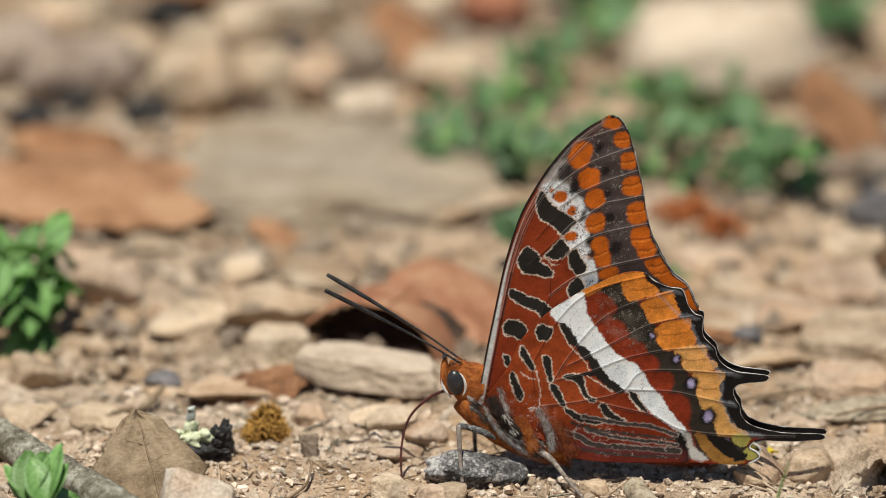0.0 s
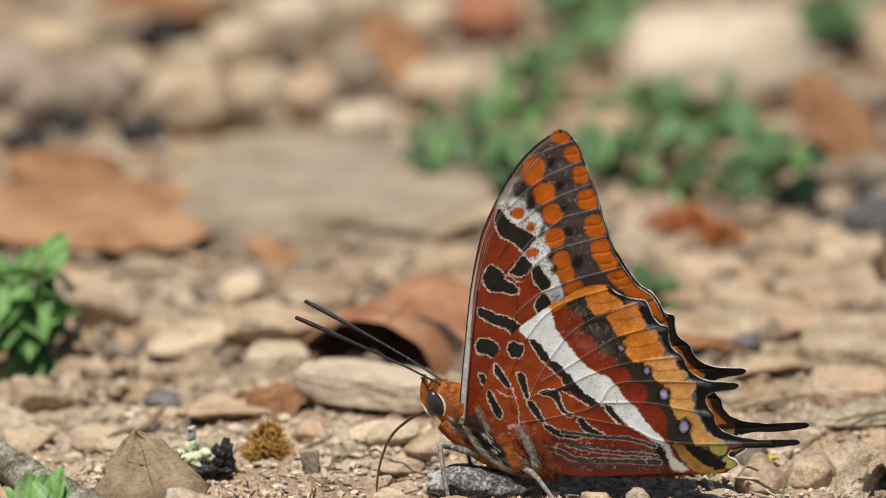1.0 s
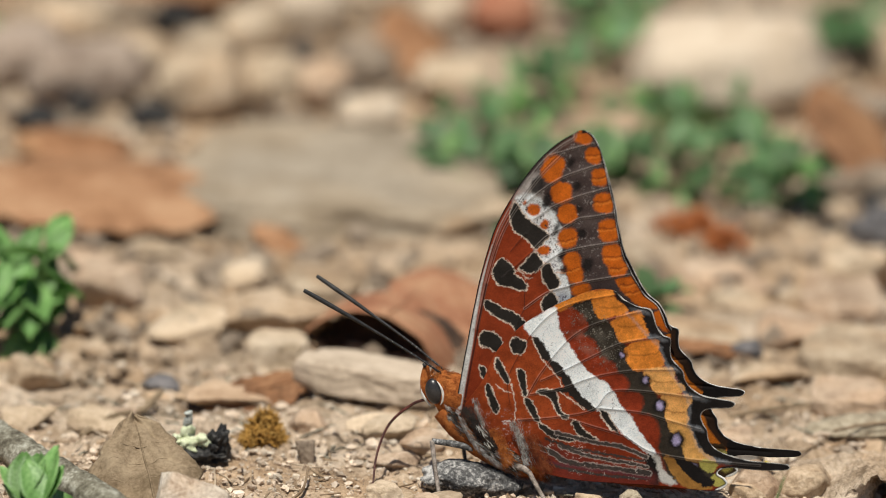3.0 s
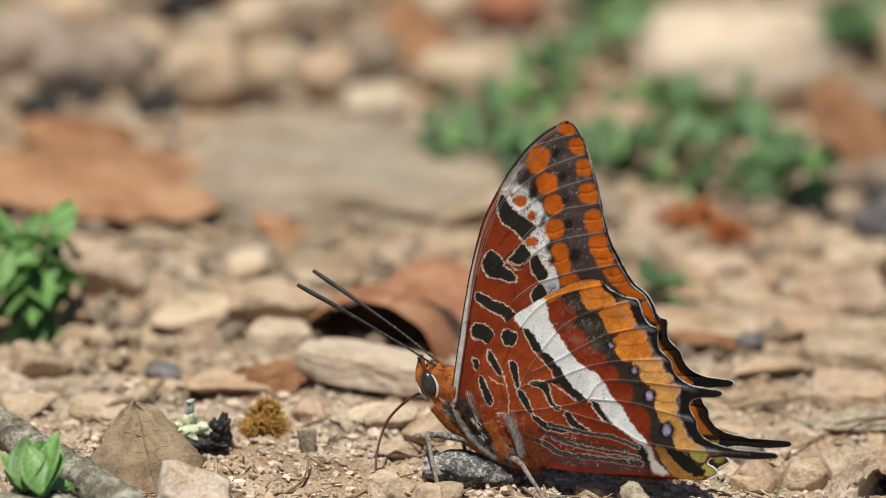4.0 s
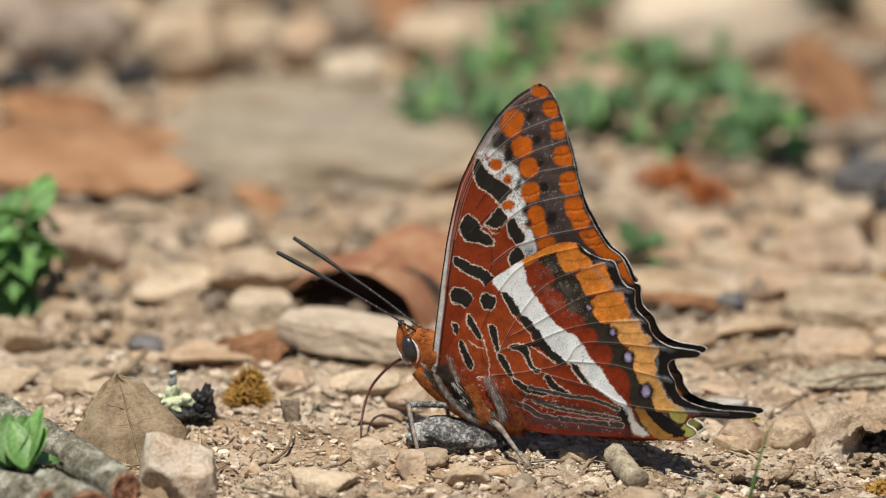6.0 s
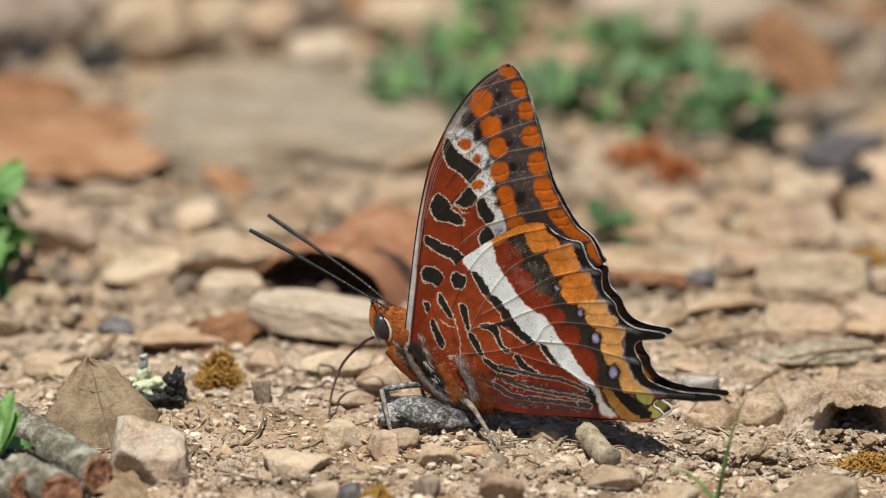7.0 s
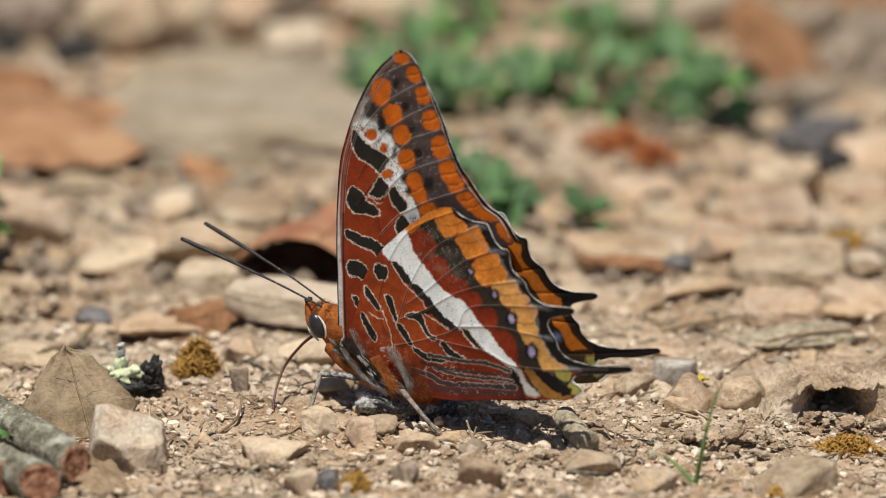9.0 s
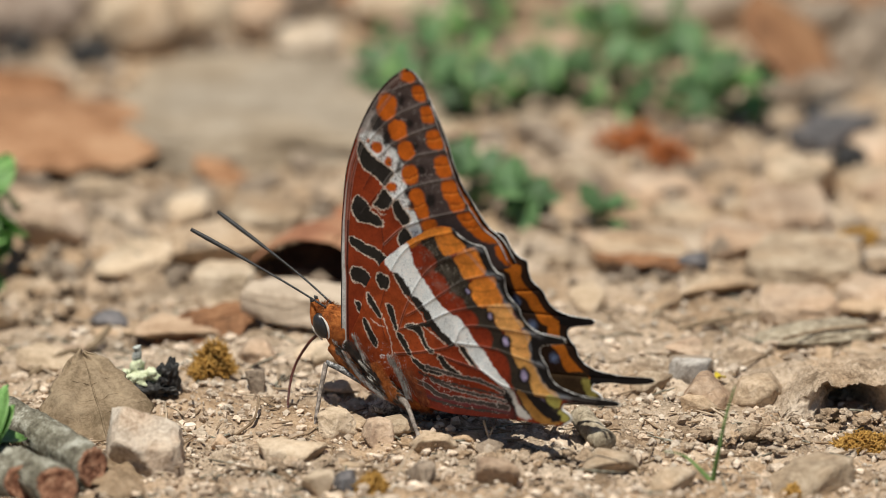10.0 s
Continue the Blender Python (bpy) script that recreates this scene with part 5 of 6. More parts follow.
# broad pale stones about the butterfly
stone(-45.0, -9.4, 11.4, 11.2, 2.4, 1, 0, cream, sink=0.12, tilt=(8, -4))
stone(-37.7, 18.7, 6.8, 12.5, 2.6, 15, 180, cream, sink=0.12, tilt=(7, 4))
stone(-26.6, 14.9, 11.4, 13.3, 2.8, 15, 0, tan, sink=0.12, tilt=(0, 1))
stone(-31.4, -21.0, 9.2, 10.3, 2.2, 14, 0, cream, sink=0.12, tilt=(8, -3))
stone(-50.3, 30.7, 9.8, 7.0, 1.5, 3, 0, tan, sink=0.12, tilt=(7, 2))
stone(-55.2, -45.8, 10.2, 7.2, 1.5, 7, 180, pink, sink=0.12, tilt=(6, 4))
stone(-37.5, -37.3, 13.6, 7.8, 1.7, 10, 0, warm, sink=0.12, tilt=(3, 4))
stone(-58.8, 20.7, 7.6, 6.2, 1.3, 3, 0, pink, sink=0.12, tilt=(8, 0))
stone(-46.9, -35.5, 6.8, 3.4, 0.7, 7, 0, tan, sink=0.12, tilt=(1, -4))
stone(25.5, -6.3, 14.4, 11.2, 2.4, 16, -7, tan, sink=0.12, tilt=(4, 6))
stone(32.5, 13.9, 11.4, 8.1, 1.7, 7, 0, tan, sink=0.12, tilt=(4, 1))
stone(46.0, 8.7, 12.5, 17.2, 3.6, 16, 4, pink, sink=0.12, tilt=(6, 0))
stone(45.0, -12.1, 10.6, 9.7, 2.1, 3, 180, tan, sink=0.12, tilt=(2, -1))
stone(35.8, -22.9, 11.4, 6.6, 1.4, 10, 0, tan, sink=0.12, tilt=(0, -4))
stone(46.4, -31.8, 11.4, 10.9, 2.3, 16, 7, pink, sink=0.12, tilt=(3, -2))
stone(55.4, -13.4, 11.4, 7.2, 1.5, 7, 180, tan, sink=0.12, tilt=(4, 0))
stone(55.3, -30.5, 10.2, 8.6, 1.8, 1, 180, tan, sink=0.12, tilt=(5, 2))
stone(58.6, 29.2, 9.5, 9.4, 2.0, 6, 180, tan, sink=0.12, tilt=(3, -1))
stone(59.2, 12.0, 7.6, 9.4, 2.0, 2, 0, tan, sink=0.12, tilt=(4, 3))
stone(28.4, -26.6, 4.5, 7.5, 1.6, 9, 0, tan, sink=0.12, tilt=(5, 2))
stone(30.4, -48.4, 5.3, 6.9, 1.5, 4, 0, pink, sink=0.12, tilt=(3, 4))
stone(20.1, 3.3, 6.8, 6.2, 1.3, 6, 180, pink, sink=0.12, tilt=(4, -5))
stone(39.1, 12.2, 4.5, 6.2, 1.3, 5, 0, tan, sink=0.12, tilt=(7, 4))
stone(54.0, 38.6, 5.3, 4.7, 1.0, 3, 180, tan, sink=0.12, tilt=(1, -1))

stone(-54.9, -49, 10.5, 10, 2.0, 7, 10, cream, sink=0.15, label="flat pale peach stone on soil")
stone(-32.0, -20.5, 9.2, 9, 4.4, 16, 4, cream, sink=0.12)
stone(-16.5, -52, 8, 6, 3.0, 11, 20, cream, sink=0.15)
stone(-12.5, -58, 7, 6, 2.6, 4, 60, pink, sink=0.2)
stone(-15.5, -64, 7.5, 5, 2.0, 13, 10, pink, sink=0.25)
stone(-16.4, -79.8, 5.6, 4.6, 3.0, 5, 30, cream, sink=0.25)
stone(-10.8, -84.0, 5.0, 4.6, 3.2, 9, 80, pink, sink=0.25)
stone(17.6, -27.5, 5.2, 6, 3.0, 2, 30, cream, sink=0.2)
stone(31.1, -60.4, 6.0, 4, 3.4, 6, 10, grey_pale, sink=0.2)
stone(48.1, -14.0, 17, 16, 3.6, 16, -8, tan, sink=0.2, tilt=(4, 0))
stone(58.0, -25.0, 13, 12, 3.4, 7, 20, pink, sink=0.2, tilt=(4, -3))
stone(39.5, -2.0, 12, 14, 3.2, 10, 12, pink, sink=0.2, tilt=(3, 4))
stone(46.1, -99.5, 12.5, 10, 4.2, 9, 12, tan, sink=0.25, label="broad sandy stone with golden moss")
stone(33.5, -68.0, 8.0, 7, 3.8, 8, 12, pink, sink=0.25)

# dead leaves
dead_leaf(-58.5, 48, 38, 34, 40, 1.8, 80, orange_leaf, "long flat orange brown dead leaf on stones", seed=2, lift=3.0, tilt=(0, 0), blunt=0.3)
dead_leaf(-63.5, 69, 17, 14, 80, 1.5, 78, brown_leaf, "small curled rusty brown dead leaf", seed=9, lift=2.0)
dead_leaf(-33, 36, 9, 10, 60, 0.8, 40, orange_leaf, "small orange dead leaf beside a slab", seed=5, lift=1.0, tilt=(24, 10))
dead_leaf(-7.0, -3, 24, 20, 46, 1.0, 16, red_leaf, "broad brick red dead leaf behind a stone plank", seed=36, lift=2.2, tilt=(12, 10), blunt=0.4)
dead_leaf(-15.8, -13.0, 34, 26, 128, 0.6, -14, red_leaf, "curled brick red dead leaf with a dark hollow", seed=3, lift=0.3, wavy=0.3, blunt=0.4, tilt=(-7, 15), cut=0.3, hood=0.25)
# added blackish sheet: paints the shade within the red leaf's hollow
dead_leaf(-16.0, -13.5, 10, 20, 30, 0.4, -6, hollow_shade, "blackish sheet standing in for shade inside a curled dead leaf", seed=33, lift=0.2, tilt=(58, 0), blunt=0.3, veins=False)
dead_leaf(-33.0, -5.5, 20, 16, 120, 0.6, -82, beige_leaf, "curled beige dead leaf with a brown underside", seed=6, lift=0.3, tilt=(0, -4), cupped=True, blunt=0.4)
dead_leaf(-15.5, 116, 15, 12, 70, 1.5, 30, brown_leaf, "curled orange brown dead leaf", seed=7, lift=4, tilt=(35, 0))
dead_leaf(-51.5, 137, 20, 13, 80, 1.5, 80, brown_leaf, "dark brown curled dead leaf", seed=8, lift=5)
# black lumps added in place of shade in gaps and under the leaf
for x, y, w, h in ((-52.5, 132, 9, 4.5), (-64.5, 90.0, 6, 3.6), (-54.5, 87.5, 8, 2.4), (-71, 83, 8, 3.2), (-25.5, 97.5, 5, 4.5), (-34, 112, 7, 4), (46.5, 77, 6, 3)):
    stone(x, y, w, w, h, 4, 40, char, sink=0.2)
dead_leaf(48.5, 80, 22, 15, 60, 1.5, 35, brown_leaf, "large red brown dead leaf on stones", seed=11, lift=5, tilt=(30, 8))
dead_leaf(-48.2, -77, 21, 15, 60, 1.0, 10, dull_leaf, "dull tan dead leaf propped behind a stone", seed=12, lift=2.0, tilt=(34, -8), ragged=0.22, wavy=0.9, blunt=0.85)
dead_leaf(-45.8, -99.5, 16, 9, 40, 0.6, 22, tan_leaf, "torn tan dead leaf under a stone", seed=22, lift=0.5, ragged=0.3, wavy=0.9, tilt=(6, 6), blunt=0.4)
dead_leaf(26, -13, 15, 4.5, 120, 0.6, 72, brown_leaf, "narrow rolled red brown leaf", seed=13, lift=0.8, veins=False)
dead_leaf(-34, -37, 17, 8, 40, 0.4, -62, brown_leaf, "rusty brown leaf fragment leaning on a chip", seed=14, lift=0.6, tilt=(14, 22), blunt=0.8, ragged=0.15)

dead_leaf(61, 104, 20, 11, 70, 1.5, 75, brown_leaf, "dark brown curled dead leaf among rubble", seed=31, lift=3, tilt=(0, 10))
stone(54.5, 50.0, 11, 9, 4.6, 6, 30, slate, sink=0.15)
for x, y, w, d, h in ((60, 92, 16, 12, 6), (66, 78, 14, 12, 5), (57, 84, 10, 8, 5), (52, 100, 13, 10, 6), (47, 70, 8, 6, 4)):
    stone(x, y, w, d, h, 6, 30 + x * 7, grey)

# weeds
for i, (x, y, n, r, tall) in enumerate(((-11, 64, 3, 5, 6), (-5, 60, 4, 5, 7), (1, 63, 3, 5, 7), (8, 62, 3, 5, 5), (-8, 78, 3, 5, 6), (1, 82, 4, 6, 8), (0, 101, 3, 5, 8), (8, 108, 3, 6, 8), (13, 76, 3, 6, 6),
                                        (18, 66, 3, 4, 6), (25, 72, 4, 5, 7), (33, 72, 3, 4, 7), (38, 62, 4, 4, 8), (43, 56, 4, 4, 9), (21, 90, 4, 5, 8), (29, 88, 4, 5, 8), (36, 78, 2, 3, 6), (31, 56, 2, 4, 4), (14, 124, 3, 7, 8), (-3, 72, 2, 4, 4), (24, 60, 2, 3, 4))):
    weed(x, y, n, r * 1.25, tall, (OVAL, OVAL_SMALL, OVAL_YOUNG), "low green clover-like weed among stones", 20 + i, scale=1.15, pitch=(-60, 40), facing=0.35)
weed(35, 108, 3, 2.4, 9, (OVAL,), "small green weed before a pale rock", 41, scale=1.1, pitch=(-60, 40), facing=0.5)
weed(9, 12, 4, 3.5, 6.5, (OVAL, OVAL_SMALL), "tiny green seedling among pebbles", 42, scale=1.15, pitch=(-60, 40), facing=0.5)
weed(19.0, 9, 2, 2.0, 5.0, (OVAL,), "tiny green seedling among pebbles", 43, scale=1.1, pitch=(-60, 40), facing=0.5)
weed(4, 20, 4, 3.5, 7, (OVAL, OVAL_SMALL), "small green weed among pebbles", 44, pitch=(-60, 40), facing=0.5)
weed(48, 138, 9, 9, 6, (OVAL,), "green weed at the edge of rubble", 45)
weed(10, 146, 9, 10, 5, (OVAL,), "green weed at the edge of rubble", 46)
weed(-65.5, -13, 5, 6, 15, (LANCE,), "upright bright green herb with lance leaves", 47, trefoil=False, scale=1.2, lean=(-1.5, 0), pitch=(-30, 45), facing=0.4)
weed(-63.2, -94.5, 3, 2.4, 6, (BROAD,), "broad-leaved green seedling beside a twig", 48, scale=0.9, lean=(0, -2), pitch=(-25, 15), facing=0.8)
weed(-76, 118, 5, 4, 5, (OVAL,), "small green weed among stones", 49)

# branch pieces with lichened bark and slanting cuts
def branch(points, radii, cut, seed):
    """A piece of branch whose last end is cut across, the cut facing the given way. Millimetres."""
    path = spline([(p[0], p[1], p[2] + height(p[0], p[1])) for p in points], 14)
    sides = 30
    v, f = tube_data(path, radii, sides, rough=0.16, seed=seed)
    v = np.array(v)
    n = len(path)
    way = path[-1] - path[-2]
    way /= np.linalg.norm(way)
    cut = np.array(cut, float) / np.linalg.norm(cut)
    last = v[(n - 1) * sides:n * sides]
    last -= way * ((last - path[-1]) @ cut / (way @ cut))[:, None]
    v[-1] -= cut * 1.2
    rnd = np.random.RandomState(seed + 5)
    for i in range(n - 1):
        ring = v[i * sides:(i + 1) * sides]
        over = np.clip((ring - path[-1]) @ cut + 0.12, 0, None)
        ring -= way * (over / (way @ cut))[:, None]
        knob = 1 + 0.10 * fractal(np.arange(sides) * 0.4 + seed * 7, np.full(sides, i * 0.35), 3)
        ring[:] = path[i] + (ring - path[i]) * knob[:, None]
    thing = piece("branch", v * MM, f, bark)
    tagged(thing, "grey lichened branch piece with a red brown cut end", "branch", group="branch pieces")
    face, quads, rings = [], [], 7
    for k in range(rings):
        q = 0.93 - 0.93 * k / (rings - 0.5)
        for p in last:
            lift = 0.10 + 0.28 * (rnd.rand() - 0.6) + (0.12 if k < 2 else -0.10)
            face.append(path[-1] + (p - path[-1]) * q + cut * lift)
    for p in last:
        face.append(path[-1] + (p - path[-1]) * 0.95 - cut * 0.3)
    for k in range(rings - 1):
        for i in range(sides):
            j = (i + 1) % sides
            quads.append((k * sides + i, k * sides + j, (k + 1) * sides + j, (k + 1) * sides + i))
    for i in range(sides):
        j = (i + 1) % sides
        quads.append((rings * sides + i, rings * sides + j, j, i))
    quads.append(tuple(range((rings - 1) * sides, rings * sides)))
    piece("cut_end", np.array(face) * MM, quads, cut_wood, thing, "red brown cut end")


branch([(-71.4, -57, 1.8), (-63.4, -71, 2.2), (-56.2, -85.5, 2.6), (-48.5, -101.5, 2.7)], (2.3, 2.5, 2.7, 2.7), (0.75, -0.62, 0.2), 1)
branch([(-64.4, -88, 1.0), (-58.8, -98, 1.8), (-53.0, -107.4, 2.2)], (2.5, 2.7, 2.7), (0.12, -0.97, 0.2), 2)
branch([(-73.2, -91, 0.8), (-64.7, -97.5, 1.7), (-57.2, -103.8, 2.4)], (2.3, 2.5, 2.6), (0.3, -0.93, 0.2), 3)
rod("stick", [(16.2, -80.5, 2.0), (17.6, -84.2, 1.8), (19.4, -88.4, 1.4)], (1.5, 1.6, 1.6), bark_pale, "short grey stick stub on gravel", "stick", rough=0.16, seed=5)
rod("twig", [(-58, -54, 0.6), (-54, -50, 1.0), (-50, -45, 1.4), (-47.5, -40, 2.4)], (0.45, 0.6, 0.55, 0.4), dull_leaf, "thin bent brown twig on soil", rough=0.2, sides=8)
rod("twig", [(30, -40, 0.8), (36, -37, 1.2), (43, -34, 1.0)], (0.3, 0.35, 0.2), dull_leaf, "thin brown twig on stones", rough=0.2, sides=8)
rod("twig", [(-30, -80, 0.4), (-27.5, -77, 1.0), (-26.8, -72.5, 2.2)], (0.2, 0.2, 0.12), tan_leaf, "thin dry stalk in soil", rough=0.2, sides=7)
rod("twig", [(44, -48, 2.4), (50, -45, 2.6), (58, -42, 2.2)], (0.2, 0.25, 0.2), tan_leaf, "thin dry stalk on a bark flake", rough=0.2, sides=7)
fork = new("dry_stalk")
tagged(fork, "upright forked dry straw stalk", "stalk")
for path, r in (([(4.4, -85.2, 0.1), (3.8, -85.0, 1.5), (3.2, -84.8, 3.4)], 0.22), ([(4.0, -85.0, 1.0), (4.3, -85.1, 1.9), (4.5, -85.2, 2.6)], 0.14)):
    tube("stalk", mm([(p[0], p[1], p[2] + height(4.4, -85.2)) for p in spline(path, 5)]), [r * MM, r * 0.8 * MM, r * 0.6 * MM], straw, fork, sides=7, rough=0.2)
rod("twig", [(-9, -104, 0.2), (-7.5, -103, 3.0), (-5, -101, 6.5)], (0.25, 0.2, 0.1), straw, "thin dry grass stalk", rough=0.2, sides=7)

# grass blades
for k, (tip, w) in enumerate((((36.5, -98, 12.5), 0.7), ((27.0, -98.5, 3.6), 0.8), ((34.6, -101, 5.5), 0.6))):
    base = np.array([33.4, -100.8, height(33.4, -100.8)])
    tip = np.array(tip)
    line = spline([base, base * 0.45 + tip * 0.55 + np.array([0, 0, 1.2]), tip], 8)
    n = len(line)
    wd = w / 2 * np.linspace(1, 0.12, n)
    grid = np.stack([line + np.array([1, 0.3, 0]) * (q * wd)[:, None] + np.array([0, 0, 0.25]) * (abs(q) * wd)[:, None] for q in (-1, 0, 1)], 1)
    tagged(shell("grass_blade", grid, 0.1, stem_green), "single fresh green grass blade in gravel", "grass", group="grass blades")

# moss, lichen, soil and the dropping on which it feeds
moss(-33.0, -56, 8.5, 8, 4.4, moss_gold, "golden brown dry moss tuft on soil", 1, 900, 0.95)
moss(54, -84, 11, 6, 2.4, moss_gold, "golden brown dry moss on soil edge", 2)
moss(-11.4, -105, 5.5, 4, 2.6, moss_gold, "rusty gold moss tuft on gravel", 3, 600)
for k, (x, y, w, d) in enumerate(((22.5, 43, 7, 5), (29.5, 38.5, 8.5, 7), (26, 46, 6, 5))):
    moss(x, y, w, d, 2.6, moss_rust, "rust red dry moss tuft before green weeds", 40 + k, 260, 1.2)
moss(44, -103, 3.5, 3, 1.6, moss_gold, "tiny golden moss tuft on a stone", 5, 300)
moss(55.5, -1.0, 9, 6, 2.0, moss_gold, "orange brown dry moss between stones", 6, 700)
CRUMBS = []
for k in range(5):
    c = clod("crumb", 0, 0, 1000, 900, 800, soil, "", "", 60 + k, 0, rough=0.5, detail=4)
    CRUMBS.append(c.data)
    bpy.data.objects.remove(c)


def soil_heap(x, y, w, d, h, count, label, seed, biggest=6.0):
    """A heap of crumbling soil lumps."""
    r = random.Random(seed)
    heap = new("soil_clod")
    heap.matrix_basis = Matrix.Translation((x * MM, y * MM, height(x, y) * MM))
    tagged(heap, label, "soil clod")
    for _ in range(count):
        a, q = r.uniform(0, 6.28), math.sqrt(r.random())
        size = biggest * (0.3 + 0.7 * r.random() ** 2)
        c = new("crumb", r.choice(CRUMBS))
        c.parent = heap
        px, py = math.cos(a) * q * w / 2, math.sin(a) * q * d / 2
        z = max(0, 1 - q * q) * h * r.uniform(0.5, 0.9) + size * 0.15
        s = size * MM
        c.matrix_basis = pose(px * MM, py * MM, z * MM, r.uniform(-25, 25), r.uniform(-25, 25), r.uniform(0, 360)) @ Matrix.Diagonal((s * r.uniform(0.8, 1.3), s * r.uniform(0.8, 1.2), s * r.uniform(0.6, 0.9), 1))
    return heap


def soil_shelf(x, y, w, d, h, label, seed, turn=0):
    """A crust of hard soil with a crumbled, undercut front and hollows below its lip."""
    nx, nr = 220, 80
    u = np.linspace(-1, 1, nx)[:, None]
    # across: from the back edge over the top to the lip, then in and down below it
    s = np.linspace(0, 1, nr)[None]
    top = np.clip(s / 0.55, 0, 1)
    face = np.clip((s - 0.55) / 0.45, 0, 1)
    lip = 0.72 + 0.36 * fractal(u * 2.2 + seed, u * 0 + 4, 3)
    hollow = 0.10 + 0.12 * fractal(u * 3 + seed + 8, u * 0 + 1, 3) + 0.75 * np.exp(-((u + 0.40) / 0.17) ** 2)
    py = d / 2 - (d / 2 + lip * d / 2) * top + hollow * d * 0.75 * np.sin(math.pi * np.clip(face * 0.62, 0, 1)) - 0.12 * d * face
    pz = h * (0.30 + 0.70 * np.sin(np.clip(top * 1.25, 0, 1.25) * 1.26) * (1 - 0.25 * top)) * (1 - face ** 1.3) - 0.8 * face
    pz = pz * np.clip(1.25 * (1 - u ** 4), 0.05, 1)
    px = u * w / 2 + 0 * s
    g = np.stack([px + 0 * py, py + 0 * px, pz + 0 * px], -1)
    g[..., 0] += 1.1 * fractal(g[..., 0] / 3 + seed, g[..., 1] / 3 + s * 9, 4)
    g[..., 1] += 1.3 * fractal(g[..., 0] / 2.6 + seed + 5, g[..., 2] / 2.2 + s * 7, 4)
    g[..., 2] += (1.6 * fractal(g[..., 0] / 2.2 + seed + 9, g[..., 1] / 2.2 + s * 3, 5) + 0.9 * np.abs(fractal(g[..., 0] / 0.9 + seed, g[..., 1] / 0.9 + s * 5, 3))) * np.clip(top * 3, 0, 1)
    verts = g.reshape(-1, 3) * MM
    i = (np.arange(nx - 1)[:, None] * nr + np.arange(nr - 1)[None]).ravel()
    ob = piece("soil_clod", verts, np.stack([i, i + 1, i + nr + 1, i + nr], -1).tolist(), soil)
    ob.matrix_basis = pose(x * MM, y * MM, (height(x, y) - 0.4) * MM, 0, 0, turn)
    return tagged(ob, label, "soil clod")


soil_shelf(57.5, -62, 34, 22, 4.6, "crust of brown soil with a crumbled undercut edge", 3, 16)
soil_heap(50, -74, 20, 8, 1.2, 40, "loose soil crumbs fallen below a crust", 3, 2.4)
soil_heap(-52, -24, 24, 18, 1.2, 36, "low crumbly mound of sandy soil", 5, 2.2)
soil_heap(-51, -60, 9, 7, 3.0, 26, "small heap of brown soil crumbs", 6, 3.2)
soil_heap(36, -84, 20, 10, 1.2, 40, "low crumbly heap of sandy soil", 7, 3.2)
soil_heap(8, -92, 22, 9, 0.8, 40, "scatter of sandy soil crumbs", 8, 2.6)
soil_heap(-20, -97, 20, 9, 0.8, 40, "scatter of sandy soil crumbs", 9, 2.6)
clod("bark_flake", 48.5, -42, 14, 9, 3.0, bark_pale, "grey green bark flake on soil", "bark", 8, 12, rough=0.3, detail=5)
clod("bird_dropping", -4.8, -72.0, 14, 7, 5.2, dropping, "black and white lumpy dropping on soil", "dropping", 21, 4, rough=0.2, sink=0.12)

crust = new("lichen_crust")
crust.matrix_basis = Matrix.Translation((-42.0 * MM, -63.5 * MM, height(-42.0, -63.5) * MM)) @ Matrix.Scale(0.86, 4)
tagged(crust, "pale green lichen on a black crusty flake", "lichen")
for k, (x, y, z, w, d, h, lean) in enumerate(((1.6, -0.6, 1.0, 6.4, 4.0, 2.6, 0), (3.0, -0.2, 3.0, 2.6, 2.0, 4.6, 16), (-1.0, -1.4, 0.7, 4.2, 2.6, 1.4, 0), (4.4, 0.2, 1.8, 1.8, 1.6, 3.4, -14), (2.0, -1.2, 2.0, 2.0, 1.6, 2.4, -20), (-3.6, -0.2, 2.4, 1.2, 1.2, 2.2, -24))):
    c = clod("crust", 0, 0, w, d, h, char, "black flaky crust", "", 30 + k, 20 * k, rough=0.75)
    c.parent = crust
    c.matrix_basis = pose(x * MM, y * MM, z * MM, 0, lean, 30 * k if h < 3 else 0)
for k, (x, y, z, w, d, h) in enumerate(((-2.0, -0.3, 2.8, 4.4, 2.2, 2.4), (0.4, -0.9, 3.6, 3.0, 1.6, 2.2), (-1.4, 0.2, 4.2, 2.2, 1.5, 2.6), (-3.2, -0.6, 3.6, 1.6, 1.2, 1.4), (1.2, -0.8, 2.2, 1.6, 1.2, 1.2), (-1.0, -1.2, 1.9, 1.9, 1.2, 1.2))):
    c = clod("lichen_lobe", 0, 0, w, d, h, lichen_pale, "pale green lichen lobe", "", 50 + k, 0, rough=0.75, detail=4)
    c.parent = crust
    c.matrix_basis = pose(x * MM, y * MM, z * MM, 0, 0, 25 * k - 40)
tube("lichen_stalk", mm(spline([(-1.5, 0.2, 4.4), (-1.7, 0.2, 5.8), (-1.3, 0.1, 7.0), (-1.5, 0.1, 8.0)], 4)), [0.75 * MM, 0.5 * MM, 0.8 * MM, 0.55 * MM, 0.7 * MM], lichen_grey, crust, "pale grey knobbed stalk", rough=0.35)

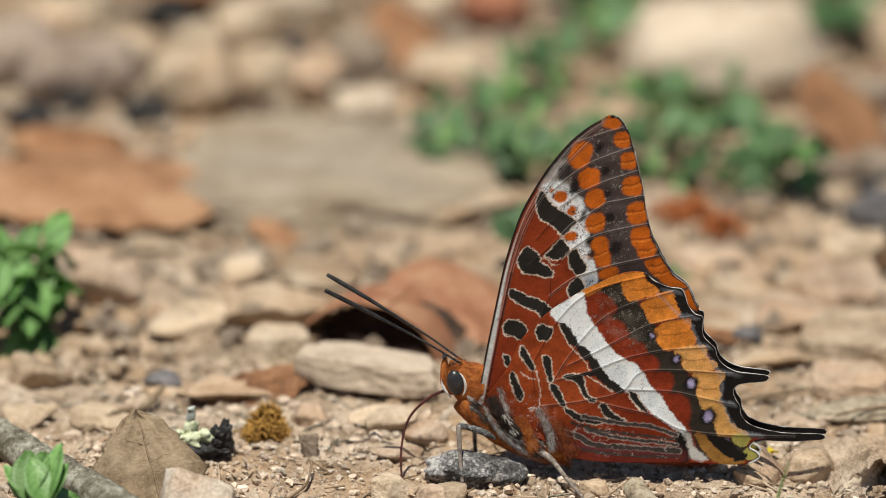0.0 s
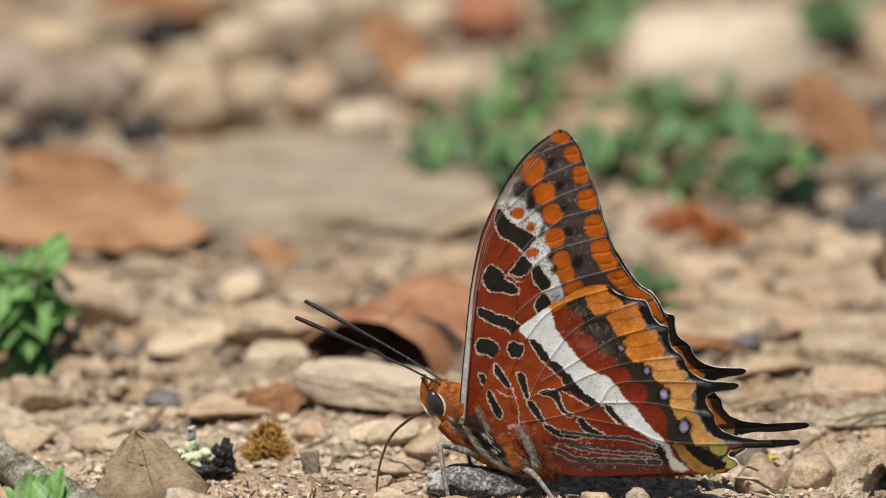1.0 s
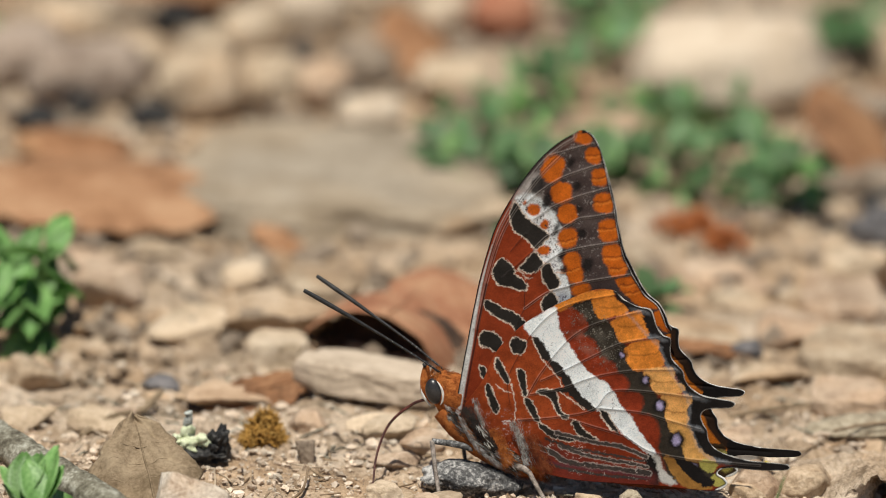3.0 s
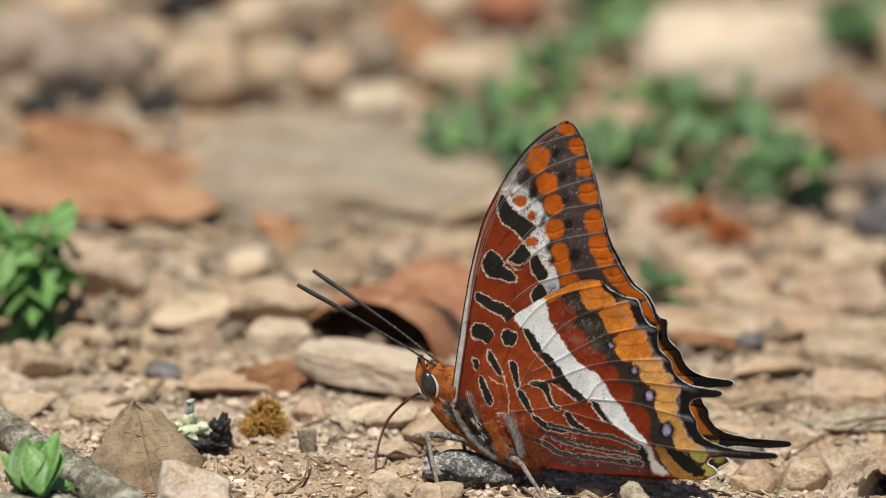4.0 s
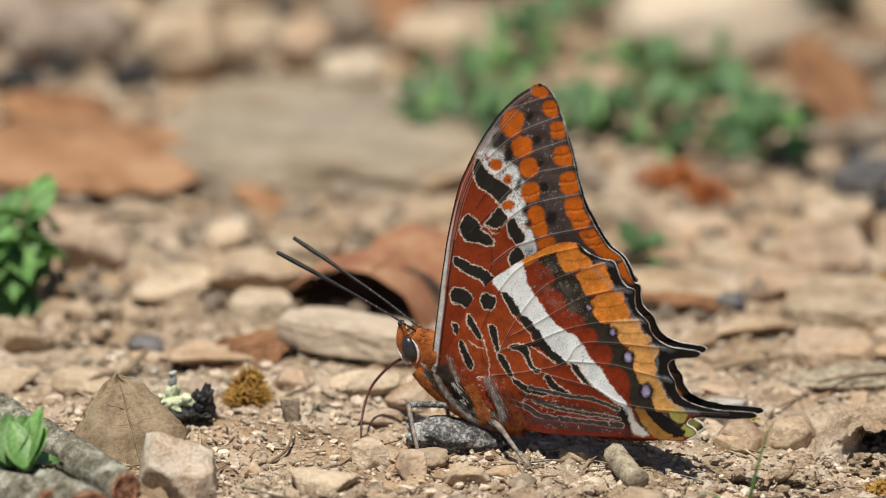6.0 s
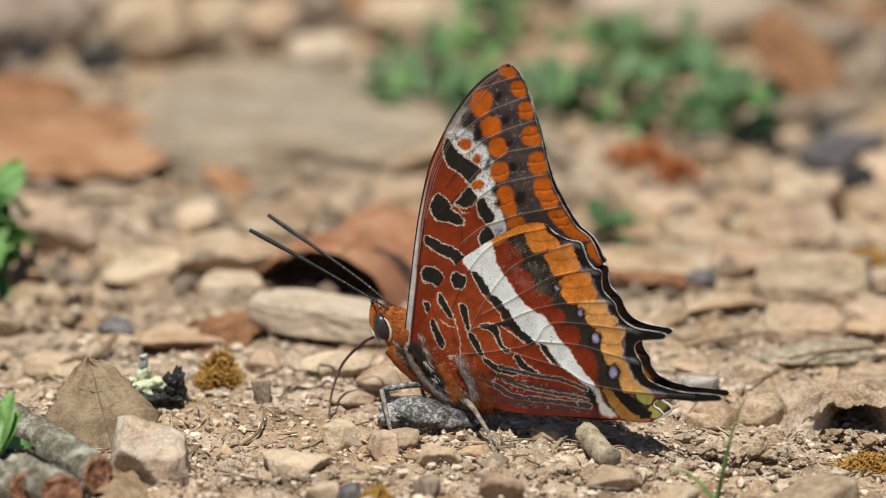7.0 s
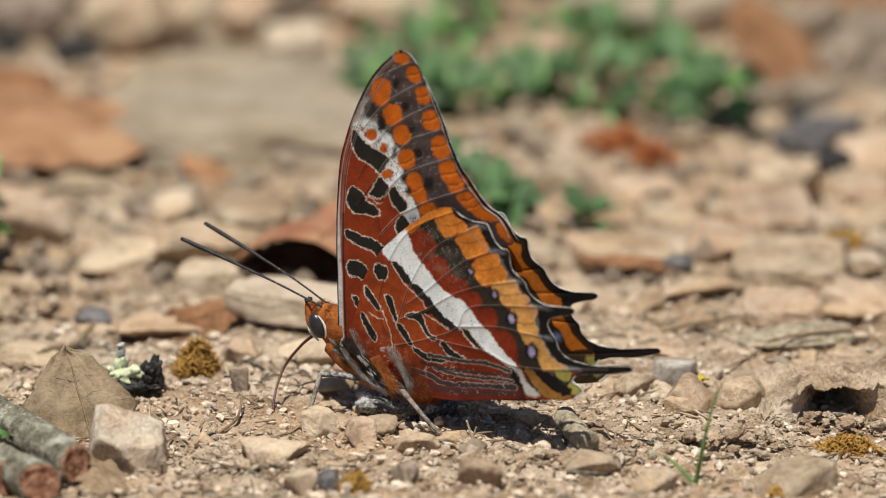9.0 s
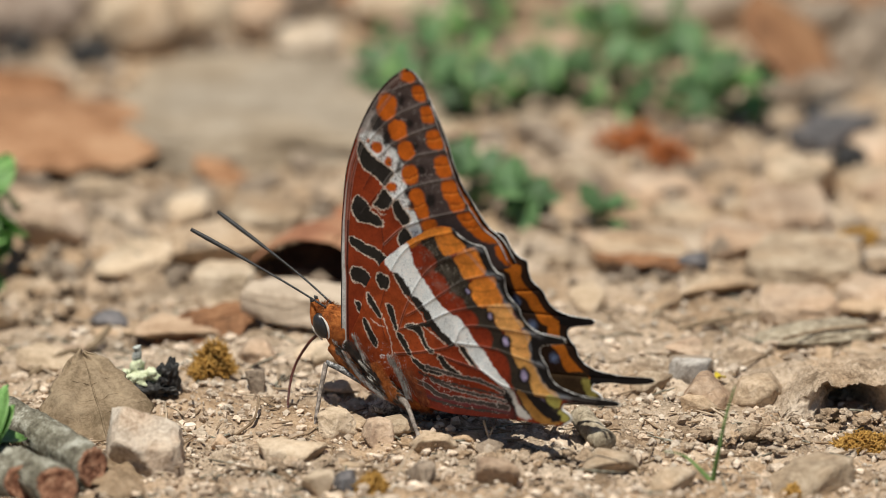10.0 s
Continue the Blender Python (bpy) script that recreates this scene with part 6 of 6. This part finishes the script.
# small bright bits
for k, (x, y, a) in enumerate(((35.0, -61.8, 20), (35.8, -61.2, 140))):
    petal = new("petal", leaf_mesh("petal", 1.5, 1.0, yellow_petal))
    petal.matrix_basis = pose(x * MM, y * MM, (height(x, y) + 1.0) * MM, 35, 10, a)
    tagged(petal, "tiny yellow petal lying on gravel", "petal", group="fallen petals")
stone(-12.8, -95.5, 6.0, 1.6, 0.9, 3, 8, cream, sink=0.1, label="thin white stone sliver on gravel")
stone(-31.6, -84.0, 3.2, 2.6, 1.6, 8, 20, warm, sink=0.25, label="small orange brown pebble on soil")
stone(-9.0, -79.2, 6.2, 5.2, 2.6, 11, 15, tan, sink=0.3)
stone(-3.4, -86.5, 6.4, 4.6, 1.8, 10, -10, tan, sink=0.25)
stone(4.0, -87.5, 4.4, 3.2, 1.4, 2, 40, grey, sink=0.25)

# ---- loose rubble
rnd = random.Random(77)
TAKEN = [(o.location.x / MM, o.location.y / MM, 0.42 * max(o.dimensions.x, o.dimensions.y, 0.001) / MM) for o in scene.objects if o.name.split(".")[0] in ("stone", "soil_clod", "bark_flake", "lichen_crust", "bird_dropping")]


def free(x, y, r):
    return all((x - a) ** 2 + (y - b) ** 2 > (r + c) ** 2 * 0.42 for a, b, c in TAKEN)


TAKEN += [(-16, -22, 8), (-12, -13, 11), (-22, -18, 6)]


PALETTE = (cream, pink, pink, pink, tan, tan, tan, mauve, grey)
FAR_PALETTE = (cream, pink, tan, tan, mauve, mauve, grey, grey, grey)


def scatter(count, xr, yr, size, tries=20, flat=(0.35, 0.7), tones=PALETTE):
    made = 0
    for _ in range(count * tries):
        if made >= count:
            break
        x, y = rnd.uniform(*xr), rnd.uniform(*yr)
        w = rnd.uniform(*size) * rnd.uniform(0.6, 1)
        under = -26 < x < 14 and -92 < y < -60
        if under and w > 2.6:
            continue
        if not free(x, y, w * 0.5):
            continue
        TAKEN.append((x, y, w * 0.5))
        stone(x, y, w, w * rnd.uniform(0.6, 1.0), w * rnd.uniform(*flat), rnd.randrange(14), rnd.uniform(0, 360), rnd.choice(tones), sink=0.3, tilt=(rnd.uniform(-14, 14), rnd.uniform(-14, 14)))
        made += 1


scatter(80, (-85, 85), (95, 230), (8, 22), flat=(0.4, 0.8), tones=FAR_PALETTE)
scatter(150, (-78, 78), (50, 130), (6, 16), flat=(0.4, 0.8), tones=FAR_PALETTE)
scatter(130, (-78, 78), (-5, 60), (5, 16), flat=(0.3, 0.7))
scatter(160, (-70, 70), (-45, 35), (6, 15), flat=(0.32, 0.62))
scatter(120, (-70, 70), (-60, 30), (2.5, 6))
scatter(240, (-64, 64), (-112, -40), (1.3, 5.4), flat=(0.45, 0.9))


# ---- grit too small to count
def grit(name, count, xr, yr, size, material, label, seed, bias=1.0):
    r = np.random.RandomState(seed)
    bm = bmesh.new()
    bmesh.ops.create_icosphere(bm, subdivisions=1, radius=0.5)
    base = np.array([v.co[:] for v in bm.verts])
    tri = np.array([[v.index for v in f.verts] for f in bm.faces])
    bm.free()
    x = r.uniform(*xr, count)
    y = yr[0] + (yr[1] - yr[0]) * r.rand(count) ** bias
    s = size[0] + (size[1] - size[0]) * r.rand(count) ** 3
    z = rise(x * MM, y * MM) / MM
    verts = np.empty((count, len(base), 3))
    for i in range(count):
        q = base * (1 + 0.9 * (r.rand(len(base), 1) - 0.5)) * s[i] * (0.6 + 0.8 * r.rand(3)) * np.array([1, 1, 0.75])
        a = r.rand() * 6.28
        verts[i, :, 0] = q[:, 0] * math.cos(a) - q[:, 1] * math.sin(a) + x[i]
        verts[i, :, 1] = q[:, 0] * math.sin(a) + q[:, 1] * math.cos(a) + y[i]
        verts[i, :, 2] = q[:, 2] + z[i] + s[i] * 0.22
    faces = (tri[None] + (np.arange(count) * len(base))[:, None, None]).reshape(-1, 3)
    ob = new(name, mesh_from(name, (verts.reshape(-1, 3) * MM).tolist(), faces.tolist(), material, smooth=False))
    return tagged(ob, label, "gravel", kind="stuff")


grit("grit", 3600, (-68, 68), (-118, -62), (0.25, 1.6), tan_grit, "loose tan grit on dry soil", 1)
grit("grit", 1500, (-68, 68), (-118, -62), (0.2, 1.5), pale_grit, "loose pale grit on dry soil", 2)
grit("grit", 4200, (-68, 68), (-118, -62), (0.2, 1.1), soil_crumb, "crumbs of brown soil", 3)
grit("grit", 1500, (-72, 72), (-62, -20), (0.3, 1.8), tan_grit, "loose tan grit between stones", 7)
grit("grit", 900, (-72, 72), (-62, -20), (0.3, 1.5), pale_grit, "loose pale grit between stones", 8)
grit("grit", 2600, (-66, 66), (-116, -66), (0.2, 0.8), pale_grit, "fine pale grit strewn on soil", 9)
grit("gravel", 2200, (-85, 85), (-20, 200), (0.8, 4.5), grey, "loose grey brown gravel between stones", 4)
grit("gravel", 900, (-85, 85), (-20, 200), (0.8, 4.0), tan, "loose sandy gravel between stones", 5)
grit("gravel", 2500, (-900, 900), (200, 2200), (4, 22), tan, "rubble of the farther ground", 6)


def litter(count, seed, material, label):
    """Short slivers of straw, root and bark."""
    r = np.random.RandomState(seed)
    verts, faces = [], []
    for _ in range(count):
        x, y = r.uniform(-64, 64), r.uniform(-112, -25)
        a, ln = r.rand() * math.pi, r.uniform(1.5, 6.5)
        z = height(x, y) + 0.25
        d = np.array([math.cos(a), math.sin(a), r.normal() * 0.15]) * ln / 2
        c = np.array([x, y, z + 0.15])
        bow = np.array([-d[1], d[0], 0.6]) * r.uniform(-0.2, 0.25)
        v, f = tube_data(mm([c - d, c + bow, c + d]), [0.14 * MM, 0.16 * MM, 0.08 * MM], 5)
        b = len(verts)
        verts += v
        faces += [tuple(i + b for i in g) for g in f]
    ob = piece("litter", verts, faces, material)
    return tagged(ob, label, "litter", kind="stuff")


litter(420, 9, tan_leaf, "bits of dry straw and root on soil")
litter(160, 10, bark, "dark bits of root and bark on soil")
litter(120, 11, straw, "pale bits of dry straw on soil")


# ---------------------------------------------------------------- what moves
def joint(x, y, z, rx, ry, rz):
    """A joint in its body: millimetres and degrees."""
    return pose(x * MM, y * MM, z * MM, rx, ry, rz)


def motions():
    walk(butterfly, [
        (0, stand(1.49, -3.06, -1.44, 2.57, -69.71)),
        (0.5, stand(7.64, 0.45, -3.17, 2.13, -70.95)),
        (1, stand(11.38, 1.48, -2.35, 0.33, -71.8)),
        (1.5, stand(15.55, -0.53, -2.83, 0.52, -73.3)),
        (2, stand(14.12, -1.7, -1.53, 0.5, -72.52)),
        (2.5, stand(14.0, -1.92, -0.39, 0.48, -71.19)),
        (4, stand(18.27, 0.98, -0.97, -0.67, -72.13)),
        (4.5, stand(19.38, 1.3, -0.37, -0.67, -72.03)),
        (5, stand(19.27, 1.01, -1.15, -0.82, -71.77)),
        (6.5, stand(20.73, 1.2, -0.89, -0.88, -71.58)),
        (7, stand(22.05, 0.85, -1.68, -0.74, -71.09)),
        (7.5, stand(22.17, 2.76, -2.08, -1.14, -72.2)),
        (8, stand(24.66, 0.57, -3.03, -2.36, -73.72)),
        (8.5, stand(26.84, 2.63, 2.0, -4.06, -72.97)),
        (9, stand(29.28, 7.12, -3.28, -6.28, -73.62)),
        (9.5, stand(32.28, 4.91, -5.82, -7.6, -73.91)),
        (10, stand(34.0, 2.71, -6.76, -8.34, -75.9)),
    ])
    walk(front_leg, [
        (0, joint(4.60, 1.90, -2.40, 6.2, -11.7, -6.4)),
        (0.5, joint(4.60, 1.90, -2.40, 8.4, -14.1, -10.4)),
        (1, joint(4.60, 1.90, -2.40, 6.9, -11.5, -9.8)),
        (1.5, joint(4.60, 1.90, -2.40, 7.7, -13.2, -9.4)),
        (2, joint(4.60, 1.90, -2.40, 5.1, -9.2, -6.7)),
        (2.5, joint(4.60, 1.90, -2.40, 1.6, -3.1, -2.6)),
        (4, joint(4.60, 1.90, -2.40, 1.6, -3.0, -3.0)),
        (4.5, joint(4.60, 1.90, -2.40, 0.5, -1.0, -1.1)),
        (5, joint(4.60, 1.90, -2.40, -0.6, 1.1, 1.3)),
        (6.5, joint(4.60, 1.90, -2.40, -2.5, 5.1, 6.5)),
        (7, joint(4.60, 1.90, -2.40, -3.9, 8.7, 12.6)),
        (7.5, joint(4.60, 1.90, -2.40, -2.5, 5.1, 7.1)),
        (8, joint(4.60, 1.90, -2.40, -2.1, 4.2, 5.7)),
        (8.5, joint(4.60, 1.90, -2.40, 4.1, -7.5, -5.7)),
        (9, joint(4.60, 1.90, -2.40, 2.4, -3.7, -5.4)),
        (9.5, joint(4.60, 1.90, -2.40, 4.3, -6.5, -9.2)),
        (10, joint(4.60, 1.90, -2.40, 10.9, -16.0, -15.5)),
    ])
    walk(front_shin, [
        (0, joint(5.20, 2.10, 0.60, -15.5, -6.0, 5.1)),
        (0.5, joint(5.20, 2.10, 0.60, -10.0, -4.4, 3.0)),
        (1, joint(5.20, 2.10, 0.60, -7.5, 0.5, 4.5)),
        (1.5, joint(5.20, 2.10, 0.60, -12.6, 1.5, 7.7)),
        (2, joint(5.20, 2.10, 0.60, -10.2, -1.2, 4.9)),
        (2.5, joint(5.20, 2.10, 0.60, -2.7, -4.4, -1.3)),
        (4, joint(5.20, 2.10, 0.60, -1.1, 1.3, 1.5)),
        (4.5, joint(5.20, 2.10, 0.60, 1.2, 0.2, -0.6)),
        (5, joint(5.20, 2.10, 0.60, 4.8, -0.2, -3.1)),
        (6.5, joint(5.20, 2.10, 0.60, 11.3, -2.9, -9.3)),
        (7, joint(5.20, 2.10, 0.60, 16.9, -3.2, -13.7)),
        (7.5, joint(5.20, 2.10, 0.60, 12.6, -0.1, -8.0)),
        (8, joint(5.20, 2.10, 0.60, 12.8, -1.6, -9.3)),
        (8.5, joint(5.20, 2.10, 0.60, -2.2, -13.1, -6.9)),
        (9, joint(5.20, 2.10, 0.60, 14.9, -5.3, -13.8)),
        (9.5, joint(5.20, 2.10, 0.60, 8.4, 0.7, -4.6)),
        (10, joint(5.20, 2.10, 0.60, -5.6, -0.8, 2.7)),
    ])
    walk(mid_leg, [
        (0, joint(-1.40, 1.90, -4.00, -0.4, -2.3, -4.8)),
        (0.5, joint(-1.40, 1.90, -4.00, -1.1, -3.0, -3.9)),
        (1, joint(-1.40, 1.90, -4.00, -1.2, -2.0, -1.1)),
        (1.5, joint(-1.40, 1.90, -4.00, 21.7, 26.8, -4.2)),
        (2, joint(-1.40, 1.90, -4.00, 20.2, 24.0, 5.2)),
        (2.5, joint(-1.40, 1.90, -4.00, 6.1, 8.8, 5.2)),
        (4, joint(-1.40, 1.90, -4.00, 6.4, 8.0, -1.0)),
        (4.5, joint(-1.40, 1.90, -4.00, 3.4, 4.2, -0.5)),
        (5, joint(-1.40, 1.90, -4.00, -1.2, -1.5, -0.0)),
        (6.5, joint(-1.40, 1.90, -4.00, -1.0, -1.2, 0.2)),
        (7, joint(-1.40, 1.90, -4.00, 0.0, 0.0, 0.0)),
        (7.5, joint(-1.40, 1.90, -4.00, 11.5, 14.0, -4.1)),
        (8, joint(-1.40, 1.90, -4.00, 37.2, 41.2, 3.6)),
        (8.5, joint(-1.40, 1.90, -4.00, 18.4, 23.1, -9.9)),
        (9, joint(-1.40, 1.90, -4.00, 10.4, 12.0, -7.8)),
        (9.5, joint(-1.40, 1.90, -4.00, -6.3, -4.2, 9.0)),
        (10, joint(-1.40, 1.90, -4.00, 4.0, 5.6, 1.9)),
    ])
    walk(mid_shin, [
        (0, joint(-2.20, 1.70, -0.60, 12.3, 5.9, -16.4)),
        (0.5, joint(-2.20, 1.70, -0.60, 10.5, 3.6, -15.1)),
        (1, joint(-2.20, 1.70, -0.60, 7.1, 1.1, -11.0)),
        (1.5, joint(-2.20, 1.70, -0.60, -34.1, -30.0, 21.4)),
        (2, joint(-2.20, 1.70, -0.60, -19.9, -35.8, 2.5)),
        (2.5, joint(-2.20, 1.70, -0.60, 2.9, -15.9, -16.5)),
        (4, joint(-2.20, 1.70, -0.60, -6.8, -12.9, -0.2)),
        (4.5, joint(-2.20, 1.70, -0.60, -3.1, -8.4, -2.4)),
        (5, joint(-2.20, 1.70, -0.60, 4.4, 1.2, -6.2)),
        (6.5, joint(-2.20, 1.70, -0.60, 3.8, 1.7, -4.7)),
        (7, joint(-2.20, 1.70, -0.60, 5.0, 0.9, -7.4)),
        (7.5, joint(-2.20, 1.70, -0.60, -19.1, -19.7, 10.9)),
        (8, joint(-2.20, 1.70, -0.60, -65.9, -42.4, 45.3)),
        (8.5, joint(-2.20, 1.70, -0.60, -43.6, -24.4, 33.9)),
        (9, joint(-2.20, 1.70, -0.60, -29.0, -16.3, 24.3)),
        (9.5, joint(-2.20, 1.70, -0.60, 3.1, 7.8, 2.9)),
        (10, joint(-2.20, 1.70, -0.60, 2.3, -8.1, -10.4)),
    ])
    walk(tongue, [
        (0, joint(*TONGUE_ROOT, -13.5, -3.8, -5.9)),
        (0.5, joint(*TONGUE_ROOT, -6.5, -10.4, -8.1)),
        (1, joint(*TONGUE_ROOT, -4.6, -10.8, -8.0)),
        (1.5, joint(*TONGUE_ROOT, -6.4, -9.9, -7.8)),
        (2, joint(*TONGUE_ROOT, -7.6, -8.8, -7.3)),
        (2.5, joint(*TONGUE_ROOT, -5.1, -7.4, -6.0)),
        (4, joint(*TONGUE_ROOT, -1.0, -2.2, -1.7)),
        (4.5, joint(*TONGUE_ROOT, 0.8, -0.6, -0.1)),
        (5, joint(*TONGUE_ROOT, 0.9, -0.1, 0.2)),
        (6.5, joint(*TONGUE_ROOT, 0.0, -0.0, 0.0)),
        (7, joint(*TONGUE_ROOT, 2.3, -2.5, -0.9)),
        (7.5, joint(*TONGUE_ROOT, -0.7, -7.9, -5.4)),
        (8, joint(*TONGUE_ROOT, -3.0, -4.3, -3.6)),
        (8.5, joint(*TONGUE_ROOT, -1.4, 1.4, 0.4)),
        (9, joint(*TONGUE_ROOT, 10.8, -0.1, 3.6)),
        (9.5, joint(*TONGUE_ROOT, 8.9, 5.3, 6.9)),
        (10, joint(*TONGUE_ROOT, -0.1, 5.9, 3.7)),
    ])
    walk(near_hindwing, [
        (0, joint(0, 0, 0, 0, 0, 0)),
        (6.5, joint(0, 0, 0, 0, 0, 0)),
        (7, joint(0, 0, 0, 0, 0, -1.0)),
        (7.5, joint(0, 0, 0, 0, 0, -3.6)),
        (8, joint(0, 0, 0, 0, 0, -4.8)),
        (8.5, joint(0, 0, 0, 0, 0, -0.8)),
        (9, joint(0, 0, 0, 0, 0, -2.0)),
        (9.5, joint(0, 0, 0, 0, 0, -2.4)),
        (10, joint(0, 0, 0, 0, 0, -2.4)),
    ])
    walk(far_hindwing, [
        (0, joint(0, 0, 0, 0, 0, -6.42)),
        (0.5, joint(0, 0, 0, 0, 0, -3.22)),
        (1, joint(0, 0, 0, 0, 0, -0.00)),
        (1.5, joint(0, 0, 0, 0, 0, -0.36)),
        (2, joint(0, 0, 0, 0, 0, -0.54)),
        (2.5, joint(0, 0, 0, 0, 0, -0.54)),
        (4, joint(0, 0, 0, 0, 0, -1.79)),
        (4.5, joint(0, 0, 0, 0, 0, -2.15)),
        (5, joint(0, 0, 0, 0, 0, -3.22)),
        (6.5, joint(0, 0, 0, 0, 0, -7.13)),
        (7, joint(0, 0, 0, 0, 0, -7.30)),
        (7.5, joint(0, 0, 0, 0, 0, -7.83)),
        (8, joint(0, 0, 0, 0, 0, -6.77)),
        (8.5, joint(0, 0, 0, 0, 0, -4.65)),
        (9, joint(0, 0, 0, 0, 0, -0.80)),
        (9.5, joint(0, 0, 0, 0, 0, -0.30)),
        (10, joint(0, 0, 0, 0, 0, 0.0)),
    ])


motions()
